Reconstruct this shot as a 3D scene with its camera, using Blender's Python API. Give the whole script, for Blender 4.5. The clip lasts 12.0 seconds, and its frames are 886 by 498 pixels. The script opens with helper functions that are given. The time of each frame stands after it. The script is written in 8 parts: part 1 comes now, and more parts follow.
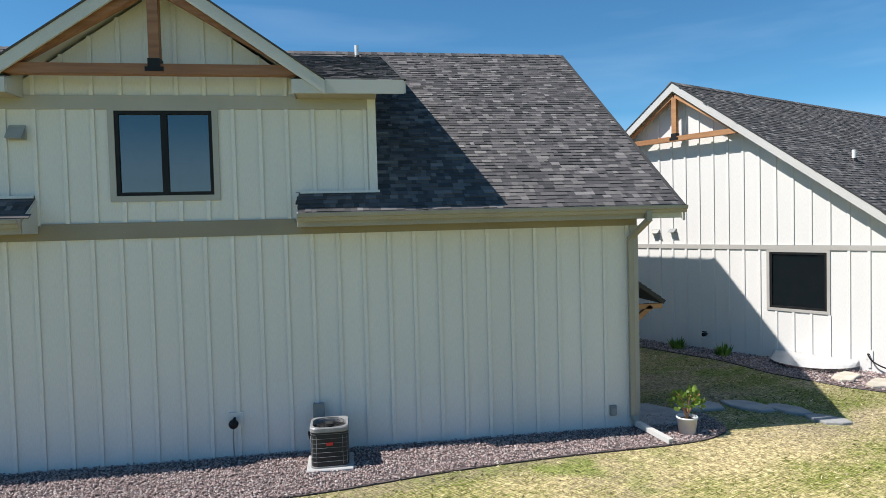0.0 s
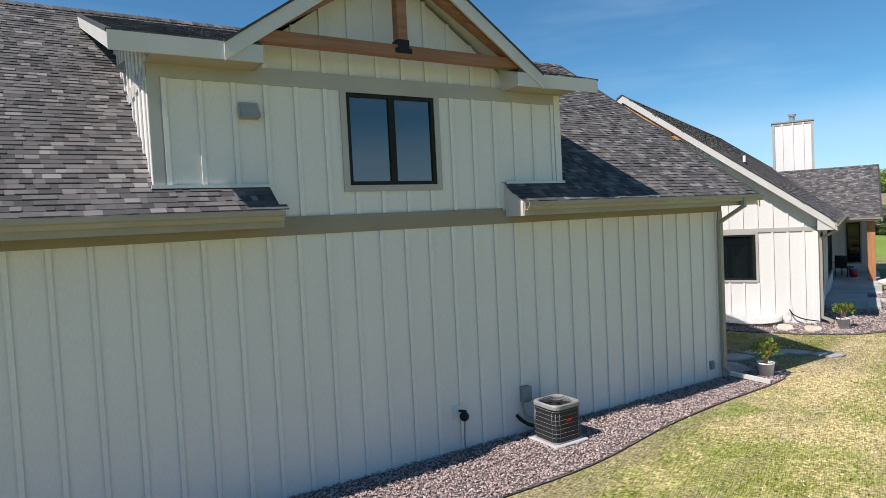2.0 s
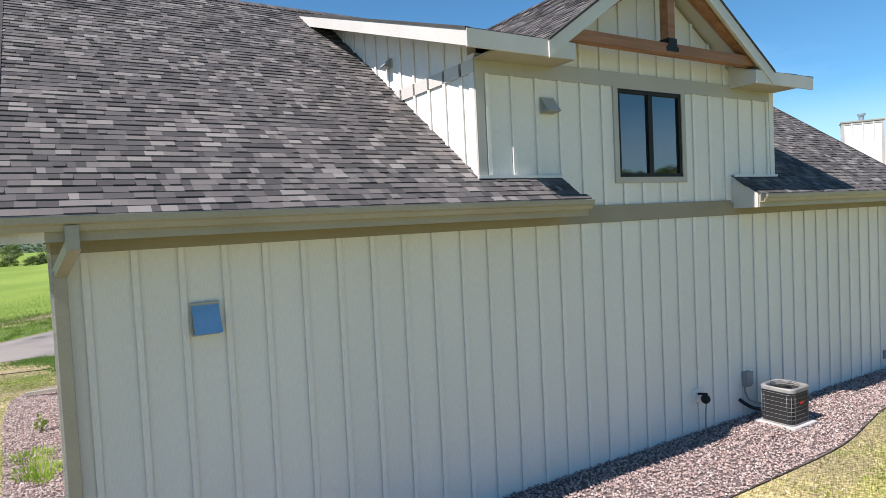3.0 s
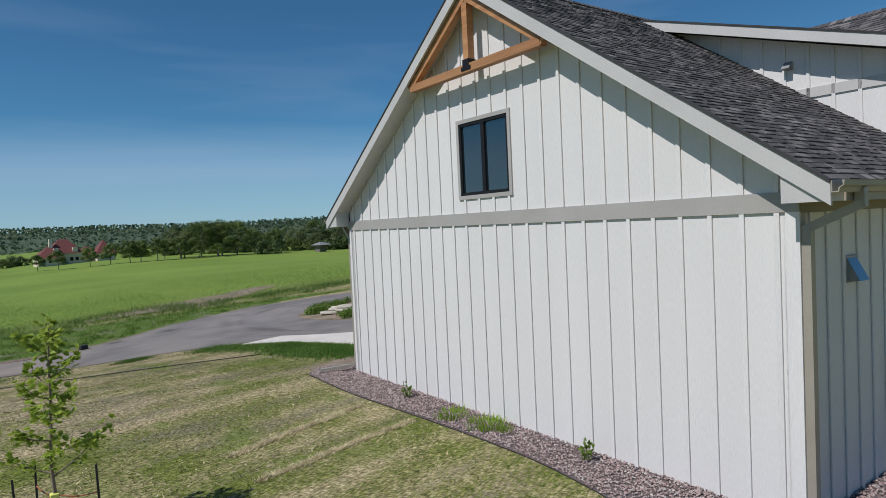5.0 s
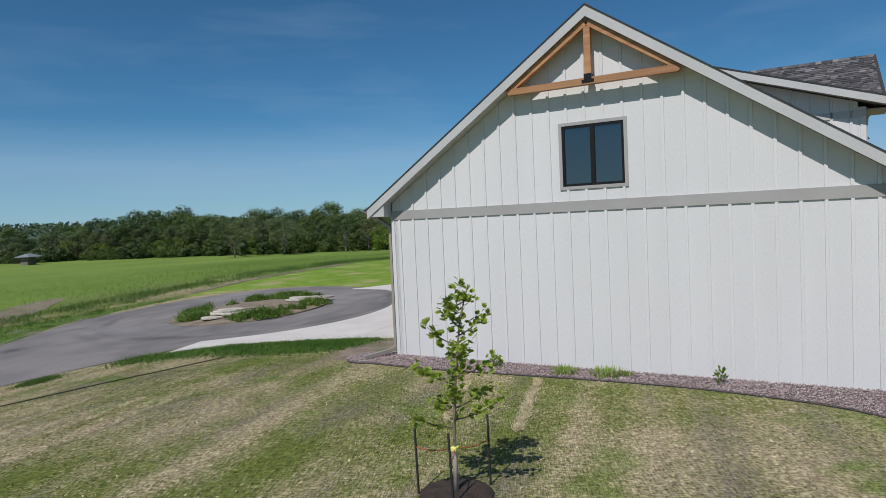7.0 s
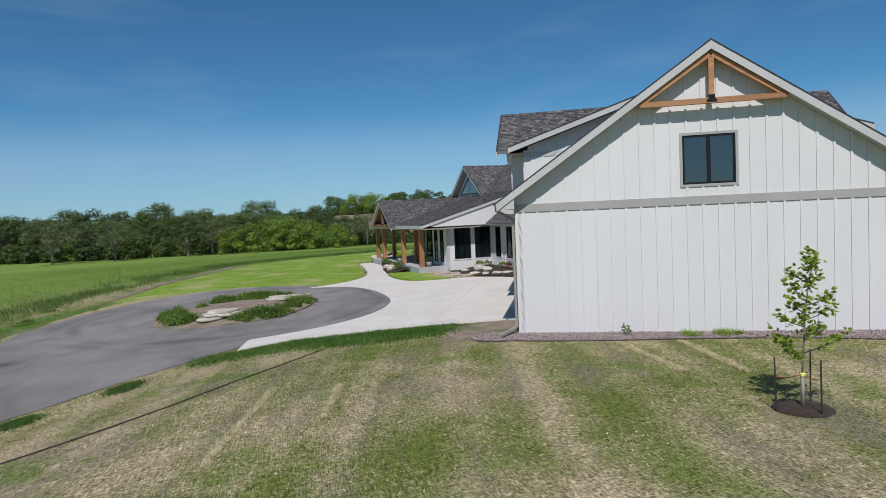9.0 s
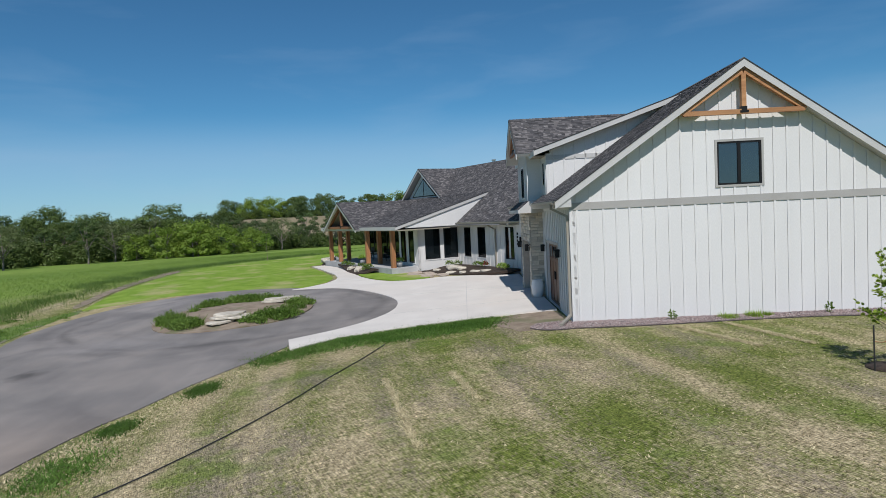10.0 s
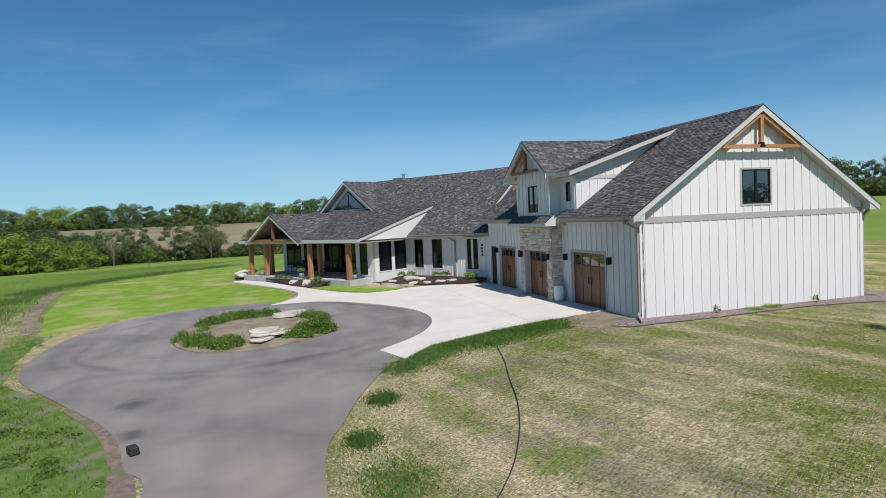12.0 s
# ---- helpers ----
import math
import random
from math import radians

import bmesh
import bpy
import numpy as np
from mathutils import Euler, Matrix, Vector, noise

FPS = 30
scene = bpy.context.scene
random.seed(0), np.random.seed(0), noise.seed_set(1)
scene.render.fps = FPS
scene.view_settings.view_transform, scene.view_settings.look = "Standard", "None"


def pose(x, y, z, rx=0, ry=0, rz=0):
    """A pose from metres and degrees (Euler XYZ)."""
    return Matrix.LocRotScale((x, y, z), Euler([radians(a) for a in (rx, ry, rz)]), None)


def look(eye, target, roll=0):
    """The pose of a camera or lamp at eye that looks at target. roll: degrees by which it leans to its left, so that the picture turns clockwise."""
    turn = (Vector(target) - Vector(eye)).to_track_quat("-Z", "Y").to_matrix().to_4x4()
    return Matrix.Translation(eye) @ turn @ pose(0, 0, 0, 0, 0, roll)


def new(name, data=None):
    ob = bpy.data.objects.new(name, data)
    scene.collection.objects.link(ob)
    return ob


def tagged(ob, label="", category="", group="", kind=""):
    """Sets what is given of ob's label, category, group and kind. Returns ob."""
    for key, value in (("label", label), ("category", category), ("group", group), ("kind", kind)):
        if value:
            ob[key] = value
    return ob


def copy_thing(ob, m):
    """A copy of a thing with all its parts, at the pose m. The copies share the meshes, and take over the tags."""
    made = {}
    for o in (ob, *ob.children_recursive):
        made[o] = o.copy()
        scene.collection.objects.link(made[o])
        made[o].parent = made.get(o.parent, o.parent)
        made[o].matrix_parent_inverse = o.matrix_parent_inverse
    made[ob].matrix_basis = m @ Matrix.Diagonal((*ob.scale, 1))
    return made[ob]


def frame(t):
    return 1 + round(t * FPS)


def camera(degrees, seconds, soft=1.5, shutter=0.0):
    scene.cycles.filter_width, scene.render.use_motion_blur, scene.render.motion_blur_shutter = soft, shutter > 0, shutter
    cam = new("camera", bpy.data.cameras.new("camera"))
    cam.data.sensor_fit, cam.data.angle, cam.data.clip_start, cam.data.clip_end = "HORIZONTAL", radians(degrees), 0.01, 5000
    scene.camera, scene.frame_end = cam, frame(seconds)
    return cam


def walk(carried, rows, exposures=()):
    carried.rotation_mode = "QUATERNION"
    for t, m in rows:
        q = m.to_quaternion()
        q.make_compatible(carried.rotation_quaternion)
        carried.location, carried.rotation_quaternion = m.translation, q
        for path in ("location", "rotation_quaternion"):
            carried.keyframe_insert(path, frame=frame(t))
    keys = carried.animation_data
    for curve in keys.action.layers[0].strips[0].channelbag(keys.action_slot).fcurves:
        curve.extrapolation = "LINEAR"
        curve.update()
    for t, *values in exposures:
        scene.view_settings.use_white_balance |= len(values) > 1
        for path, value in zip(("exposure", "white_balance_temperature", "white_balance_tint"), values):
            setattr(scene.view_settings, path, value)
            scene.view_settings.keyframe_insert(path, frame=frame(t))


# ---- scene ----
cam = camera(70.3, 12.0, soft=0.8)
PATH = [
    (0, (10.569, -10.198, 3.452), (10.865, -8.221, 3.381), -1.5),
    (0.5, (8.847, -10.129, 3.481), (9.605, -8.28, 3.385), -2.2),
    (1, (7.04, -9.637, 3.461), (8.065, -7.922, 3.365), -2.8),
    (1.5, (5.336, -8.95, 3.465), (6.389, -7.252, 3.373), -2.9),
    (2, (3.557, -8.153, 3.472), (4.607, -6.453, 3.385), -2.9),
    (2.5, (1.842, -7.345, 3.49), (2.889, -5.643, 3.405), -2.9),
    (3, (0.039, -6.499, 3.512), (1.086, -4.797, 3.426), -2.8),
    (3.5, (-1.729, -5.718, 3.528), (-0.682, -4.017, 3.444), -2.8),
    (5.5, (-9.011, -2.369, 3.371), (-7.703, -0.858, 3.297), -2.6),
    (6, (-10.748, -1.239, 3.292), (-9.239, 0.071, 3.215), -2.6),
    (6.5, (-12.198, 0.065, 3.349), (-10.551, 1.196, 3.259), -2.6),
    (7, (-13.583, 1.625, 3.33), (-11.835, 2.593, 3.24), -2.6),
    (9, (-18.179, 9.166, 3.413), (-16.22, 9.554, 3.307), -2.6),
    (9.5, (-19.066, 11.617, 3.431), (-17.082, 11.849, 3.324), -2.9),
    (10, (-19.673, 14.153, 3.452), (-17.677, 14.197, 3.344), -2.8),
    (10.5, (-20.033, 16.658, 3.534), (-18.04, 16.521, 3.427), -2.7),
    (11, (-20.162, 19.194, 3.699), (-18.186, 18.907, 3.591), -2.8),
    (11.5, (-20.097, 21.737, 3.826), (-18.148, 21.303, 3.722), -2.7),
    (12, (-19.933, 24.086, 3.936), (-18.02, 23.513, 3.838), -2.6),
]
walk(cam, [(t, look(eye, target, roll)) for t, eye, target, roll in PATH],
     exposures=[(0.0, 0.5, 6500, 10), (0.7, 0.40, 6700, 11), (2.0, 0.42, 6700, 13), (3.0, 0.74, 6750, 15), (3.5, 0.40, 6600, 15), (3.7, 0.36, 6500, 13), (5.5, -0.54, 6250, 12), (6.0, -0.47, 6220, 12), (7.0, -0.46, 6200, 12), (9.0, -0.37, 6200, 12), (10.5, -0.23, 6250, 10), (12.0, -0.08, 6350, 10)])

# ---- light ----
world = bpy.data.worlds.new("sky_world")
scene.world = world
world.use_nodes = True
wn, wl = world.node_tree.nodes, world.node_tree.links
wn.clear()
SUN = Vector((0.624, 0.03, -0.777)).normalized()
sky = wn.new("ShaderNodeTexSky")
sky.sky_type = "NISHITA"
sky.sun_disc = False
sky.sun_elevation = math.asin(-SUN.z)
sky.sun_rotation = math.atan2(-SUN.x, -SUN.y)
sky.altitude, sky.air_density, sky.dust_density, sky.ozone_density = 1200, 1.0, 0.0, 4.0
# a clear cyan-blue tone, thin high streaks and a pale bank of haze low over the horizon
wtint = wn.new("ShaderNodeMix")
wtint.data_type, wtint.blend_type = "RGBA", "MULTIPLY"
wtint.inputs["Factor"].default_value = 1.0
wtint.inputs["B"].default_value = (0.50, 0.90, 1.0, 1)
wtc = wn.new("ShaderNodeTexCoord")
wmap = wn.new("ShaderNodeMapping")
wmap.inputs["Rotation"].default_value = (0.22, 0.3, 0.5)
wmap.inputs["Scale"].default_value = (0.9, 2.6, 11.0)
wno = wn.new("ShaderNodeTexNoise")
wno.inputs["Scale"].default_value, wno.inputs["Detail"].default_value = 1.5, 5.0
wno.inputs["Distortion"].default_value = 0.3
wra = wn.new("ShaderNodeValToRGB")
wra.color_ramp.elements[0].position, wra.color_ramp.elements[1].position = 0.5, 0.8
wra.color_ramp.elements[0].color, wra.color_ramp.elements[1].color = (0, 0, 0, 1), (0.17, 0.17, 0.17, 1)
wsep = wn.new("ShaderNodeSeparateXYZ")
wband = wn.new("ShaderNodeValToRGB")
wband.color_ramp.interpolation = "EASE"
for e, (q, c) in zip(wband.color_ramp.elements, ((0.0, 0.50), (0.17, 0.0))):
    e.position, e.color = q, (c, c, c, 1)
e = wband.color_ramp.elements.new(0.085)
e.color = (0.40, 0.40, 0.40, 1)
wadd = wn.new("ShaderNodeMath")
wmix = wn.new("ShaderNodeMix")
wmix.data_type = "RGBA"
wmix.inputs["B"].default_value = (5.0, 6.6, 8.6, 1)
wbg = wn.new("ShaderNodeBackground")
wbg.inputs["Strength"].default_value = 0.094
wout = wn.new("ShaderNodeOutputWorld")
wl.new(wtc.outputs["Generated"], wmap.inputs["Vector"])
wl.new(wmap.outputs["Vector"], wno.inputs["Vector"])
wl.new(wno.outputs["Fac"], wra.inputs["Fac"])
wl.new(wtc.outputs["Generated"], wsep.inputs["Vector"])
wl.new(wsep.outputs["Z"], wband.inputs["Fac"])
wl.new(wra.outputs["Color"], wadd.inputs[0])
wl.new(wband.outputs["Color"], wadd.inputs[1])
wl.new(wadd.outputs["Value"], wmix.inputs["Factor"])
wl.new(sky.outputs["Color"], wtint.inputs["A"])
wl.new(wtint.outputs["Result"], wmix.inputs["A"])
wl.new(wmix.outputs["Result"], wbg.inputs["Color"])
wl.new(wbg.outputs["Background"], wout.inputs["Surface"])

sun = new("sun", bpy.data.lights.new("sun", "SUN"))
sun.data.energy, sun.data.angle, sun.data.color = 5.0, radians(0.53), (1.0, 0.95, 0.895)
sun.matrix_world = look((-30, 0, 40), Vector((-30, 0, 40)) + SUN)


# ---- materials ----
def surface(name, c1, c2, scale=3.0, rough=0.7, bump=0.2, fine=60.0, metal=0.0, stretch=(1, 1, 1), spread=0.0, island=0.0, detail=5.0, dist=0.02, spec=0.5, wear=None):
    """A node material: two colours mixed by broad noise, fine grain, relief; spread: difference from object to object, island: from piece to piece; wear: third colour in patches."""
    m = bpy.data.materials.new(name)
    m.use_nodes = True
    n, l = m.node_tree.nodes, m.node_tree.links
    b = n["Principled BSDF"]
    tc = n.new("ShaderNodeTexCoord")
    mp = n.new("ShaderNodeMapping")
    mp.inputs["Scale"].default_value = stretch
    l.new(tc.outputs["Object"], mp.inputs["Vector"])
    big, small = n.new("ShaderNodeTexNoise"), n.new("ShaderNodeTexNoise")
    big.inputs["Scale"].default_value, big.inputs["Detail"].default_value = scale, detail
    small.inputs["Scale"].default_value, small.inputs["Detail"].default_value = fine, 3.0
    l.new(mp.outputs["Vector"], big.inputs["Vector"])
    l.new(mp.outputs["Vector"], small.inputs["Vector"])
    ramp = n.new("ShaderNodeValToRGB")
    ramp.color_ramp.elements[0].position, ramp.color_ramp.elements[1].position = 0.35, 0.65
    ramp.color_ramp.elements[0].color, ramp.color_ramp.elements[1].color = (*c1, 1), (*c2, 1)
    l.new(big.outputs["Fac"], ramp.inputs["Fac"])
    colour = ramp.outputs["Color"]
    if wear:
        patch = n.new("ShaderNodeTexNoise")
        patch.inputs["Scale"].default_value, patch.inputs["Detail"].default_value = scale * 0.35, 4.0
        l.new(mp.outputs["Vector"], patch.inputs["Vector"])
        pr = n.new("ShaderNodeValToRGB")
        pr.color_ramp.elements[0].position, pr.color_ramp.elements[1].position = 0.52, 0.68
        l.new(patch.outputs["Fac"], pr.inputs["Fac"])
        px = n.new("ShaderNodeMix")
        px.data_type = "RGBA"
        px.inputs["B"].default_value = (*wear, 1)
        l.new(pr.outputs["Color"], px.inputs["Factor"])
        l.new(colour, px.inputs["A"])
        colour = px.outputs["Result"]
    grain = n.new("ShaderNodeHueSaturation")
    mr = n.new("ShaderNodeMapRange")
    mr.inputs["To Min"].default_value, mr.inputs["To Max"].default_value = 0.86, 1.14
    l.new(small.outputs["Fac"], mr.inputs["Value"])
    value = mr.outputs["Result"]
    for amount, node, socket in ((spread, "ShaderNodeObjectInfo", "Random"), (island, "ShaderNodeNewGeometry", "Random Per Island")):
        if amount:
            src = n.new(node)
            rr = n.new("ShaderNodeMapRange")
            rr.inputs["To Min"].default_value, rr.inputs["To Max"].default_value = 1 - amount, 1 + amount
            l.new(src.outputs[socket], rr.inputs["Value"])
            mul = n.new("ShaderNodeMath")
            mul.operation = "MULTIPLY"
            l.new(value, mul.inputs[0])
            l.new(rr.outputs["Result"], mul.inputs[1])
            value = mul.outputs["Value"]
    l.new(value, grain.inputs["Value"])
    l.new(colour, grain.inputs["Color"])
    l.new(grain.outputs["Color"], b.inputs["Base Color"])
    b.inputs["Roughness"].default_value, b.inputs["Metallic"].default_value = rough, metal
    b.inputs["Specular IOR Level"].default_value = spec
    if bump:
        bp = n.new("ShaderNodeBump")
        bp.inputs["Strength"].default_value, bp.inputs["Distance"].default_value = bump, dist
        l.new(small.outputs["Fac"], bp.inputs["Height"])
        l.new(bp.outputs["Normal"], b.inputs["Normal"])
    return m


def glass(name, tint, ior=1.6):
    """Tinted double glazing."""
    m = bpy.data.materials.new(name)
    m.use_nodes = True
    b = m.node_tree.nodes["Principled BSDF"]
    b.inputs["Base Color"].default_value = (*tint, 1)
    b.inputs["Roughness"].default_value = 0.015
    b.inputs["IOR"].default_value = ior
    b.inputs["Transmission Weight"].default_value = 0.75
    b.inputs["Coat Weight"].default_value = 0.35 if ior > 1.5 else 0.0
    b.inputs["Coat Roughness"].default_value = 0.01
    return m


def leafy(name, c1, c2, scale=0.6, island=0.35, through_light=0.4):
    """Leaves: green paint of two tones, some light shining through."""
    m = surface(name, c1, c2, scale=scale, rough=0.55, bump=0.0, fine=8.0, island=island, spread=0.18, spec=0.3)
    n, l = m.node_tree.nodes, m.node_tree.links
    tr, mx = n.new("ShaderNodeBsdfTranslucent"), n.new("ShaderNodeMixShader")
    hs = next(x for x in n if x.bl_idname == "ShaderNodeHueSaturation")
    out = next(x for x in n if x.bl_idname == "ShaderNodeOutputMaterial")
    l.new(hs.outputs["Color"], tr.inputs["Color"])
    mx.inputs["Fac"].default_value = through_light
    l.new(n["Principled BSDF"].outputs["BSDF"], mx.inputs[1])
    l.new(tr.outputs["BSDF"], mx.inputs[2])
    l.new(mx.outputs["Shader"], out.inputs["Surface"])
    return m


SIDING = surface("siding_white", (0.665, 0.652, 0.63), (0.71, 0.697, 0.675), scale=0.8, rough=0.55, bump=0.12, fine=90, stretch=(1, 1, 0.15), spread=0.02, dist=0.004)
TRIM = surface("trim_greige", (0.36, 0.345, 0.32), (0.40, 0.385, 0.36), scale=1.2, rough=0.5, bump=0.08, fine=80, spread=0.03, dist=0.004)
FASCIA = surface("fascia_light", (0.50, 0.488, 0.465), (0.54, 0.528, 0.505), scale=1.2, rough=0.45, bump=0.05, fine=60, spread=0.03, dist=0.004)
SOFFIT = surface("soffit_beige", (0.32, 0.285, 0.22), (0.36, 0.32, 0.255), scale=1.0, rough=0.6, bump=0.05, dist=0.004)
# rear frieze tan, darkened to hold the deep shadow under the eave
FRIEZE_SHADE = surface("frieze_eave_shade", (0.235, 0.205, 0.155), (0.27, 0.24, 0.185), scale=1.2, rough=0.6, bump=0.05, dist=0.004)
GUTTER = surface("gutter_clay", (0.295, 0.268, 0.218), (0.335, 0.308, 0.255), scale=1.5, rough=0.35, bump=0.03, dist=0.003)


def shingle_material(name, node, socket):
    """Granule shingles: each tab its own grey, most of them dark, a few pale."""
    m = surface(name, (0.9, 0.9, 0.9), (1.0, 1.0, 1.0), scale=1.1, rough=0.92, bump=0.5, fine=240, dist=0.006, spec=0.2)
    n, l = m.node_tree.nodes, m.node_tree.links
    src, ramp, mul = n.new(node), n.new("ShaderNodeValToRGB"), n.new("ShaderNodeMix")
    stops = ((0.0, (0.058, 0.057, 0.059)), (0.35, (0.090, 0.086, 0.089)), (0.68, (0.122, 0.114, 0.115)), (0.88, (0.160, 0.149, 0.146)), (1.0, (0.235, 0.221, 0.216)))
    while len(ramp.color_ramp.elements) < len(stops):
        ramp.color_ramp.elements.new(0.5)
    for e, (q, c) in zip(ramp.color_ramp.elements, stops):
        e.position, e.color = q, (*c, 1)
    mul.data_type, mul.blend_type = "RGBA", "MULTIPLY"
    mul.inputs["Factor"].default_value = 1.0
    hs = next(x for x in n if x.bl_idname == "ShaderNodeHueSaturation")
    base = next(x for x in n if x.bl_idname == "ShaderNodeValToRGB" and x is not ramp and x != ramp)
    l.new(src.outputs[socket], ramp.inputs["Fac"])
    l.new(base.outputs["Color"], mul.inputs["A"])
    l.new(ramp.outputs["Color"], mul.inputs["B"])
    l.new(mul.outputs["Result"], hs.inputs["Color"])
    return m


SHINGLE = shingle_material("shingle_charcoal", "ShaderNodeNewGeometry", "Random Per Island")
SHINGLE_ONE = shingle_material("shingle_charcoal_single", "ShaderNodeObjectInfo", "Random")
DECK = surface("roof_felt", (0.035, 0.034, 0.034), (0.05, 0.05, 0.05), scale=3, rough=0.95, bump=0.3)
CEDAR = surface("cedar_beam", (0.34, 0.155, 0.062), (0.46, 0.235, 0.10), scale=2.2, rough=0.55, bump=0.25, fine=40, stretch=(0.4, 6, 6), spread=0.12, dist=0.006)
# darker cedar tone for the dormer and porch gable trusses
CEDAR_DARK = surface("cedar_beam_dark", (0.20, 0.085, 0.04), (0.30, 0.14, 0.07), scale=2.2, rough=0.6, bump=0.25, fine=40, stretch=(0.4, 6, 6), spread=0.12, dist=0.006)
POSTWOOD = surface("cedar_post", (0.30, 0.13, 0.055), (0.42, 0.20, 0.085), scale=2.0, rough=0.55, bump=0.25, fine=40, stretch=(6, 6, 0.5), spread=0.12, dist=0.006)
DOORWOOD = surface("walnut_door", (0.125, 0.050, 0.022), (0.205, 0.088, 0.038), scale=2.5, rough=0.4, bump=0.15, fine=35, stretch=(5, 5, 0.5), spread=0.15, dist=0.004)
BLACK = surface("black_metal", (0.009, 0.009, 0.010), (0.015, 0.015, 0.016), scale=4, rough=0.5, bump=0.05, dist=0.002, spec=0.22)
GLASS_DARK = glass("window_glass_dark", (0.02, 0.03, 0.035), 1.42)
GLASS = glass("window_glass", (0.03, 0.055, 0.068), 2.05)


def asphalt_material():
    """Worn asphalt: patchy grey, brown dust towards the road, dark tyre sweeps round the turning circle, two oil stains, fine stones."""
    m = surface("asphalt", (0.192, 0.178, 0.167), (0.244, 0.223, 0.206), scale=0.3, rough=0.9, bump=0.5, fine=130, dist=0.008, wear=(0.27, 0.25, 0.237), spec=0.3, detail=9.0)
    n, l = m.node_tree.nodes, m.node_tree.links
    hs = next(x for x in n if x.bl_idname == "ShaderNodeHueSaturation")
    tc = n.new("ShaderNodeTexCoord")

    def noisy(scale, detail=5.0, stretch=(1, 1, 1), turn=0.0, distort=0.0):
        mp, no = n.new("ShaderNodeMapping"), n.new("ShaderNodeTexNoise")
        mp.inputs["Rotation"].default_value, mp.inputs["Scale"].default_value = (0, 0, turn), stretch
        no.inputs["Scale"].default_value, no.inputs["Detail"].default_value, no.inputs["Distortion"].default_value = scale, detail, distort
        l.new(tc.outputs["Object"], mp.inputs["Vector"])
        l.new(mp.outputs["Vector"], no.inputs["Vector"])
        return no.outputs["Fac"]

    def stops(fac, *pairs):
        r = n.new("ShaderNodeValToRGB")
        while len(r.color_ramp.elements) < len(pairs):
            r.color_ramp.elements.new(0.5)
        for e, (q, c) in zip(r.color_ramp.elements, pairs):
            e.position, e.color = q, (*c, 1) if isinstance(c, tuple) else (c, c, c, 1)
        l.new(fac, r.inputs["Fac"])
        return r.outputs["Color"]

    def math_of(op, a, b):
        x = n.new("ShaderNodeMath")
        x.operation = op
        for i, v in enumerate((a, b)):
            if isinstance(v, float):
                x.inputs[i].default_value = v
            else:
                l.new(v, x.inputs[i])
        return x.outputs["Value"]

    def times(colour, other, factor=1.0):
        x = n.new("ShaderNodeMix")
        x.data_type, x.blend_type = "RGBA", "MULTIPLY"
        if isinstance(factor, float):
            x.inputs["Factor"].default_value = factor
        else:
            l.new(factor, x.inputs["Factor"])
        l.new(colour, x.inputs["A"])
        if isinstance(other, tuple):
            x.inputs["B"].default_value = (*other, 1)
        else:
            l.new(other, x.inputs["B"])
        return x.outputs["Result"]

    def away(x, y, z):
        d = n.new("ShaderNodeVectorMath")
        d.operation, d.inputs[1].default_value = "DISTANCE", (x, y, z)
        l.new(tc.outputs["Object"], d.inputs[0])
        return d.outputs["Value"]

    colour = hs.inputs["Color"].links[0].from_socket
    wob = math_of("MULTIPLY", noisy(0.25, 4.0), 2.4)
    radius = math_of("DIVIDE", math_of("ADD", away(8.4, 24.1, -0.8), wob), 16.0)
    sweeps = stops(radius, (0.0, 1.0), (0.36, 1.0), (0.385, 0.90), (0.42, 1.04), (0.468, 1.02), (0.492, 0.66), (0.512, 0.97), (0.545, 0.78), (0.585, 1.03), (0.66, 0.9), (0.74, 1.0))
    colour = times(colour, sweeps, stops(noisy(0.5, 5.0), (0.38, 0.15), (0.6, 1.0)))
    colour = times(colour, stops(noisy(0.55, 7.0, (1, 1, 1), 0.0, 0.6), (0.33, (0.84, 0.84, 0.85)), (0.5, (1.0, 1.0, 1.0)), (0.68, (1.14, 1.12, 1.10))))
    colour = times(colour, stops(noisy(1.0, 4.0, (0.12, 0.9, 1), 0.06), (0.4, (0.93, 0.93, 0.935)), (0.62, (1.05, 1.045, 1.04))))
    sep = n.new("ShaderNodeSeparateXYZ")
    l.new(tc.outputs["Object"], sep.inputs["Vector"])
    west = n.new("ShaderNodeMapRange")
    west.inputs["From Min"].default_value, west.inputs["From Max"].default_value = -2.5, -6.0
    l.new(math_of("ADD", sep.outputs["X"], wob), west.inputs["Value"])
    colour = times(colour, (1.11, 1.03, 0.96), west.outputs["Result"])
    for x, y, z, r in ((-3.17, 27.25, -1.05, 0.2), (-0.8, 27.6, -0.87, 0.3)):
        k = math_of("ADD", away(x, y, z), math_of("MULTIPLY", noisy(1.6, 4.0), 0.9))
        colour = times(colour, stops(math_of("DIVIDE", k, r + 0.75), (0.55, 0.52), (0.95, 1.0)))
    l.new(colour, hs.inputs["Color"])
    return m


ASPHALT = asphalt_material()
CONCRETE = surface("concrete", (0.61, 0.565, 0.51), (0.68, 0.635, 0.575), scale=0.7, rough=0.8, bump=0.25, fine=70, dist=0.004, wear=(0.65, 0.595, 0.53))
CONCRETE_OLD = surface("concrete_step", (0.36, 0.36, 0.36), (0.44, 0.44, 0.43), scale=1.5, rough=0.85, bump=0.3, fine=60, dist=0.006)
INSIDE = surface("inside_wall", (0.25, 0.25, 0.25), (0.3, 0.3, 0.3), scale=1, rough=0.8, bump=0.0)


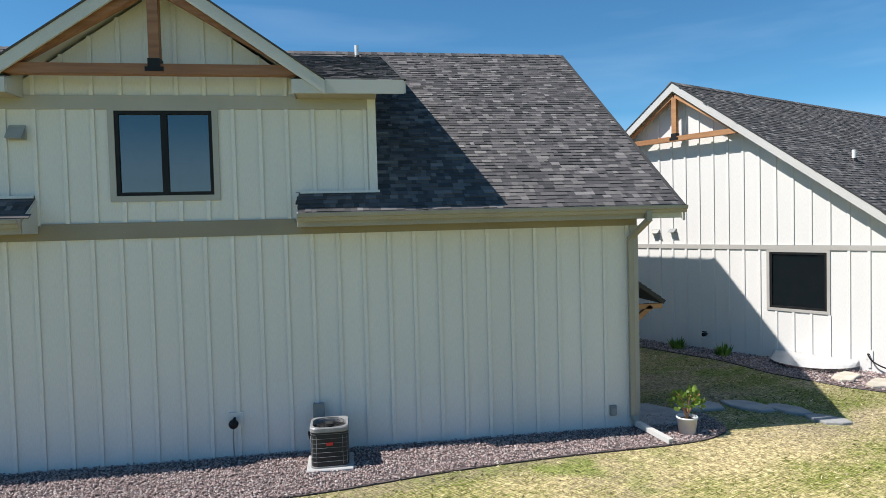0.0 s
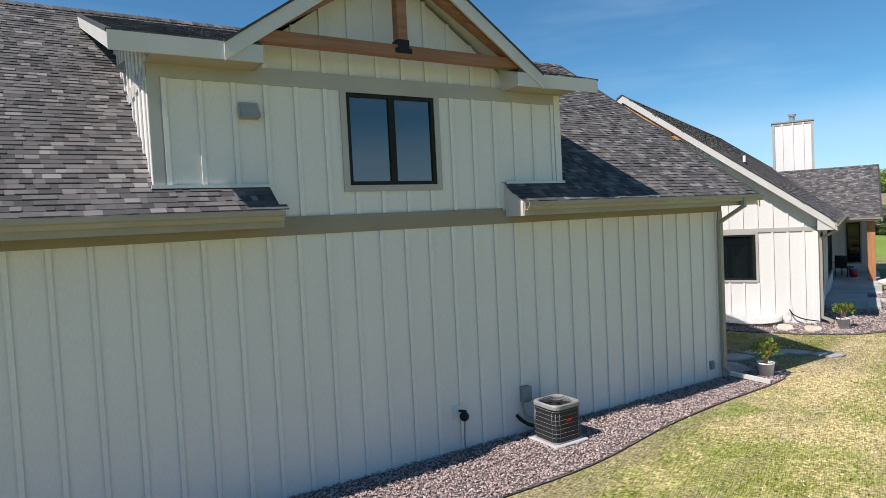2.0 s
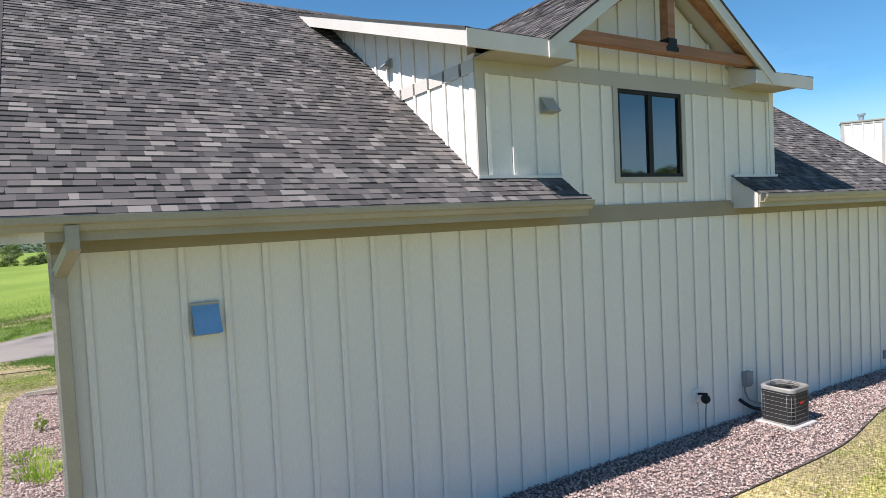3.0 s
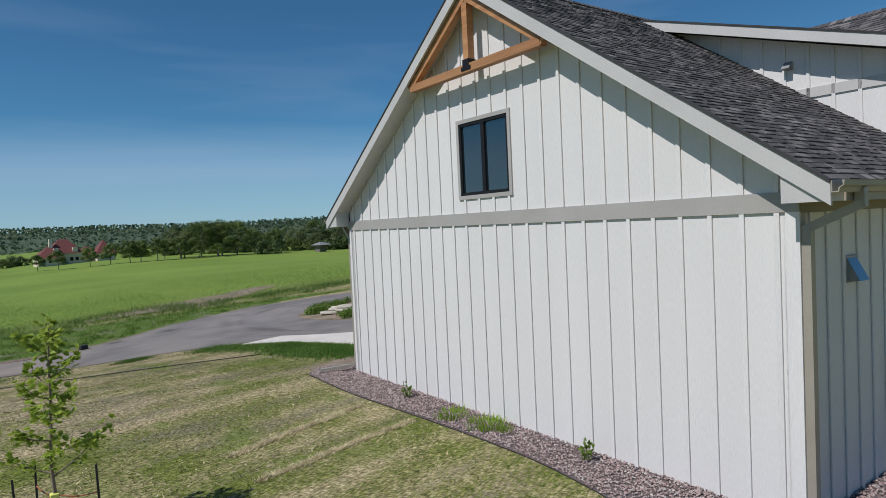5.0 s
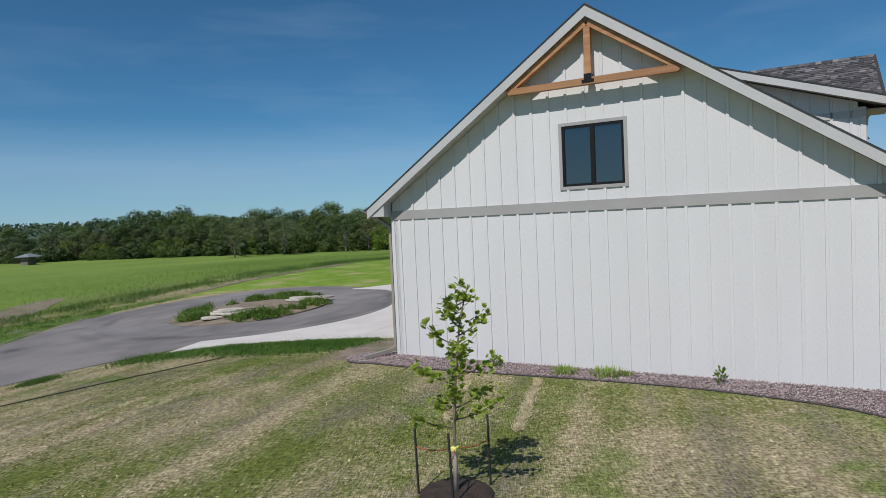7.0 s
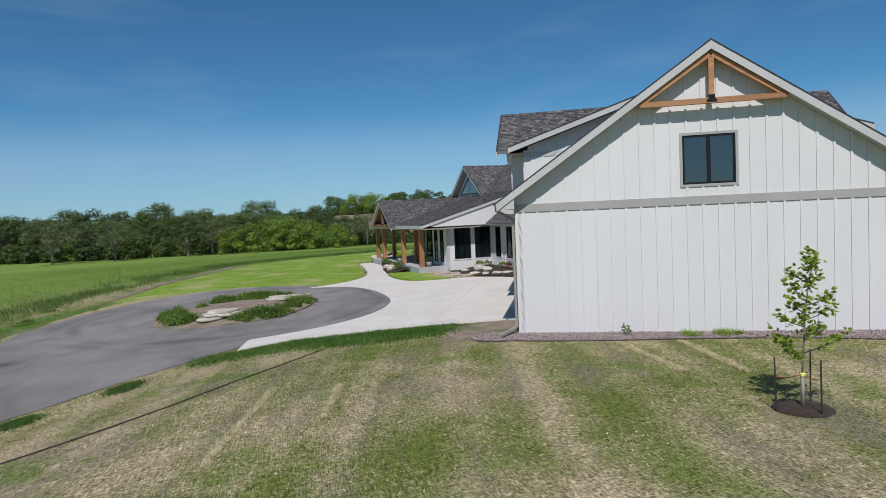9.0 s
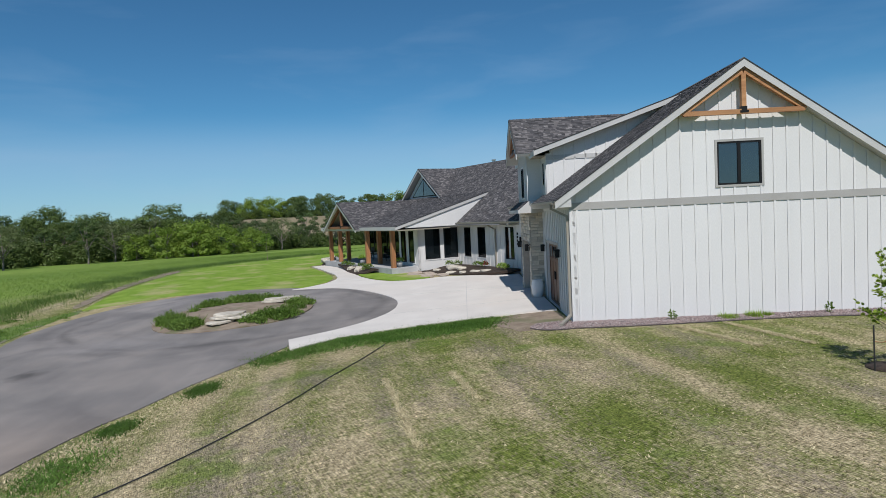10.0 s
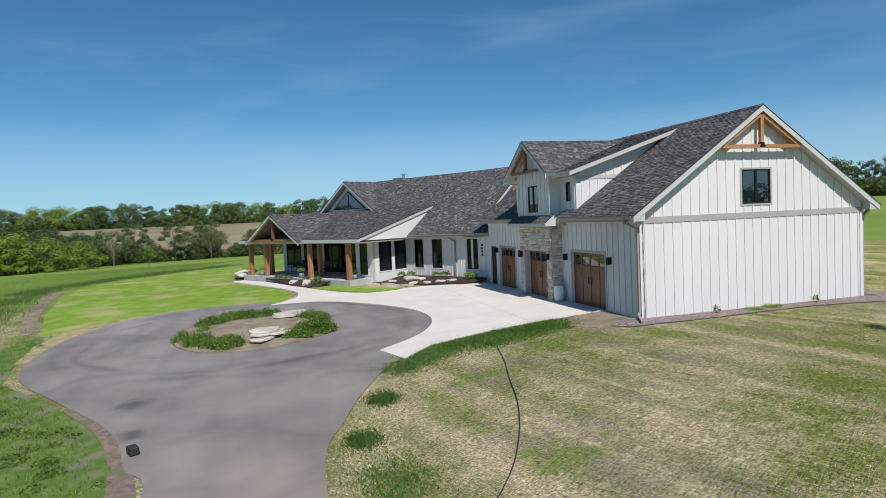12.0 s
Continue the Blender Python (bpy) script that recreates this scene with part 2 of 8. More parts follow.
# ---- builders ----
def put(ob, m):
    """Sets an object's world pose, whatever its parent."""
    ob.matrix_basis = (ob.parent.matrix_world.inverted() if ob.parent else Matrix()) @ m
    return ob


def thing(name, label, category, m=None, group="", kind=""):
    ob = new(name)
    ob.empty_display_size = 0.2
    ob.matrix_world = m or Matrix()
    ob.matrix_basis = m or Matrix()
    return tagged(ob, label, category, group, kind)


ABS = {}


def part(name, bm, material, parent, label="", m=None, kind=""):
    """Links a bmesh (or a mesh) as one mesh object under a parent, at the world pose m."""
    if isinstance(bm, bpy.types.Mesh):
        me = bm
    else:
        me = bpy.data.meshes.new(name)
        bm.normal_update()
        bm.to_mesh(me)
        bm.free()
    if material and not me.materials:
        me.materials.append(material)
    ob = new(name, me)
    want = m or Matrix()
    if parent:
        ob.parent = parent
        ob.matrix_basis = ABS.get(parent.name, parent.matrix_basis).inverted() @ want
    else:
        ob.matrix_basis = want
    ABS[ob.name] = want
    if label or kind:
        tagged(ob, label, kind=kind)
    return ob


def top_thing(ob):
    ABS[ob.name] = ob.matrix_basis.copy()
    return ob


def box(bm, x0, x1, y0, y1, z0, z1, bev=0.0):
    vs = [bm.verts.new(p) for p in ((x0, y0, z0), (x1, y0, z0), (x1, y1, z0), (x0, y1, z0), (x0, y0, z1), (x1, y0, z1), (x1, y1, z1), (x0, y1, z1))]
    fs = [bm.faces.new([vs[i] for i in f]) for f in ((0, 3, 2, 1), (4, 5, 6, 7), (0, 1, 5, 4), (1, 2, 6, 5), (2, 3, 7, 6), (3, 0, 4, 7))]
    if bev:
        bmesh.ops.bevel(bm, geom=list({e for f in fs for e in f.edges}), offset=bev, segments=1, affect="EDGES")
    return bm


def each(name, bs, material, parent, label="", m=None):
    """One part for each box."""
    return [part(name, boxes(b), material, parent, label, m) for b in bs]


def boxes(*bs, bev=0.0):
    bm = bmesh.new()
    for b in bs:
        box(bm, *b, bev=bev)
    return bm


def prism(points, axis, a0, a1):
    """A polygon in a plane, pushed along an axis: 'x' polygons are (y, z), 'y' are (x, z), 'z' are (x, y)."""
    bm = bmesh.new()
    def at(p, a):
        return {"x": (a, p[0], p[1]), "y": (p[0], a, p[1]), "z": (p[0], p[1], a)}[axis]
    low = [bm.verts.new(at(p, a0)) for p in points]
    high = [bm.verts.new(at(p, a1)) for p in points]
    bm.faces.new(low)
    bm.faces.new(high[::-1])
    k = len(points)
    for i in range(k):
        bm.faces.new((low[i], high[i], high[(i + 1) % k], low[(i + 1) % k]))
    bmesh.ops.recalc_face_normals(bm, faces=bm.faces[:])
    return bm


def beam(bm, a, b, w, h, up=(0, 0, 1)):
    """A square timber from a to b."""
    a, b = Vector(a), Vector(b)
    d = (b - a).normalized()
    side = d.cross(Vector(up)).normalized()
    top = side.cross(d)
    vs = [bm.verts.new(p + side * sx * w / 2 + top * sz * h / 2) for p in (a, b) for sx, sz in ((-1, -1), (1, -1), (1, 1), (-1, 1))]
    fs = [bm.faces.new([vs[i] for i in f]) for f in ((0, 3, 2, 1), (4, 5, 6, 7), (0, 1, 5, 4), (1, 2, 6, 5), (2, 3, 7, 6), (3, 0, 4, 7))]
    bmesh.ops.recalc_face_normals(bm, faces=fs)
    return bm


def panel(outline, holes, thick):
    """A wall sheet in the local x-z plane, its outer face at y = 0 looking to -y, with rectangular openings through it."""
    bm = bmesh.new()
    edges = []
    rings = [outline] + [[(x0, z0), (x1, z0), (x1, z1), (x0, z1)] for x0, x1, z0, z1 in holes]
    for ring in rings:
        vs = [bm.verts.new((x, 0, z)) for x, z in ring]
        edges += [bm.edges.new((vs[i], vs[(i + 1) % len(vs)])) for i in range(len(vs))]
    bmesh.ops.triangle_fill(bm, edges=edges, use_beauty=True, use_dissolve=False)
    out = bmesh.ops.extrude_face_region(bm, geom=bm.faces[:])
    for v in out["geom"]:
        if isinstance(v, bmesh.types.BMVert):
            v.co.y += thick
    bmesh.ops.recalc_face_normals(bm, faces=bm.faces[:])
    return bm


BATTEN = {}


def batten_mesh(h, w=0.062, d=0.026):
    key = (round(h, 2), w)
    if key not in BATTEN:
        bm = prism([(-w / 2 + 0.009, 0), (w / 2 - 0.009, 0), (w / 2 - 0.009, -0.008), (w / 2, -0.008), (w / 2, -d + 0.003), (w / 2 - 0.003, -d), (-w / 2 + 0.003, -d), (-w / 2, -d + 0.003), (-w / 2, -0.008), (-w / 2 + 0.009, -0.008)], "z", 0, round(h, 2))
        me = bpy.data.meshes.new("batten")
        bm.normal_update()
        bm.to_mesh(me)
        bm.free()
        me.materials.append(SIDING)
        BATTEN[key] = me
    return BATTEN[key]


def battens(wall, m, s0, s1, low, high, holes=(), step=0.406, first=None):
    """Vertical battens on a wall from low to high(s), broken by openings (x0, x1, z0, z1)."""
    s = s0 + (step * 0.5 if first is None else first)
    while s < s1 - 0.03:
        spans = [(low, high(s) if callable(high) else high)]
        for x0, x1, z0, z1 in holes:
            if x0 - 0.03 < s < x1 + 0.03:
                spans = [q for a, b in spans for q in ((a, min(b, z0)), (max(a, z1), b))]
        for a, b in spans:
            if b - a > 0.08:
                ob = part("batten", batten_mesh(b - a), None, wall, m=m @ Matrix.Translation((s, 0, a)))
        s += step


def window(parent, m, x0, x1, z0, z1, divs=1, trim=0.09, trim_mat=None, sill=True, sink=0.02):
    """A black framed window in an opening: x0..x1, z0..z1 is the black frame's outside."""
    w = part("window", panel([(x0 - trim, z0 - trim), (x1 + trim, z0 - trim), (x1 + trim, z1 + trim), (x0 - trim, z1 + trim)], [(x0, x1, z0, z1)], 0.028), trim_mat or TRIM, parent, "black framed window with painted trim", m @ Matrix.Translation((0, -0.028, 0)))
    f = 0.055
    xs = [x0 + (x1 - x0) * i / divs for i in range(divs + 1)]
    bars = [(x0, x1, -0.015, 0.09, z0, z0 + f), (x0, x1, -0.015, 0.09, z1 - f, z1)]
    bars += [(x - (f / 2 if 0 < i < divs else (0 if i == 0 else f)) - (0.02 if 0 < i < divs else 0), x + (f / 2 if 0 < i < divs else (f if i == 0 else 0)) + (0.02 if 0 < i < divs else 0), -0.012, 0.09, z0 + f, z1 - f) for i, x in enumerate(xs)]
    part("window_frame", boxes(*bars), BLACK, w, "black metal sash frame", m)
    for a, b in zip(xs, xs[1:]):
        part("pane", boxes((a + 0.03, b - 0.03, sink, sink + 0.008, z0 + 0.03, z1 - 0.03)), GLASS_DARK if parent.name.startswith("farmhouse") else GLASS, w, m=m).visible_shadow = False
    return w


def shingle_rows(a, b, n, along, up, keep, seed, expo=0.114, part_zone=None):
    """Shingle tabs on a slope: a, b: sizes along the eave and up the slope; corner, along, up: its frame; n: its normal. Returns vertices and faces, and those of the zone apart."""
    rng = np.random.RandomState(seed)
    vs, fs, single = [], [], []
    rows = int(b / expo)
    for r in range(rows):
        t0 = r * expo
        s = -rng.uniform(0, 0.3)
        while s < a:
            w = rng.choice((0.08, 0.1, 0.13, 0.17, 0.23)) * rng.uniform(0.9, 1.1)
            s0, s1 = max(s, 0.0), min(s + w, a)
            s += w
            if s1 - s0 < 0.03 or not keep((s0 + s1) / 2, t0 + expo / 2):
                continue
            h = rng.choice((0.007, 0.016)) + rng.uniform(0, 0.003)
            tt = min(t0 + expo * 1.06, b)
            q = [(s0, t0, h), (s1, t0, h), (s1, tt, 0.002), (s0, tt, 0.002), (s0, t0, 0.0), (s1, t0, 0.0)]
            if part_zone and part_zone(s0, t0):
                single.append(q)
                continue
            k = len(vs)
            vs += q
            fs += [(k, k + 1, k + 2, k + 3), (k + 4, k + 5, k + 1, k), (k + 4, k, k + 3), (k + 5, k + 2, k + 1)]
    return vs, fs, single


SEED = [10]


def slope(parent, corner, along, up, a, b, keep=lambda s, t: True, thick=0.17, m=None, deck=True, edge=None, part_zone=None, deck_poly=None):
    """One roof slope: a deck with fascia-coloured edges and its shingle courses. corner: eave corner; along: eave direction; up: direction up the slope."""
    m = m or Matrix()
    along, up = Vector(along).normalized(), Vector(up).normalized()
    n = along.cross(up)
    n = n if n.z > 0 else -n
    f = Matrix((along, up, n)).transposed().to_4x4()
    f.translation = Vector(corner)
    f = m @ f
    SEED[0] += 1
    poly = deck_poly or [(0, 0), (a, 0), (a, b), (0, b)]
    r = part("roof", prism(poly, "z", -thick, -0.001), edge or FASCIA, parent, "roof slope with charcoal architectural shingles", f)
    r.data.materials.append(DECK)
    for p in r.data.polygons:
        if p.normal.z > 0.9:
            p.material_index = 1
    vs, fs, single = shingle_rows(a, b, n, along, up, keep, SEED[0], part_zone=part_zone)
    me = bpy.data.meshes.new("shingles")
    me.from_pydata(vs, [], fs)
    part("shingles", me, SHINGLE, r, m=f, kind="stuff")
    for q in single[:300]:
        LATE.append((q, r, f))
    return r


LATE = []


def gutter(parent, p0, p1, out, m=None, size=0.12):
    """A K-style gutter from p0 to p1 (its top back edge), leaning outwards along out."""
    m = m or Matrix()
    p0, p1, out = Vector(p0), Vector(p1), Vector(out).normalized()
    prof = [(0, 0), (0, -size), (0.07, -size), (0.085, -size * 0.6), (0.12, -size * 0.45), (0.125, 0.0), (0.105, 0.0), (0.105, -0.02), (0.11, -size * 0.4), (0.07, -size * 0.6), (0.06, -size + 0.012), (0.012, -size + 0.012), (0.012, 0)]
    bm = bmesh.new()
    rows = [[bm.verts.new(p + out * u + Vector((0, 0, v))) for u, v in prof] for p in (p0, p1)]
    k = len(prof)
    for i in range(k):
        bm.faces.new((rows[0][i], rows[1][i], rows[1][(i + 1) % k], rows[0][(i + 1) % k]))
    for row in rows:
        bm.faces.new(row)
    bmesh.ops.recalc_face_normals(bm, faces=bm.faces[:])
    return part("gutter", bm, GUTTER, parent, "clay-coloured metal eave gutter", m)


def pipe(points, w, d):
    """A rectangular pipe along points."""
    bm = bmesh.new()
    for a, b in zip(points, points[1:]):
        v = (Vector(b) - Vector(a)).normalized()
        beam(bm, Vector(a) - v * w * 0.3, Vector(b) + v * w * 0.3, w, d, up=(0, 1, 0.02) if abs(v.z) > 0.9 else (0, 0, 1))
    return bm


def downspout(parent, points, m=None, w=0.09, d=0.07):
    return part("downspout", pipe(points, w, d), GUTTER, parent, "clay-coloured metal downspout", m)


def truss(parent, m, c, half, ztie, zapex, y, wood, bracket=True, size=0.14, low=None):
    """Gable truss: two rafters, tie beam, king post with a black bracket. c: its middle; half: the tie's half length."""
    t = part("truss", beam(bmesh.new(), (c - half, y, ztie), (c + half, y, ztie), size, size), wood, parent, "cedar gable truss", m)
    k = (zapex - ztie) / half
    for sgn in (-1, 1):
        part("rafter", beam(bmesh.new(), (c + sgn * (half + 0.05), y, ztie), (c + sgn * 0.04, y, zapex - 0.08), size * 0.9, size), wood, t, m=m)
    part("king_post", boxes((c - size / 2, c + size / 2, y - size / 2 + 0.004, y + size / 2 - 0.004, ztie + size / 2, zapex - 0.16)), wood, t, m=m)
    if bracket:
        part("bracket", boxes((c - 0.13, c + 0.13, y - size / 2 - 0.012, y + size / 2 + 0.012, ztie - 0.035, ztie + 0.03), (c - size / 2 - 0.012, c + size / 2 + 0.012, y - size / 2 - 0.014, y + size / 2 + 0.014, ztie + 0.03, ztie + 0.15)), BLACK, t, "black steel truss bracket", m)
    return t


def rz(x, y, deg, z=0.0):
    return pose(x, y, z, 0, 0, deg)


# ---- garage wing ----
L, W = 15.45, 10.6
P, ZE, OV, RK = 0.69, 3.72, 0.47, 0.37          # roof pitch, eave height, eave and rake overhang
SL = math.hypot(1, P)
RIDGE = ZE + P * (W / 2 + OV)
CX = 7.85                                       # middle of the dormers
DX0, DX1 = 4.63, 11.04                          # dormer side walls
DZ, DP = 5.72, 0.33                             # dormer eave height and shed pitch
GP, GH = 0.69, 2.42                             # dormer gable pitch and half width
GZ = DZ + GP * GH
garage = top_thing(thing("garage_wing", "white board-and-batten garage wing with charcoal shingle roof", "house"))

mr, mg, mf, me_ = Matrix(), rz(0, W, -90), rz(L, W, 180), rz(L, 0, 90)


def under_gable(s):
    return GZ - GP * abs(s - CX) - 0.24


# rear wall with the dormer face above it
win_r = (7.123, 8.542, 4.04, 5.33)
wall_rear = part("wall", panel([(0, -0.1), (L, -0.1), (L, 3.62), (DX1, 3.62), (DX1, 5.6), (9.83, 5.6), (9.83, under_gable(9.83)), (CX, under_gable(CX)), (5.87, under_gable(5.87)), (5.87, 5.6), (DX0, 5.6), (DX0, 3.62), (0, 3.62)], [win_r], 0.16), SIDING, garage, m=mr)
battens(wall_rear, mr, 0, L, -0.085, 3.39, first=0.25)
hole_r = [(7.03, 8.63, 3.95, 5.4)]
battens(wall_rear, mr, DX0, DX1, 3.62, 5.35, hole_r, first=0.16)
battens(wall_rear, mr, 5.87, 9.83, 5.56, under_gable, first=0.138)
each("trim_band", [(0, 6.05, -0.03, 0, 3.39, 3.60), (6.05, 9.75, -0.03, 0, 3.39, 3.64), (9.75, L, -0.03, 0, 3.39, 3.60)], FRIEZE_SHADE, garage, "tan frieze board darkened for the eave shadow", mr)
each("trim_band", [(DX0 + 0.11, DX1 - 0.11, -0.026, 0, 5.35, 5.56)], TRIM, garage, "greige frieze board", mr)
each("corner_trim", [(-0.024, 0.11, -0.026, 0, -0.09, 3.39)], TRIM, garage, "greige corner board", mr)
each("corner_trim", [(L - 0.11, L + 0.024, -0.026, 0, -0.09, 3.39)], TRIM, garage, "greige corner board", mr)
each("corner_trim", [(DX0 - 0.02, DX0 + 0.11, -0.026, 0, 4.06, 5.56)], TRIM, garage, "greige corner board", mr)
each("corner_trim", [(DX1 - 0.11, DX1 + 0.02, -0.026, 0, 4.06, 5.56)], SIDING, garage, "white corner board", mr)
window(garage, mr, *win_r, divs=2)
part("foundation", boxes((0.03, L - 0.03, 0.03, W - 0.03, -0.75, -0.105)), CONCRETE_OLD, garage, "grey concrete foundation")
each("flashing", [(DX0 - 0.05, 5.97, -0.062, -0.03, 4.03, 4.07), (9.84, DX1 + 0.05, -0.062, -0.03, 4.03, 4.07)], SIDING, garage, "white apron flashing at the dormer foot")

# gable wall
win_g = (W - 6.018, W - 4.665, 3.953, 5.278)


def under_roof(y, off=0.21):
    return ZE + P * (min(y, W - y) + OV) - off


wall_gable = part("wall", panel([(0.005, -0.1), (W - 0.005, -0.1), (W - 0.005, under_roof(0)), (W / 2, under_roof(W / 2)), (0.005, under_roof(0))], [win_g], 0.16), SIDING, garage, m=mg)
battens(wall_gable, mg, 0, W, -0.085, 3.405, first=0.225)
battens(wall_gable, mg, 0, W, 3.63, under_roof, [(win_g[0] - 0.07, win_g[1] + 0.07, win_g[2] - 0.07, win_g[3] + 0.07)], first=0.225)
each("trim_band", [(-0.024, W + 0.024, -0.03, 0, 3.405, 3.63)], TRIM, garage, "greige band board", mg)
each("corner_trim", [(-0.024, 0.075, -0.026, 0, -0.09, 3.405), (W - 0.13, W + 0.026, -0.026, 0, -0.09, 3.405)], SIDING, garage, "white corner board", mg)
window(garage, mg, *win_g, divs=2, trim=0.07)

# far end wall
wall_far = part("wall", panel([(0.005, -0.1), (W - 0.005, -0.1), (W - 0.005, under_roof(0)), (W / 2, under_roof(W / 2)), (0.005, under_roof(0))], [], 0.16), SIDING, garage, m=me_)
battens(wall_far, me_, 0, W, 0.02, under_roof)

# front wall: s runs from the far end towards the gable
d1, d3, dE = (L - 5.18, L - 2.42, -0.1, 2.18), (L - 13.7, L - 11.5, -0.1, 2.12), (L - 15.12, L - 14.2, -0.1, 2.15)
nw = (L - 5.5, L - 5.05, 4.42, 5.28)
wall_front = part("wall", panel([(0, -0.12), (L, -0.12), (L, 3.62), (L - DX0, 3.62), (L - DX0, 5.6), (L - DX1, 5.6), (L - DX1, 3.62), (0, 3.62)], [(d1[0], d1[1], -0.1, d1[3]), (d3[0], d3[1], -0.1, d3[3]), (dE[0], dE[1], -0.1, dE[3]), nw], 0.16), SIDING, garage, m=mf)
fh = [(d1[0] - 0.1, d1[1] + 0.1, -1, d1[3] + 0.1), (d3[0] - 0.1, d3[1] + 0.1, -1, d3[3] + 0.1), (dE[0] - 0.06, dE[1] + 0.06, -1, dE[3] + 0.06), (L - 9.6, L - 6.1, -1, 9)]
battens(wall_front, mf, 0, L, 0.02, 3.42, fh)
battens(wall_front, mf, L - DX1, L - DX0, 3.62, 5.4, [(L - 9.6, L - 6.1, -1, 9), (nw[0] - 0.06, nw[1] + 0.06, nw[2] - 0.06, nw[3] + 0.06)])
window(garage, mf, *nw, divs=1, trim=0.05, trim_mat=SIDING)
each("trim_band", [(0, L - 10.1, -0.026, 0, 3.42, 3.6), (L - 5.6, L, -0.026, 0, 3.42, 3.6)], SIDING, garage, "white frieze board", mf)
each("corner_trim", [(L - 0.1, L + 0.022, -0.024, 0, 0, 3.42)], SIDING, garage, "white corner board", mf)

# stone-faced bay with its dormer gable
BX0, BX1, BY = 6.1, 9.6, 11.1
STONE = surface("limestone_warm", (0.47, 0.41, 0.325), (0.64, 0.575, 0.475), scale=3.5, rough=0.85, bump=0.6, fine=30, spread=0.22, dist=0.02)
MORTAR = surface("mortar", (0.42, 0.385, 0.33), (0.48, 0.445, 0.385), scale=6, rough=0.95, bump=0.3)
mb = rz(BX1, BY, 180)
d2 = (BX1 - 9.08, BX1 - 6.62, -0.1, 2.15)
bay = part("stone_bay", panel([(0, -0.12), (BX1 - BX0, -0.12), (BX1 - BX0, 3.45), (0, 3.45)], [d2], 0.4), MORTAR, garage, "warm grey limestone veneer", mb)
each("bay_cheek", [(BX0 - 0.001, BX0 + 0.3, W - 0.1, BY - 0.001, -0.12, 3.45), (BX1 - 0.3, BX1 + 0.001, W - 0.1, BY - 0.001, -0.12, 3.45)], MORTAR, garage, "warm grey limestone veneer")
BG = BY + 0.05                                  # dormer gable face
mdg = rz(BX1, BG, 180)
hw = (BX1 - BX0) / 2


def under_fg(s):
    return GZ - GP * abs(s - hw) - 0.24


win_f = (BX1 - 8.35, BX1 - 7.25, 4.0, 5.27)
wall_dorm = part("wall", panel([(0, 3.5), (2 * hw, 3.5), (2 * hw, under_fg(2 * hw)), (hw, under_fg(hw)), (0, under_fg(0))], [win_f], 0.14), SIDING, garage, m=mdg)
battens(wall_dorm, mdg, 0, 2 * hw, 3.85, under_fg, [(win_f[0] - 0.06, win_f[1] + 0.06, win_f[2] - 0.06, win_f[3] + 0.06)])
window(garage, mdg, *win_f, divs=2, trim=0.06, trim_mat=SIDING)
each("bay_cheek", [(BX0, BX0 + 0.12, W - 0.1, BG - 0.14, 3.45, 5.75), (BX1 - 0.12, BX1, W - 0.1, BG - 0.14, 3.45, 5.75)], SIDING, garage, "white dormer side")
each("corner_trim", [(-0.02, 0.09, -0.024, 0, 3.85, 5.6), (2 * hw - 0.09, 2 * hw + 0.02, -0.024, 0, 3.85, 5.6)], SIDING, garage, "white corner board", mdg)

# dormer side walls, rear and front, both ends
for x, sgn in ((DX0, -1), (DX1, 1)):
    for side in (0, 1):
        def yy(v, side=side):
            return v if side == 0 else W - v
        y1 = (DZ - ZE) / (P - DP) - OV
        tri = [(yy(0.162), ZE + P * OV - 0.25), (yy(0.162), DZ + DP * (OV + 0.162) - 0.2), (yy(y1 - 0.25), ZE + P * (y1 - 0.25 + OV) - 0.1)]
        wd = part("wall", prism(tri, "x", x if sgn < 0 else x - 0.14, x + 0.14 if sgn < 0 else x), SIDING, garage)
        if sgn < 0:
            msd = rz(x, 0 if side == 0 else W, -90)
            k = 0.3
            while k < y1 - 0.6:
                z0, z1 = ZE + P * (k + OV) - 0.02, DZ + DP * (k + OV) - 0.24
                if z1 - z0 > 0.06:
                    part("batten", batten_mesh(z1 - z0), None, wd, m=rz(x, yy(k), -90, z0))
                k += 0.406
            zb = DZ - 0.36
            yb = (zb - ZE) / P - OV
            part("trim_band", prism([(yy(0.0), zb), (yy(yb), zb), (yy(yb + 0.24), zb + 0.17), (yy(0.0), zb + 0.17)], "x", x - 0.026, x), FASCIA, garage, "pale band board")
            each("corner_trim", [(x - 0.024, x, yy(0.0) - (0 if side == 0 else 0.11), yy(0.0) + (0.11 if side == 0 else 0), ZE + P * OV - 0.02, DZ - 0.2)], SIDING, garage, "white corner board")

# main slopes, notched round the dormers
ya, yb2 = OV * SL, (OV + 4.7) * SL
n0, n1, e0, e1 = DX0 + 0.07 + RK, DX1 - 0.07 + RK, 5.99 + RK, 9.82 + RK
RF = 0.6                                        # far rake overhang
AL = L + RK + RF
BL = (W / 2 + OV) * SL


def keep_rear(s, t):
    return not ((e0 < s < e1 and t < ya + 0.2) or (n0 + 0.1 < s < n1 - 0.1 and t > ya + 0.15 and t < yb2 + 0.3))


notch = [(0, 0), (e0, 0), (e0, ya), (n0, ya), (n0, yb2), (n1, yb2), (n1, ya), (e1, ya), (e1, 0), (AL, 0), (AL, BL), (0, BL)]
roof_rear = slope(garage, (-RK, -OV, ZE), (1, 0, 0), (0, 1, P), AL, BL, keep_rear, part_zone=lambda s, t: s < 3.4 and t < 1.15, deck_poly=notch)
f0, f1 = RF + L - 10.05, RF + L - 5.65
m0, m1 = RF + L - DX1 + 0.07, RF + L - DX0 - 0.07


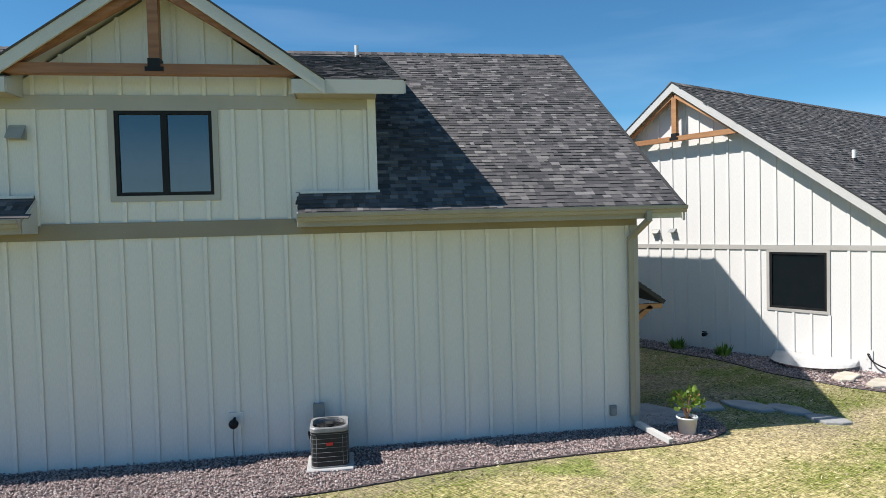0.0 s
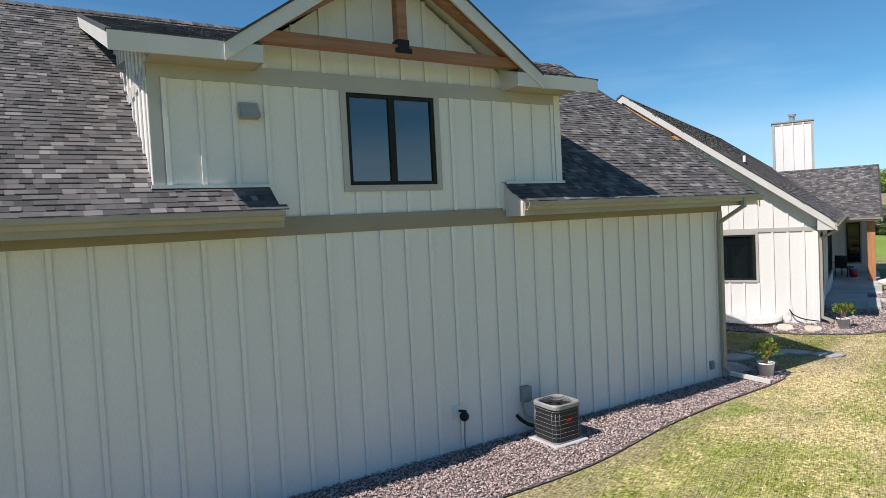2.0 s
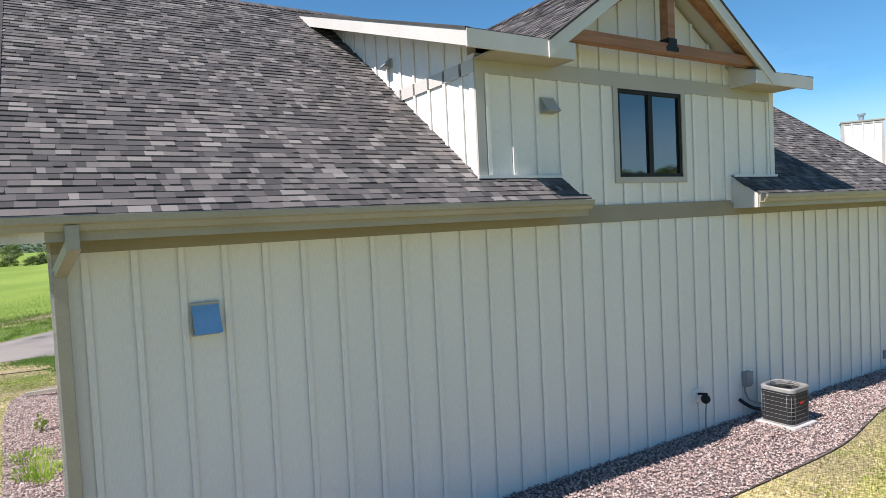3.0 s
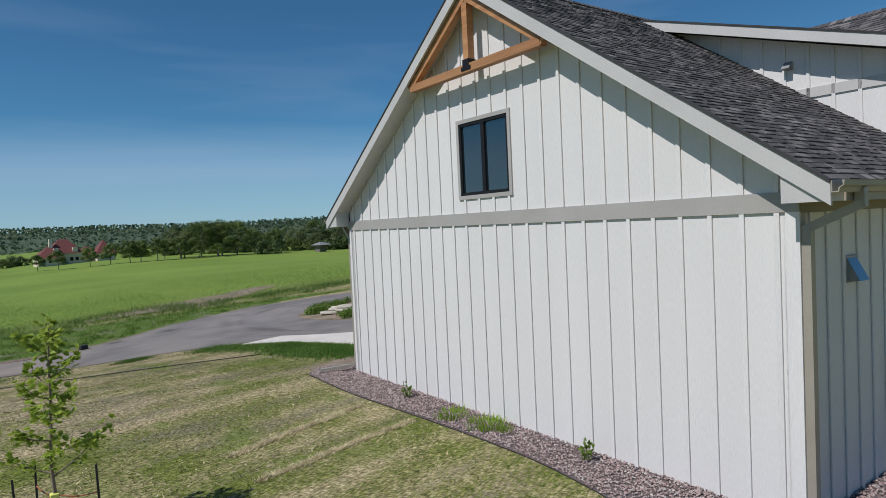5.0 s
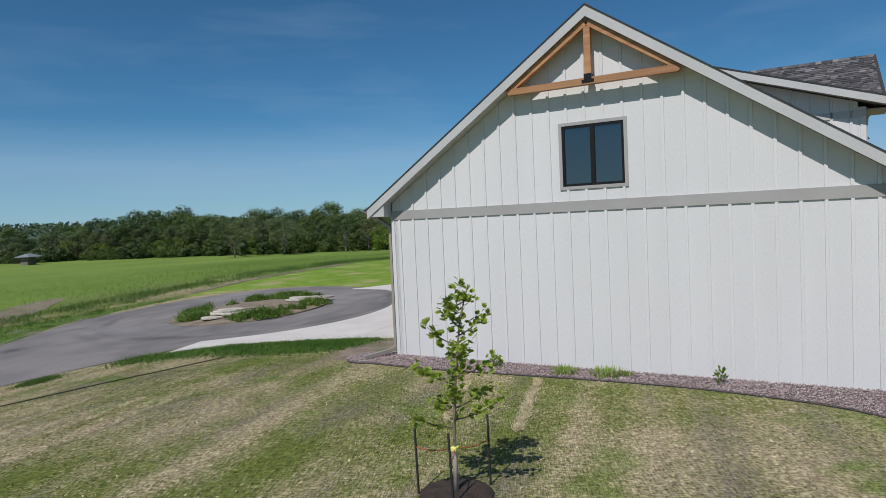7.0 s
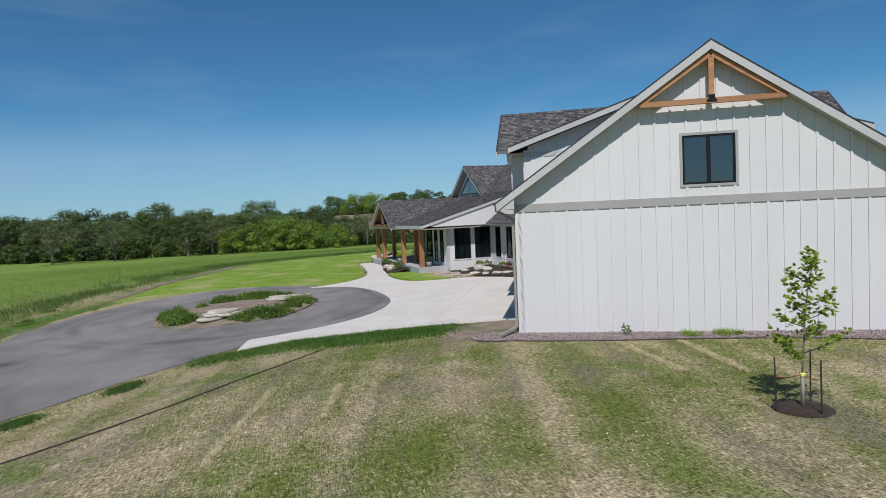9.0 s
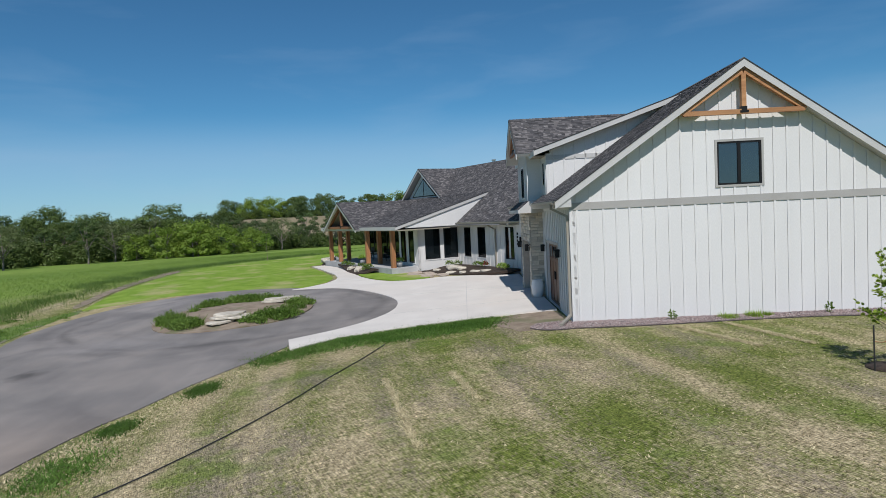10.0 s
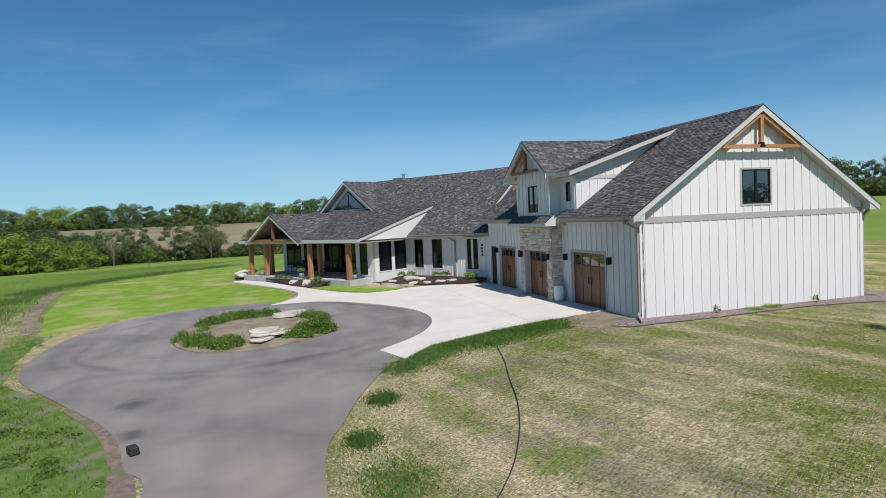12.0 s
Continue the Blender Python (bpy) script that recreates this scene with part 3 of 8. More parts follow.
def keep_front(s, t):
    return not ((f0 < s < f1 and t < ya + 0.2) or (m0 + 0.1 < s < m1 - 0.1 and ya + 0.15 < t < yb2 + 0.3))


notch_f = [(0, 0), (f0, 0), (f0, ya), (m0, ya), (m0, yb2), (m1, yb2), (m1, ya), (f1, ya), (f1, 0), (AL, 0), (AL, BL), (0, BL)]
slope(garage, (L + RF, W + OV, ZE), (-1, 0, 0), (0, -1, P), AL, BL, keep_front, deck_poly=notch_f)


def ridge_cap(parent, p0, p1, pitch, m=None):
    """Overlapping cap shingles on a ridge."""
    p0, p1 = Vector(p0), Vector(p1)
    d = p1 - p0
    k = int(d.length / 0.14)
    u = d.normalized()
    side = u.cross(Vector((0, 0, 1))).normalized()
    vs = []
    for x, h in ((0.0, 0.034), (0.16, 0.018)):
        vs += [(x, -0.14, h - 0.14 * pitch), (x, 0, h + 0.004), (x, 0.14, h - 0.14 * pitch)]
    mesh = bpy.data.meshes.new("ridge_cap")
    mesh.from_pydata(vs, [], [(0, 1, 4, 3), (1, 2, 5, 4), (0, 1, 2)])
    mesh.materials.append(SHINGLE_ONE)
    f = Matrix((u, side, Vector((0, 0, 1)))).transposed().to_4x4()
    for i in range(k):
        f.translation = p0 + u * (i * 0.14)
        part("ridge_cap", mesh, None, parent, m=(m or Matrix()) @ f)


ridge_cap(garage, (-RK, W / 2, RIDGE), (L + RF, W / 2, RIDGE), P)


def rake_board(parent, p0, p1, thick, drop, m=None, mat=None):
    """A sloping fascia board along a rake, from eave p0 to ridge p1."""
    p0, p1 = Vector(p0), Vector(p1)
    flat = Vector((p1.x - p0.x, p1.y - p0.y, 0)).normalized()
    side = flat.cross(Vector((0, 0, 1)))
    bm = bmesh.new()
    vs = [bm.verts.new(p + side * s + Vector((0, 0, z))) for p in (p0, p1) for s, z in ((-thick / 2, 0), (thick / 2, 0), (thick / 2, -drop), (-thick / 2, -drop))]
    for f in ((0, 1, 2, 3), (7, 6, 5, 4), (0, 4, 5, 1), (1, 5, 6, 2), (2, 6, 7, 3), (3, 7, 4, 0)):
        bm.faces.new([vs[i] for i in f])
    bmesh.ops.recalc_face_normals(bm, faces=bm.faces[:])
    board = part("rake_board", bm, mat or FASCIA, parent, "light painted rake board", m)
    bm = bmesh.new()
    w = thick / 2 + 0.014
    vs = [bm.verts.new(p + side * s + Vector((0, 0, z))) for p in (p0, p1) for s, z in ((-w, 0.022), (w, 0.022), (w, -0.012), (-w, -0.012))]
    for f in ((0, 1, 2, 3), (7, 6, 5, 4), (0, 4, 5, 1), (1, 5, 6, 2), (2, 6, 7, 3), (3, 7, 4, 0)):
        bm.faces.new([vs[i] for i in f])
    bmesh.ops.recalc_face_normals(bm, faces=bm.faces[:])
    part("drip_edge", bm, DECK, board, "dark shingle edge", m)
    return board


for x in (-RK - 0.012, L + RF + 0.012):
    rake_board(garage, (x, -OV - 0.03, ZE - P * 0.03 - 0.004), (x, W / 2, RIDGE - 0.004), 0.04, 0.24)
    rake_board(garage, (x, W + OV + 0.03, ZE - P * 0.03 - 0.004), (x, W / 2, RIDGE - 0.004), 0.04, 0.24)
# boxed eave ends at the gable
for y0, y1 in ((-OV, 0.0), (W, W + OV)):
    out = -OV if y0 < 0 else W + OV
    inn = 0.0 if y0 < 0 else W
    part("eave_return", prism([(out, ZE - 0.22), (inn, ZE - 0.22), (inn, ZE + P * OV - 0.2), (out, ZE - 0.03)], "x", -RK, -0.03), FASCIA, garage, "boxed eave return")
    part("eave_return", prism([(out, ZE - 0.22), (inn, ZE - 0.22), (inn, ZE + P * OV - 0.2), (out, ZE - 0.03)], "x", L + 0.03, L + RF), FASCIA, garage, "boxed eave return")
# soffits and fascias of the eaves
for x0, x1 in ((-0.03, 5.99), (9.82, L + 0.03)):
    part("soffit", boxes((x0, x1, -OV, 0.0, ZE - 0.215, ZE - 0.195)), SOFFIT, garage, "beige eave soffit")
    part("fascia_board", boxes((x0, x1, -OV - 0.025, -OV - 0.002, ZE - 0.22, ZE - 0.015)), GUTTER, garage, "clay fascia board")
for x in (5.99, 9.82):
    part("eave_return", prism([(-OV, ZE - 0.22), (0, ZE - 0.22), (0, ZE + P * OV - 0.03), (-OV, ZE - 0.03)], "x", x - 0.012, x + 0.012), FASCIA, garage, "painted skirt end board")
for x0, x1 in ((-0.03, 5.6), (10.1, L + 0.03)):
    part("soffit", boxes((x0, x1, W, W + OV, ZE - 0.215, ZE - 0.195)), SOFFIT, garage, "beige eave soffit")
    part("fascia_board", boxes((x0, x1, W + OV + 0.002, W + OV + 0.025, ZE - 0.22, ZE - 0.015)), GUTTER, garage, "clay fascia board")
gutter(garage, (-RK - 0.02, -OV - 0.03, ZE - 0.015), (5.99, -OV - 0.03, ZE - 0.015), (0, -1, 0))
gutter(garage, (9.82, -OV - 0.03, ZE - 0.015), (L + RF + 0.02, -OV - 0.03, ZE - 0.015), (0, -1, 0))
gutter(garage, (-RK - 0.02, W + OV + 0.03, ZE - 0.015), (5.2, W + OV + 0.03, ZE - 0.015), (0, 1, 0))
gutter(garage, (10.1, W + OV + 0.03, ZE - 0.015), (L + RK, W + OV + 0.03, ZE - 0.015), (0, 1, 0))
# downspouts
gy0 = -OV - 0.09
downspout(garage, [(0.16, gy0, ZE - 0.12), (0.16, gy0, ZE - 0.26), (0.055, -0.074, ZE - 0.5), (0.055, -0.074, 0.12), (-0.02, -0.3, 0.02), (-0.1, -1.0, -0.06)], w=0.1, d=0.095)
downspout(garage, [(L - 0.04, gy0, ZE - 0.12), (L - 0.04, gy0, ZE - 0.24), (L - 0.14, -0.085, ZE - 0.55), (L - 0.14, -0.085, 0.12), (L - 0.12, -0.2, 0.03)])
# extension in pale fascia colour, its sunlit look put into the paint
part("downspout", pipe([(L - 0.11, -0.24, 0.02), (L + 0.08, -0.92, -0.05)], 0.1, 0.075), FASCIA, garage, "metal downspout extension on the gravel, coloured pale for sunlight")
gy1 = W + OV + 0.09
downspout(garage, [(0.12, gy1, ZE - 0.12), (0.12, gy1, ZE - 0.24), (0.03, W + 0.085, ZE - 0.5), (0.03, W + 0.085, 0.12), (-0.1, W + 0.2, 0.03), (-0.75, W + 0.5, -0.03)])
truss(garage, mg, W / 2, 1.80, 6.13, 7.42, -0.27, CEDAR)

# dormer roofs: shed wings either side of a cross gable, rear and front
SLD, SLG = math.hypot(1, DP), math.hypot(1, GP)
SW0, SW1 = DX0 - 0.41, DX1 + 0.44
RUN = (RIDGE - DZ) / DP
for side in (0, 1):
    def at(x, v, z, side=side):
        return (x, v, z) if side == 0 else (x, W - v, z)
    sy = 1 if side == 0 else -1
    al = (1, 0, 0)
    top = 5.25
    for x0, x1, v0 in ((SW0, 5.87, -OV), (5.87, 9.83, 0.2), (9.83, SW1, -OV)):
        z0 = DZ + DP * (v0 + OV)
        slope(garage, at(x0, v0, z0), al, (0, sy, DP), x1 - x0, (top - v0) * SLD, thick=0.16)
    for x in (SW0 - 0.012, SW1 + 0.012):
        p0, p1 = at(x, -OV - 0.02, DZ - 0.008), at(x, top - 0.25, DZ + DP * (top - 0.25 + OV) - 0.004)
        rake_board(garage, p0, p1, 0.035, 0.2)
    for x0, x1 in ((DX0 - 0.02, 5.87), (9.83, DX1 + 0.02)):
        ya0, ya1 = sorted((at(0, -OV, 0)[1], at(0, 0, 0)[1]))
        part("soffit", boxes((x0, x1, ya0, ya1, DZ - 0.21, DZ - 0.185)), SOFFIT, garage, "beige eave soffit")
        yf = at(0, -OV, 0)[1]
        x0, x1 = (SW0, x1) if x0 < CX - 2.5 else (x0, SW1)
        part("fascia_board", boxes((x0 - 0.03, x1 + 0.0, min(yf, yf - sy * 0.03), max(yf, yf - sy * 0.03), DZ - 0.215, DZ - 0.006)), FASCIA, garage, "light fascia board")
    for x in (5.87, 9.83):
        pr = [(at(0, -OV, 0)[1], DZ - 0.21), (at(0, 0, 0)[1], DZ - 0.21), (at(0, 0, 0)[1], DZ + DP * OV - 0.02), (at(0, -OV, 0)[1], DZ - 0.02)]
        part("eave_return", prism(pr, "x", x - 0.012, x + 0.012), FASCIA, garage, "boxed eave return")
    front = -OV - 0.02 if side == 0 else W - (BG + OV)
    back = 4.75
    for sgn in (-1, 1):
        c0 = at(CX + sgn * GH, front, GZ - GP * GH)
        slope(garage, c0, (0, sy, 0), (-sgn, 0, GP), back - front, GH * SLG, thick=0.14)
        rake_board(garage, at(CX + sgn * (GH + 0.02), front - 0.012, GZ - GP * GH - 0.012), at(CX, front - 0.012, GZ - 0.004), 0.04, 0.22)
    ridge_cap(garage, at(CX, front, GZ), at(CX, back, GZ), GP)
truss(garage, mr, CX, 2.05, 5.86, GZ - 0.24, -0.36, CEDAR_DARK, size=0.15)
truss(garage, mdg, hw, 1.65, 5.95, GZ - 0.24, -0.32, CEDAR_DARK, size=0.13)
# pent roof over the stone bay
slope(garage, (10.05, BG + 0.45, 3.5), (-1, 0, 0), (0, -0.45, 0.36), 4.4, 0.576, thick=0.1)
part("eave_return", prism([(BG + 0.45, 3.36), (BG - 0.55, 3.36), (BG - 0.55, 3.95), (BG, 3.83), (BG + 0.45, 3.49)], "x", 5.64, 5.68), FASCIA, garage, "painted pent roof end board")
part("eave_return", prism([(BG + 0.45, 3.36), (BG - 0.55, 3.36), (BG - 0.55, 3.95), (BG, 3.83), (BG + 0.45, 3.49)], "x", 10.03, 10.07), FASCIA, garage, "painted pent roof end board")
part("soffit", boxes((5.68, 10.03, W - 0.05, BG + 0.45, 3.36, 3.385)), SOFFIT, garage, "beige eave soffit")
part("fascia_board", boxes((5.66, 10.05, BG + 0.45, BG + 0.475, 3.36, 3.49)), FASCIA, garage, "light fascia board")

# ---- main house, turned thirty degrees against the garage ----
MM = rz(22.55, 1.74, 30)
SKEW = 5.5                                      # the rear wall and ridge run a few degrees off the front
MS = MM @ rz(0, 0, -SKEW)
ST = math.tan(radians(SKEW))
HD, HP, HZ, HO = 10.7, 0.75, 2.92, 0.45
HL = 20.0
HS = math.hypot(1, HP)
HR = HZ + HP * (HD / 2 + HO)
house = top_thing(thing("farmhouse", "white board-and-batten farmhouse with charcoal shingle roof and cedar porches", "house", MM))


def hm(u, v, deg):
    return MM @ rz(u, v, deg)


def house_top(y, off=0.2):
    return HZ + HP * (min(y, HD - y) + HO) - off


mh_g, mh_r, mh_f, mh_e = hm(0, HD, -90), MS, hm(HL, HD, 180), hm(HL, 0, 90)
# gable wall; s = HD - v
gw = (HD - 2.94, HD - 1.62, 1.2, 2.6)
hw_g = part("wall", panel([(0.005, -0.1), (HD - 0.005, -0.1), (HD - 0.005, house_top(0)), (HD / 2, house_top(HD / 2)), (0.005, house_top(0))], [gw], 0.16), SIDING, house, m=mh_g)
gh = [(gw[0] - 0.08, gw[1] + 0.08, gw[2] - 0.08, gw[3] + 0.06)]
battens(hw_g, mh_g, 0, HD, 0.0, 2.66, gh)
battens(hw_g, mh_g, 0, HD, 2.78, house_top)
each("trim_band", [(-0.02, HD + 0.02, -0.03, 0, 2.66, 2.78)], TRIM, house, "greige band board", mh_g)
each("corner_trim", [(HD - 0.12, HD + 0.024, -0.026, 0, -0.05, 2.66)], SIDING, house, "white corner board", mh_g)
window(house, mh_g, *gw, divs=1, trim=0.07)
# rear wall with tall windows and a doorway, its dark inside a near-black sheet
DOORWAY_SHADE = surface("doorway_dark", (0.006, 0.006, 0.006), (0.01, 0.01, 0.01), scale=4, rough=0.9, bump=0.0, spec=0.1)
rw = [(1.15, 2.7, 0.62, 2.56), (4.08, 5.05, 0.24, 2.56), (5.66, 9.72, 0.62, 2.56)]
RL = 9.95
hw_r = part("wall", panel([(0, -0.1), (RL, -0.1), (RL, 2.78), (0, 2.78)], rw, 0.16), SIDING, house, m=mh_r)
battens(hw_r, mh_r, 0, RL, 0.0, 2.74, [(a - 0.08, b + 0.08, c - 0.08, d + 0.07) for a, b, c, d in rw])
window(house, mh_r, *rw[0], divs=1, trim=0.07)
window(house, mh_r, *rw[2], divs=4, trim=0.07)
part("door_leaf", boxes((4.08, 5.05, 0.1, 0.14, 0.24, 2.56)), DOORWAY_SHADE, house, "black sheet standing for the shade in the rear doorway", mh_r)
# recessed rear porch: back and side walls, and the wall beyond it
part("wall", boxes((RL - 0.16, RL, 0.16, 2.4, -0.1, 2.66)), SIDING, house, m=MS)
part("wall", boxes((RL - 0.16, 14.4, 2.4, 2.56, -0.1, 2.66)), SIDING, house, m=MS)
part("wall", boxes((14.36, HL, 0.0, 0.16, -0.1, 2.78)), SIDING, house, m=MS)
part("wall", boxes((HL - 0.16, HL, 0.16, 2.6, -0.1, 2.78)), SIDING, house, m=MS)
# front wall: s = HL - u, from the link beside the garage to the bay
fw_ = [(HL - 0.48, HL + 0.42, 0.66, 2.57), (HL - 3.57, HL - 2.65, 0.66, 2.57), (HL - 5.23, HL - 4.4, 0.66, 2.57)]
hw_f = part("wall", panel([(HL - 8.6, -0.1), (HL + 1.55, -0.1), (HL + 1.55, 2.78), (HL - 8.6, 2.78)], fw_, 0.16), SIDING, house, m=mh_f)
battens(hw_f, mh_f, HL - 6.1, HL + 1.55, 0.0, 2.74, [(a - 0.08, b + 0.08, c - 0.08, d + 0.07) for a, b, c, d in fw_])
for q in fw_:
    window(house, mh_f, *q, divs=1, trim=0.06, trim_mat=SIDING)
# far end wall
part("wall", panel([(0, -0.1), (HD, -0.1), (HD, 2.9), (0, 2.9)], [], 0.16), SIDING, house, m=mh_e)
# rooms added unseen to keep the windows dark: long partition, cross wall, floor, ceiling
part("partition", boxes((0.2, 19.8, 5.3, 5.42, -0.1, 2.9)), INSIDE, house, "plain inside wall added to darken the windows", MM)
part("partition", boxes((5.9, 6.02, 5.42, 10.5, -0.1, 2.7)), INSIDE, house, "plain inside wall added to darken the windows", MM)
part("inside_floor", boxes((0.2, 19.8, 0.4, 11.4, -0.1, 0.0)), DOORWOOD, house, "dark wooden inside floor added behind the windows", MM)
part("inside_ceiling", boxes((0.2, 19.8, 0.4, 11.4, 2.72, 2.76)), INSIDE, house, "plain inside ceiling added behind the windows", MM)
# bay beside the porch
BU, BV = 6.1, 13.7
PU0, PU1, PV, PZ, PP = 5.3, 20.0, 15.6, 2.85, 0.29    # long low roof over bay and porch
mh_b = hm(BU, BV, -90)
bw = [(0.5, 1.62, 0.6, 2.6), (1.9, 2.98, 0.6, 2.6)]
hw_b = part("wall", panel([(0, -0.1), (BV - HD + 1.0, -0.1), (BV - HD + 1.0, PZ + PP * (PV - HD + 1.0) - 0.2), (0, PZ + PP * (PV - BV) - 0.2)], bw, 0.16), SIDING, house, m=mh_b)
for q in bw:
    window(house, mh_b, *q, divs=1, trim=0.07, trim_mat=SIDING)
mh_b2 = hm(9.0, BV, 180)
b2 = [(0.35, 1.15, 0.4, 2.5), (1.55, 2.35, 0.4, 2.5)]
hw_b2 = part("wall", panel([(0, -0.1), (2.9, -0.1), (2.9, 3.1), (0, 3.1)], b2, 0.16), SIDING, house, m=mh_b2)
for q in b2:
    window(house, mh_b2, *q, divs=1, trim=0.07, trim_mat=SIDING)
part("wall", boxes((8.84, 9.0, HD, BV - 0.16, -0.1, 3.22)), SIDING, house, m=MM)
# recessed porch wall with glazed doors
mh_p = hm(HL, 11.6, 180)
pw = [(HL - 11.3, HL - 9.4, 0.2, 2.52), (HL - 14.3, HL - 11.6, 0.2, 2.52), (HL - 17.0, HL - 14.7, 0.2, 2.52), (HL - 19.5, HL - 17.4, 0.6, 2.52)]
hw_p = part("wall", panel([(0, -0.1), (HL - 9.0, -0.1), (HL - 9.0, 3.6), (0, 3.6)], pw, 0.16), SIDING, house, m=mh_p)
for q, dv in zip(pw, (2, 3, 2, 2)):
    window(house, mh_p, *q, divs=dv, trim=0.07, trim_mat=SIDING)
# main slopes
ML = HL + 2 * RK
MB = (HD / 2 + HO) * HS
RX = 0.6
HIP = 3.4                                       # run of the hip at the far end
slope(house, (-RK - RX, -HO, HZ), (1, 0, 0), (0, 1, HP), ML + RX, MB, lambda s, t: RX + 0.02 - ST * (t / HS - HO) < s < ML + RX - HIP * t / MB, m=MS, deck_poly=[(RX + ST * HO, 0), (ML + RX, 0), (ML + RX - HIP, MB), (RX - ST * HD / 2, MB)])
HB = math.hypot(HIP, HR - HZ)
slope(house, (HL + RK, -HO, HZ), (0, 1, 0), (-HIP, 0, HR - HZ), HD + 2 * HO, HB, lambda s, t: (HD / 2 + HO) * t / HB < s < (HD + 2 * HO) - (HD / 2 + HO) * t / HB, m=MM, deck_poly=[(0, 0), (HD + 2 * HO, 0), (HD / 2 + HO, HB)])
part("roof", prism([(-RK, HD / 2), (HL + RK - HIP, HD / 2), (HL + RK - HIP + 0.3, HD / 2 - 1.3), (-RK, HD / 2 - 0.02)], "z", HR - 0.12, HR - 0.03), SHINGLE, house, "shingled roof crest", MM)
vj = 8.5
tj = (HD + HO - vj) * HS
sj = HL + RK - PU0 - 0.1
slope(house, (HL + RK, HD + HO, HZ), (-1, 0, 0), (0, -1, HP), ML, MB, lambda s, t: s > HIP * t / MB and not (s < sj and t < tj), m=MM, deck_poly=[(sj, 0), (ML, 0), (ML, MB), (HIP, MB), (HIP * tj / MB, tj), (sj, tj)])
slope(house, (-RK, HD + HO, HZ), (-1, 0, 0), (0, -1, HP), 1.55, 1.9 * HS, m=MM)
ridge_cap(house, (-RK - ST * HD / 2, HD / 2, HR), (HL + RK - HIP, HD / 2, HR), HP, MS)
u = -RK - 0.012
rake_board(house, (u, -HO - 0.03, HZ - 0.03), (u, HD / 2, HR - 0.004), 0.04, 0.24, MM)
rake_board(house, (u, HD + HO + 0.03, HZ - 0.03), (u, HD / 2, HR - 0.004), 0.04, 0.24, MM)
part("eave_return", prism([(-HO, HZ - 0.24), (0, HZ - 0.24), (0, HZ + HP * HO - 0.2), (-HO, HZ - 0.03)], "x", -RK, -0.03), FASCIA, house, "boxed eave return", MM)
part("soffit", boxes((-0.03, HL, -HO, 0, HZ - 0.22, HZ - 0.2)), SOFFIT, house, "beige eave soffit", MS)
part("soffit", boxes((-1.9, PU0, HD, HD + HO, HZ - 0.22, HZ - 0.2)), SOFFIT, house, "beige eave soffit", MM)
part("fascia_board", boxes((-0.36, 9.8, -HO - 0.025, -HO - 0.002, HZ - 0.22, HZ - 0.015)), GUTTER, house, "clay fascia board", MS)
gutter(house, (-RK, -HO - 0.03, HZ - 0.015), (9.85, -HO - 0.03, HZ - 0.015), (0, -1, 0), MS)
gutter(house, (-1.9, HD + HO + 0.03, HZ - 0.015), (5.6, HD + HO + 0.03, HZ - 0.015), (0, 1, 0), MM)
downspout(house, [(0.2, -HO - 0.09, HZ - 0.12), (0.2, -HO - 0.09, HZ - 0.24), (0.08, -0.085, HZ - 0.5), (0.08, -0.085, 0.1), (0.0, -0.35, 0.0)], MS)
downspout(house, [(1.55, HD + HO + 0.09, HZ - 0.12), (1.55, HD + HO + 0.09, HZ - 0.22), (1.45, HD + 0.085, HZ - 0.5), (1.45, HD + 0.085, 0.1), (1.35, HD + 0.4, 0.02)], MM)
truss(house, mh_g, HD / 2, 1.75, 5.72, 7.0, -0.27, CEDAR)
# long low roof
PS = math.hypot(1, PP)
slope(house, (PU1, PV, PZ), (-1, 0, 0), (0, -1, PP), PU1 - PU0, (PV - 8.2) * PS, m=MM, thick=0.14)
rake_board(house, (PU0 - 0.012, PV + 0.02, PZ - 0.008), (PU0 - 0.012, 8.55, PZ + PP * (PV - 8.55)), 0.04, 0.2, MM)
part("fascia_board", boxes((PU0, PU1, PV, PV + 0.03, PZ - 0.22, PZ - 0.008)), FASCIA, house, "light fascia board", MM)
part("porch_soffit", boxes((PU0, PU1, HD + 1.0, PV - 0.02, PZ - 0.26, PZ - 0.2)), SOFFIT, house, "beige porch ceiling", MM)
# closed white end under the long roof, over the bay windows
part("wall", prism([(11.0, 2.74), (BV + 1.2, 2.74), (BV + 1.2, PZ + PP * (PV - BV - 1.2) - 0.15), (8.62, PZ + PP * (PV - 8.62) - 0.15), (8.62, 4.3)], "x", PU0 + 0.05, PU0 + 0.2), SIDING, house, m=MM)
# porch gable
QC, QH, QZ, QV = 14.8, 3.5, 4.72, 15.95
QP = (QZ - 2.70) / QH
for sgn in (-1, 1):
    slope(house, (QC + sgn * QH, QV, QZ - QP * QH), (0, -1, 0), (-sgn, 0, QP), QV - 8.7, QH * math.hypot(1, QP), m=MM, thick=0.14)
    rake_board(house, (QC + sgn * (QH + 0.02), QV + 0.012, QZ - QP * QH - 0.012), (QC, QV + 0.012, QZ - 0.004), 0.04, 0.2, MM)
ridge_cap(house, (QC, QV, QZ), (QC, 8.7, QZ), QP, MM)
truss(house, hm(QC, QV - 0.25, 180), 0, 2.9, 2.85, QZ - 0.25, 0, CEDAR_DARK, size=0.18)
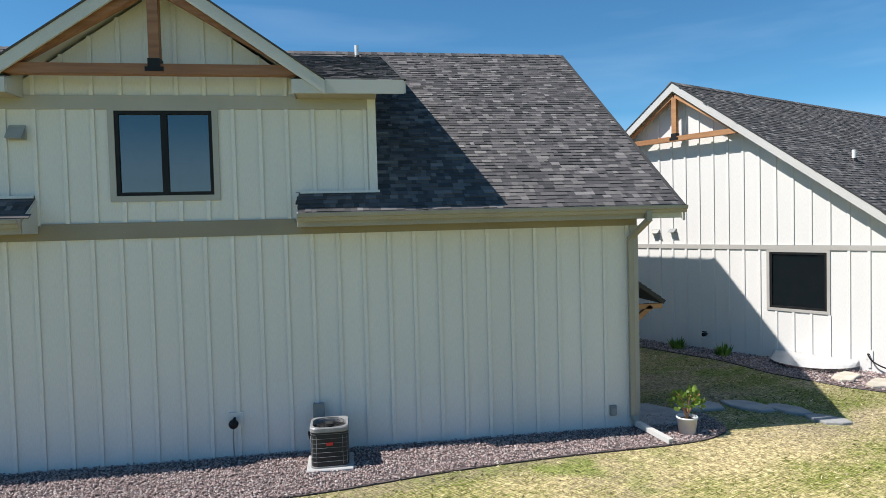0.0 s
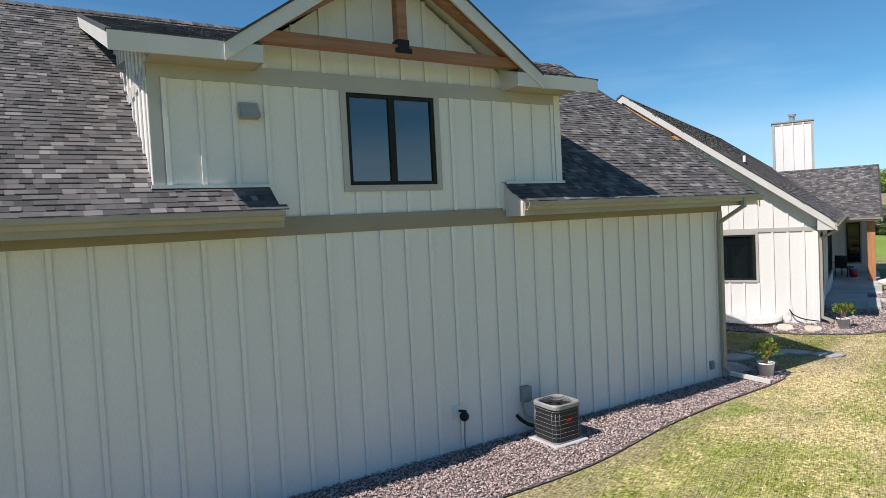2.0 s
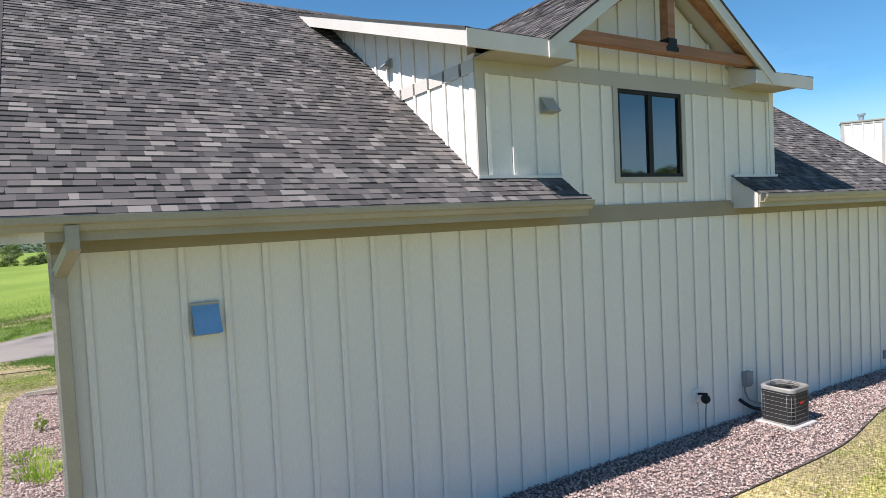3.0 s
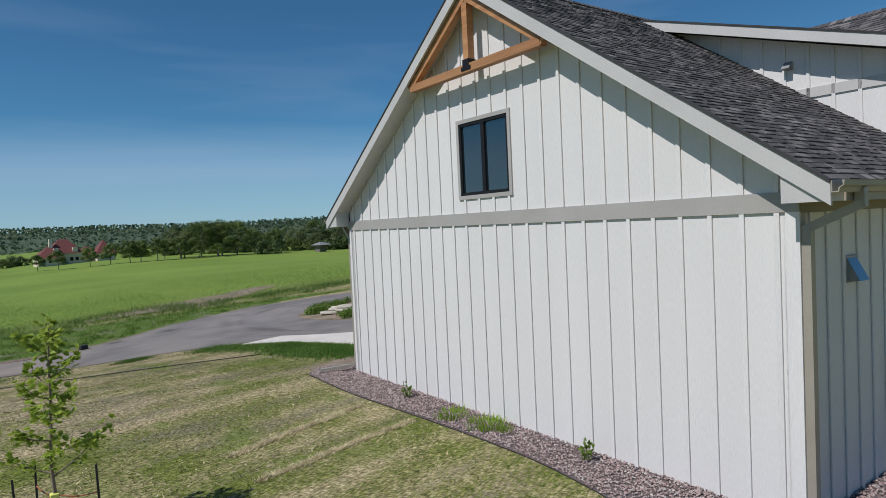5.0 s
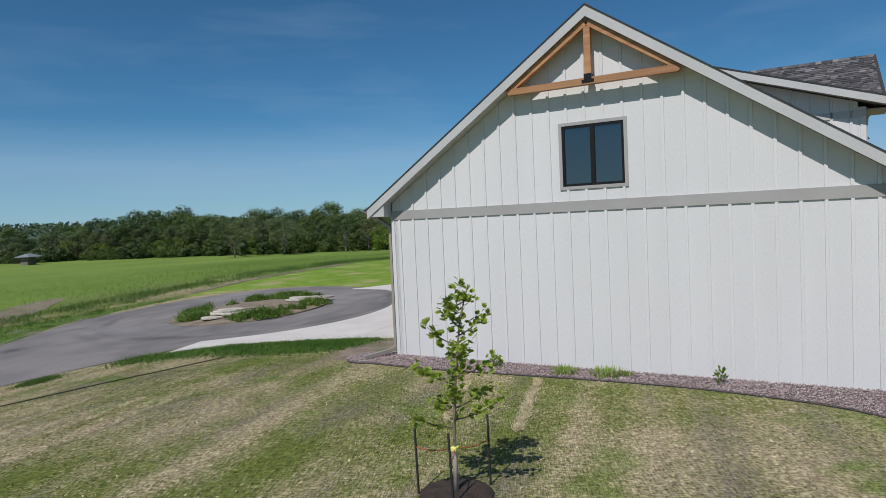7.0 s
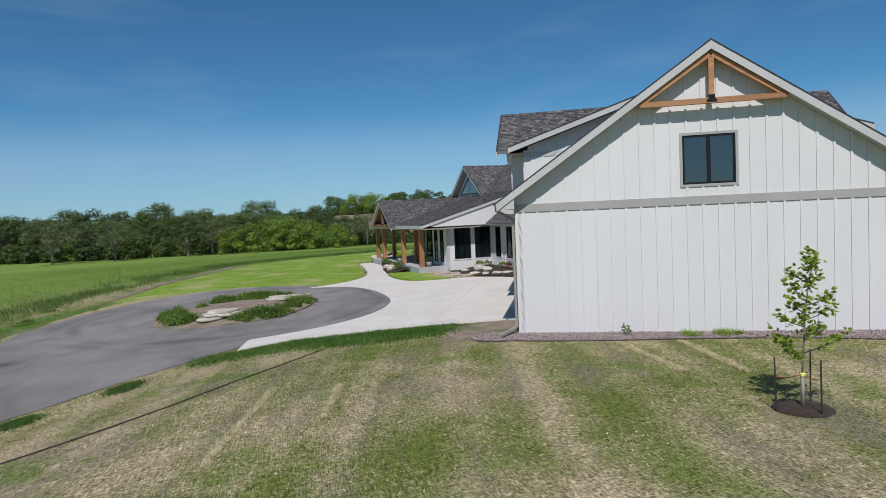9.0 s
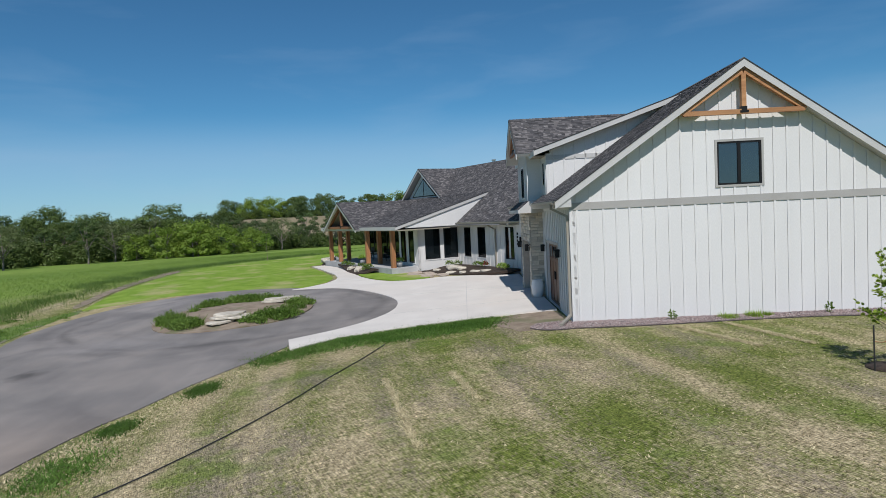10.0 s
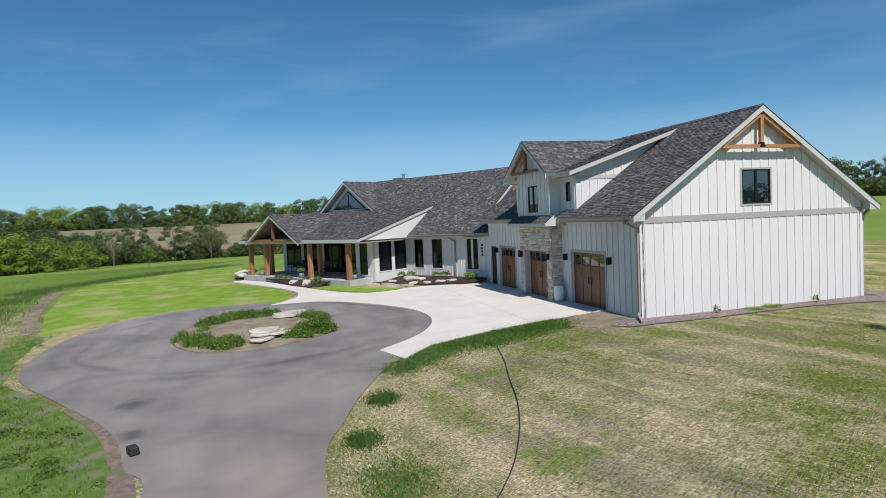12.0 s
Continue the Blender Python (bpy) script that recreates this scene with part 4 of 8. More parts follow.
# tall front gable with a three-cornered window
TC, TH, TZ, TV, TP = 14.8, 3.9, 7.2, 9.0, 0.69
for sgn in (-1, 1):
    slope(house, (TC + sgn * TH, TV, TZ - TP * TH), (0, -1, 0), (-sgn, 0, TP), TV - 5.4, TH * math.hypot(1, TP), m=MM, thick=0.14)
    rake_board(house, (TC + sgn * (TH + 0.02), TV + 0.012, TZ - TP * TH - 0.012), (TC, TV + 0.012, TZ - 0.004), 0.04, 0.2, MM)
ridge_cap(house, (TC, TV, TZ), (TC, 5.6, TZ), TP, MM)
mt = hm(TC, TV - 0.42, 180)
part("wall", panel([(-3.6, 4.3), (3.6, 4.3), (0.0, 6.92)], [], 0.14), SIDING, house, m=mt)
tw = part("window", prism([(-2.1, 4.98), (2.1, 4.98), (0, 6.45)], "y", -0.03, 0.0), BLACK, house, "three-cornered black framed gable window", mt)
for sgn in (-1, 1):
    part("pane", prism([(sgn * 0.05, 5.05), (sgn * 1.85, 5.05), (sgn * 0.05, 6.33)], "y", -0.04, -0.031), GLASS, tw, m=mt)
# rear porch gable
RC_, RH_, RZ_, RV_ = 14.6, 4.75, 5.1, -1.75
RP_ = (RZ_ - 2.76) / RH_
for sgn in (-1, 1):
    slope(house, (RC_ + sgn * RH_, RV_, RZ_ - RP_ * RH_), (0, 1, 0), (-sgn, 0, RP_), 2.9 - RV_, RH_ * math.hypot(1, RP_), lambda s, t: HZ + HP * (s + RV_ + HO) < 2.76 + t * RP_ / math.hypot(1, RP_) + 0.25, m=MS, thick=0.16, deck_poly=None)
    rake_board(house, (RC_ + sgn * (RH_ + 0.02), RV_ - 0.012, RZ_ - RP_ * RH_ - 0.012), (RC_, RV_ - 0.012, RZ_ - 0.004), 0.04, 0.2, MS)
ridge_cap(house, (RC_, RV_, RZ_), (RC_, 2.9, RZ_), RP_, MS)
part("porch_soffit", boxes((RL + 0.02, RC_ + RH_ - 0.1, RV_ + 0.1, -0.02, 2.62, 2.66), (RL + 0.02, 14.34, -0.02, 2.38, 2.62, 2.66)), SOFFIT, house, "beige porch ceiling", MS)
gutter(house, (RC_ - RH_ - 0.03, RV_, 2.75), (RC_ - RH_ - 0.03, -HO, 2.75), (-1, 0, 0), MS)
# closed wing beside the rear porch
mw_ = MS @ rz(14.2, 2.4, -90)
hw_w = part("wall", panel([(0, -0.1), (3.7, -0.1), (3.7, 2.66), (0, 2.66)], [(2.85, 3.4, 0.55, 2.45)], 0.14), SIDING, house, m=mw_)
battens(hw_w, mw_, 0, 3.7, 0.16, 2.62, [(2.78, 3.47, 0.48, 2.52)])
window(house, mw_, 2.85, 3.4, 0.55, 2.45, divs=1, trim=0.06)
part("wall", boxes((14.36, 19.0, -1.3, -1.16, -0.1, 2.66)), SIDING, house, m=MS)
part("wall", boxes((18.86, 19.0, -1.16, 0.0, -0.1, 2.66)), SIDING, house, m=MS)
# chimney
chim = part("chimney", boxes((16.5, 17.5, -0.66, 1.2, 2.0, 7.72)), SIDING, house, "white board-and-batten chimney", MM)
mc = hm(16.5, 1.2, -90)
for s in (0.45, 0.93, 1.41):
    part("batten", batten_mesh(3.4), None, chim, m=mc @ Matrix.Translation((s, 0, 4.3)))
each("corner_trim", [(-0.02, 0.1, -0.025, 0, 4.3, 7.72), (1.76, 1.88, -0.025, 0, 4.3, 7.72), (0.1, 1.76, -0.025, 0, 7.6, 7.72)], TRIM, chim, "greige chimney trim", mc)
part("chimney_cap", boxes((16.44, 17.56, -0.72, 1.26, 7.72, 7.79)), GUTTER, chim, "metal chimney cap", MM)
bm = bmesh.new()
bmesh.ops.create_cone(bm, cap_ends=True, segments=20, radius1=0.13, radius2=0.13, depth=0.35, matrix=Matrix.Translation((17.0, 0.27, 7.95)))
bmesh.ops.create_cone(bm, cap_ends=True, segments=20, radius1=0.2, radius2=0.2, depth=0.1, matrix=Matrix.Translation((17.0, 0.27, 8.14)))
STEEL = surface("galvanised_steel", (0.42, 0.43, 0.44), (0.55, 0.56, 0.57), scale=5, rough=0.35, metal=0.8, bump=0.03)
part("flue", bm, STEEL, chim, "galvanised flue", MM)
# porch posts, slabs and steps
POST = boxes((-0.14, 0.14, -0.14, 0.14, 0.0, 2.5), bev=0.012)
post_me = bpy.data.meshes.new("porch_post")
POST.to_mesh(post_me)
POST.free()
post_me.materials.append(POSTWOOD)
for u, v in ((6.75, 15.2), (11.05, 15.2), (16.7, 15.2), (18.9, 15.2), (11.3, 14.2), (17.6, 14.2)):
    part("porch_post", post_me, None, house, "stained cedar porch post", hm(u, v, 0) @ Matrix.Translation((0, 0, 0.16)))
for u, v in ((10.25, -1.4), (13.6, -1.4)):
    part("porch_post", post_me, None, house, "stained cedar porch post", MS @ rz(u, v, 0, 0.12))
part("porch_slab", boxes((9.0, 19.6, 10.7, 15.55, -0.6, 0.18), (6.3, 9.0, BV, 15.55, -0.6, 0.18)), CONCRETE_OLD, house, "pale concrete porch slab", MM)
part("porch_slab", boxes((8.3, RL - 0.17, -1.7, -0.02, -0.6, 0.12), (RL - 0.17, 14.18, -1.7, 2.38, -0.6, 0.12)), CONCRETE_OLD, house, "grey concrete patio slab", MS)
part("house_foundation", boxes((0.03, HL, 0.03, HD - 0.03, -0.75, -0.1)), CONCRETE_OLD, house, "grey concrete foundation", MM)


# ---- ground ----
def smooth(x, a, b):
    t = min(max((x - a) / (b - a), 0.0), 1.0)
    return t * t * (3 - 2 * t)


def ground_z(x, y):
    """Height of the ground: level round the house, falling towards the driveway and gently out to the fields."""
    d = max(0.0, y - 10.8)
    k = 0.068 - 0.052 * smooth(x, 0, 20)
    z = -0.12 - k * 11.5 * math.tanh(d / 11.5)
    z -= 0.38 * smooth(-x, -1, 6) * smooth(y, 16, 24)
    r = math.hypot(x - 10, y - 8)
    z -= 1.5 * smooth(r, 35, 110)
    z += 0.25 * math.sin(x * 0.021 + 1) * math.sin(y * 0.017) * smooth(r, 40, 120)
    z += 7.5 * smooth(x, 135, 250) * smooth(150 - abs(y - 30), 0, 60)
    z += 6.5 * smooth(x * 0.63 - y * 0.777, 60, 150) * smooth(-y, 40, 80)
    if r > 300:
        z -= (r - 300) * 0.004
    return z


def axis(lo, hi, fine_lo, fine_hi, step):
    a = list(np.arange(fine_lo, fine_hi + 1e-6, step))
    g, s = fine_hi, step
    while g < hi:
        s *= 1.22
        g += s
        a.append(g)
    g, s = fine_lo, step
    while g > lo:
        s *= 1.22
        g -= s
        a.insert(0, g)
    return a


xs, ys = axis(-3000, 3000, -32, 60, 0.75), axis(-3000, 3000, -26, 48, 0.75)
gv = [(x, y, ground_z(x, y)) for y in ys for x in xs]
nx = len(xs)
gf = [(j * nx + i, j * nx + i + 1, (j + 1) * nx + i + 1, (j + 1) * nx + i) for j in range(len(ys) - 1) for i in range(nx - 1)]
gm = bpy.data.meshes.new("ground")
gm.from_pydata(gv, [], gf)
gm.polygons.foreach_set("use_smooth", [True] * len(gf))
ground = new("ground", gm)
tagged(ground, "patchy mown lawn running into green meadow", "ground", kind="structure")


def lawn_material():
    """Lawn with straw-coloured dry patches and mowing stripes near the house, lusher meadow farther out."""
    m = bpy.data.materials.new("lawn_and_meadow")
    m.use_nodes = True
    n, l = m.node_tree.nodes, m.node_tree.links
    b = n["Principled BSDF"]
    b.inputs["Roughness"].default_value = 0.9
    b.inputs["Specular IOR Level"].default_value = 0.1
    tc = n.new("ShaderNodeTexCoord")

    def noise_of(scale, detail=5, stretch=None, rot=0.0):
        no = n.new("ShaderNodeTexNoise")
        no.inputs["Scale"].default_value, no.inputs["Detail"].default_value = scale, detail
        if stretch:
            mp = n.new("ShaderNodeMapping")
            mp.inputs["Scale"].default_value = stretch
            mp.inputs["Rotation"].default_value = (0, 0, rot)
            l.new(tc.outputs["Object"], mp.inputs["Vector"])
            l.new(mp.outputs["Vector"], no.inputs["Vector"])
        else:
            l.new(tc.outputs["Object"], no.inputs["Vector"])
        return no.outputs["Fac"]

    def ramp(fac, p0, p1, c0=(0, 0, 0), c1=(1, 1, 1)):
        r = n.new("ShaderNodeValToRGB")
        r.color_ramp.elements[0].position, r.color_ramp.elements[1].position = p0, p1
        r.color_ramp.elements[0].color, r.color_ramp.elements[1].color = (*c0, 1), (*c1, 1)
        l.new(fac, r.inputs["Fac"])
        return r.outputs["Color"]

    def mix(f, a, c):
        x = n.new("ShaderNodeMix")
        x.data_type = "RGBA"
        for key, v in (("Factor", f), ("A", a), ("B", c)):
            if isinstance(v, tuple):
                x.inputs[key].default_value = (*v, 1)
            elif isinstance(v, float):
                x.inputs[key].default_value = v
            else:
                l.new(v, x.inputs[key])
        return x.outputs["Result"]

    def streaks(length, width, turn, detail=4, rough=0.6):
        mp = n.new("ShaderNodeMapping")
        mp.vector_type = "TEXTURE"
        mp.inputs["Rotation"].default_value = (0, 0, turn)
        mp.inputs["Scale"].default_value = (length, width, 1)
        no = n.new("ShaderNodeTexNoise")
        no.inputs["Scale"].default_value, no.inputs["Detail"].default_value, no.inputs["Roughness"].default_value = 1.0, detail, rough
        l.new(tc.outputs["Object"], mp.inputs["Vector"])
        l.new(mp.outputs["Vector"], no.inputs["Vector"])
        return no.outputs["Fac"]

    def weigh(parts, more=None):
        total = more
        for fac, w in parts:
            mm = n.new("ShaderNodeMath")
            mm.operation = "MULTIPLY_ADD"
            l.new(fac, mm.inputs[0])
            mm.inputs[1].default_value = w
            mm.inputs[2].default_value = 0.0
            if total is not None:
                l.new(total, mm.inputs[2])
            total = mm.outputs["Value"]
        return total

    def weighted(colour):
        """The colour with crisp light and dark flecks of single blades and thatch."""
        x = n.new("ShaderNodeMix")
        x.data_type, x.blend_type = "RGBA", "MULTIPLY"
        x.inputs["Factor"].default_value = 1.0
        l.new(colour, x.inputs["A"])
        l.new(ramp(weigh(((noise_of(24, 3), 0.34), (strands, 0.66))), 0.40, 0.60, (0.34, 0.34, 0.33), (1.6, 1.6, 1.6)), x.inputs["B"])
        return x.outputs["Result"]

    green = ramp(noise_of(9, 8), 0.3, 0.7, (0.086, 0.112, 0.021), (0.188, 0.218, 0.050))
    straw = ramp(noise_of(14, 8), 0.3, 0.7, (0.225, 0.180, 0.102), (0.60, 0.50, 0.315))
    earth = ramp(noise_of(18, 6), 0.3, 0.7, (0.135, 0.112, 0.085), (0.30, 0.255, 0.195))
    patches = noise_of(0.2, 5)
    tufts = noise_of(1.1, 8)
    swaths = streaks(40.0, 1.15, radians(12), 3, 0.45)
    strands = weigh(((streaks(0.22, 0.016, radians(25), 2, 0.6), 0.5), (streaks(0.2, 0.018, radians(-60), 2, 0.6), 0.5)))
    flecks = streaks(0.10, 0.055, radians(20), 3, 0.6)
    rear = n.new("ShaderNodeMapRange")
    rear.inputs["From Min"].default_value, rear.inputs["From Max"].default_value = 3.0, -2.0
    rear.inputs["To Min"].default_value, rear.inputs["To Max"].default_value = 0.0, 0.004
    rpos = n.new("ShaderNodeSeparateXYZ")
    l.new(tc.outputs["Object"], rpos.inputs["Vector"])
    l.new(rpos.outputs["Y"], rear.inputs["Value"])
    f2 = ramp(weigh(((patches, 0.29), (swaths, 0.22), (tufts, 0.15), (flecks, 0.20), (strands, 0.14)), rear.outputs["Result"]), 0.455, 0.55)
    lawn = mix(f2, green, straw)
    bare = weigh(((noise_of(0.3, 5), 0.36), (streaks(14.0, 0.9, radians(12)), 0.36), (flecks, 0.28)))
    lawn = mix(ramp(bare, 0.505, 0.58, (0, 0, 0), (0.7, 0.7, 0.7)), lawn, earth)
    lush = weigh(((noise_of(0.45, 4), 0.6), (tufts, 0.4)))
    lawn = mix(ramp(lush, 0.54, 0.62, (0, 0, 0), (0.7, 0.7, 0.7)), lawn, ramp(noise_of(11, 6), 0.3, 0.7, (0.078, 0.130, 0.015), (0.165, 0.228, 0.036)))
    meadow = ramp(noise_of(0.06, 8), 0.3, 0.7, (0.145, 0.235, 0.040), (0.235, 0.325, 0.064))
    meadow = mix(ramp(noise_of(1.6, 6), 0.35, 0.8), meadow, (0.160, 0.222, 0.054))
    sep = n.new("ShaderNodeSeparateXYZ")
    l.new(tc.outputs["Object"], sep.inputs["Vector"])
    # distance from the house decides where lawn gives way to meadow
    dist = n.new("ShaderNodeVectorMath")
    dist.operation = "DISTANCE"
    dist.inputs[1].default_value = (8, 0, 0)
    l.new(tc.outputs["Object"], dist.inputs[0])
    mr_ = n.new("ShaderNodeMapRange")
    mr_.inputs["From Min"].default_value, mr_.inputs["From Max"].default_value = 36.0, 44.0
    l.new(dist.outputs["Value"], mr_.inputs["Value"])
    # mown hay field on the far rise
    hay = n.new("ShaderNodeMapRange")
    hay.inputs["From Min"].default_value, hay.inputs["From Max"].default_value = 128.0, 140.0
    l.new(sep.outputs["X"], hay.inputs["Value"])
    meadow = mix(hay.outputs["Result"], meadow, ramp(noise_of(0.06, 6), 0.3, 0.7, (0.20, 0.165, 0.10), (0.29, 0.245, 0.155)))
    lawn = mix(0.9, lawn, weighted(lawn))
    dry = n.new("ShaderNodeMapRange")
    dry.inputs["From Min"].default_value, dry.inputs["From Max"].default_value = 1.5, -3.0
    l.new(rpos.outputs["Y"], dry.inputs["Value"])
    pale = n.new("ShaderNodeMix")
    pale.data_type, pale.blend_type = "RGBA", "MULTIPLY"
    pale.inputs["B"].default_value = (1.24, 1.24, 1.02, 1)
    l.new(dry.outputs["Result"], pale.inputs["Factor"])
    l.new(lawn, pale.inputs["A"])
    lawn = pale.outputs["Result"]
    l.new(mix(mr_.outputs["Result"], lawn, meadow), b.inputs["Base Color"])
    bp = n.new("ShaderNodeBump")
    bp.inputs["Strength"].default_value, bp.inputs["Distance"].default_value = 0.8, 0.03
    l.new(noise_of(45, 4), bp.inputs["Height"])
    l.new(bp.outputs["Normal"], b.inputs["Normal"])
    return m


gm.materials.append(lawn_material())


def curve_ring(points, k=8):
    """A closed smooth outline through points (Catmull-Rom)."""
    out, c = [], len(points)
    for i in range(c):
        p0, p1, p2, p3 = (Vector(points[(i + j - 1) % c]) for j in range(4))
        for q in range(k):
            t = q / k
            out.append(tuple(0.5 * ((2 * p1) + (p2 - p0) * t + (2 * p0 - 5 * p1 + 4 * p2 - p3) * t * t + (3 * p1 - p0 - 3 * p2 + p3) * t ** 3)))
    return out


def drape(name, outline, lift, material, thick=0.12, cell=1.0, height=None, parent=None):
    """A sheet with thickness laid over the ground inside an outline."""
    bm = bmesh.new()
    vs = [bm.verts.new((x, y, 0)) for x, y in outline]
    edges = [bm.edges.new((vs[i], vs[(i + 1) % len(vs)])) for i in range(len(vs))]
    bmesh.ops.triangle_fill(bm, edges=edges, use_beauty=True)
    x0, x1 = min(p[0] for p in outline), max(p[0] for p in outline)
    y0, y1 = min(p[1] for p in outline), max(p[1] for p in outline)
    for a in np.arange(math.ceil(x0 / cell) * cell, x1, cell):
        bmesh.ops.bisect_plane(bm, geom=bm.verts[:] + bm.edges[:] + bm.faces[:], plane_co=(a, 0, 0), plane_no=(1, 0, 0))
    for a in np.arange(math.ceil(y0 / cell) * cell, y1, cell):
        bmesh.ops.bisect_plane(bm, geom=bm.verts[:] + bm.edges[:] + bm.faces[:], plane_co=(0, a, 0), plane_no=(0, 1, 0))
    bmesh.ops.recalc_face_normals(bm, faces=bm.faces[:])
    if bm.faces[:][0].normal.z < 0:
        bmesh.ops.reverse_faces(bm, faces=bm.faces[:])
    hz = height or ground_z
    for v in bm.verts:
        v.co.z = hz(v.co.x, v.co.y) + lift
    out = bmesh.ops.extrude_face_region(bm, geom=bm.faces[:])
    low = [v for v in out["geom"] if isinstance(v, bmesh.types.BMVert)]
    for v in low:
        v.co.z -= thick
    bmesh.ops.recalc_face_normals(bm, faces=bm.faces[:])
    return part(name, bm, material, parent)


def to_world(pts):
    return [tuple((MM @ Vector((u, v, 0)))[:2]) for u, v in pts]


def to_rear(pts):
    return [tuple((MS @ Vector((u, v, 0)))[:2]) for u, v in pts]


# asphalt driveway with its turning circle
asphalt_ring = curve_ring([(-60, 34.0), (-30, 28.3), (-9.0, 26.45), (-5.0, 27.1), (-2.6, 27.85), (0.6, 29.9), (4.5, 32.0), (9.2, 32.2), (13.4, 30.6), (15.9, 27.4), (15.75, 23.4), (13.6, 18.9), (9.6, 16.3), (6.0, 16.6), (2.2, 19.2), (-0.5, 20.3), (-4.2, 22.1), (-9.0, 23.1), (-30, 23.6), (-60, 28.6)], 6)
asphalt = drape("driveway_asphalt", asphalt_ring, 0.03, ASPHALT, thick=0.2, cell=1.5)
tagged(asphalt, "dark grey asphalt driveway with a turning circle", "driveway", kind="structure")

# concrete forecourt and walk
round_edge = [(1.70, 20.1)] + curve_ring([(1.70, 20.1), (2.28, 19.39), (3.01, 18.58), (4.16, 17.7), (5.73, 17.03), (7.48, 16.85), (9.47, 17.2), (11.92, 18.4), (13.95, 19.95), (14.9, 21.4), (15.0, 23.4)], 5)[5:46] + [(15.02, 22.5), (14.95, 23.4)]
forecourt = drape("forecourt_concrete", [(2.5, 10.72), (2.55, 12.4), (2.46, 13.9), (2.18, 16.15), (1.4, 18.3), (-0.02, 19.6)] + round_edge + [(15.45, 22.9), (16.08, 22.47), (16.9, 22.0), (17.91, 21.79), (19.0, 21.7), (20.19, 21.84), (22.58, 22.5), (27.08, 24.27), (30.96, 25.94), (31.76, 25.1), (28.95, 23.5), (25.3, 22.1), (21.64, 20.93), (19.7, 20.25), (17.9, 19.4), (16.9, 18.7), (16.22, 17.98), (16.1, 17.1), (16.3, 16.28), (16.9, 15.2), (16.89, 14.4), (16.7, 13.5), (16.37, 12.76), (16.3, 11.6), (15.9, 10.72)], 0.06, CONCRETE, thick=0.3, cell=1.5)
tagged(forecourt, "pale concrete forecourt and curving front walk", "pavement", kind="structure")
for a, b in (((5.9, 10.8), (5.2, 17.2)), ((10.3, 10.8), (10.3, 17.0)), ((2.5, 13.9), (16.9, 13.7)), ((18.4, 20.2), (18.3, 21.8)), ((23.2, 21.1), (22.6, 22.3)), ((28.0, 21.9), (27.0, 23.3))):
    n = 24
    pts = [(a[0] + (b[0] - a[0]) * i / n, a[1] + (b[1] - a[1]) * i / n) for i in range(n + 1)]
    bm = bmesh.new()
    for p, q in zip(pts, pts[1:]):
        beam(bm, (*p, ground_z(*p) + 0.0605), (*q, ground_z(*q) + 0.0605), 0.012, 0.006)
    part("control_joint", bm, CONCRETE_OLD, forecourt, "sawn joint in the concrete")

LAWN_NEW = surface("young_lawn", (0.155, 0.255, 0.028), (0.235, 0.330, 0.055), scale=1.1, rough=0.9, bump=0.6, fine=40, dist=0.02, spec=0.1, wear=(0.35, 0.35, 0.14), detail=9.0)
WEEDS = surface("weedy_verge", (0.085, 0.15, 0.028), (0.155, 0.215, 0.06), scale=2.6, rough=0.95, bump=0.9, fine=34, dist=0.04, spec=0.1, wear=(0.21, 0.20, 0.14), detail=9.0)
SOIL = surface("bare_soil", (0.20, 0.15, 0.105), (0.30, 0.24, 0.175), scale=2.0, rough=0.95, bump=0.8, fine=25, dist=0.03, wear=(0.13, 0.14, 0.06))
SOIL_RED = surface("red_brown_soil", (0.15, 0.105, 0.08), (0.25, 0.185, 0.145), scale=5.0, rough=0.95, bump=0.9, fine=30, dist=0.03, wear=(0.14, 0.15, 0.07))
MULCH = surface("bark_mulch", (0.030, 0.020, 0.014), (0.060, 0.040, 0.028), scale=9, rough=0.95, bump=1.0, fine=50, dist=0.03)
STRAW = surface("straw_verge", (0.30, 0.25, 0.13), (0.40, 0.33, 0.19), scale=3, rough=0.95, bump=0.7, fine=40, dist=0.02, spec=0.1, wear=(0.17, 0.19, 0.06))
new_lawn = drape("front_lawn", [(11.6, 33.3), (17.9, 34.9), (26, 36.4), (35.7, 37.3), (40.0, 36.0), (47.0, 32.0), (53.0, 27.0), (46, 25.0), (36.6, 24.6), (34.0, 25.6), (32.2, 26.4), (30.9, 26.15), (27.0, 24.5), (22.5, 22.75), (20.1, 22.1), (18.0, 22.05), (16.3, 22.7), (15.4, 23.7), (16.2, 25.6), (16.1, 27.7), (13.6, 30.9)], 0.018, LAWN_NEW, cell=2.0)
tagged(new_lawn, "bright green new lawn beside the front walk", "lawn", kind="structure")
walk_lawn = drape("walk_lawn", curve_ring([(21.5, 20.7), (22.3, 19.3), (20.8, 17.6), (17.3, 15.8), (16.55, 17.3), (18.1, 19.2)], 6), 0.06, LAWN_NEW, cell=1.5)
tagged(walk_lawn, "small green lawn between walk and stone path", "lawn", kind="structure")
verge = drape("driveway_verge", [(-6.6, 27.0), (-4.1, 27.5), (-2.3, 28.3), (0.6, 30.1), (3.5, 32.15), (6.4, 32.7), (9.5, 32.5), (12.0, 33.4), (7.5, 34.6), (3.3, 34.5), (-0.6, 34.4), (-5.4, 35.9), (-22.0, 40.0), (-40, 34), (-30, 28.6), (-14, 27.3)], 0.012, WEEDS, cell=2.0)
tagged(verge, "weedy green verge along the driveway", "verge", kind="structure")
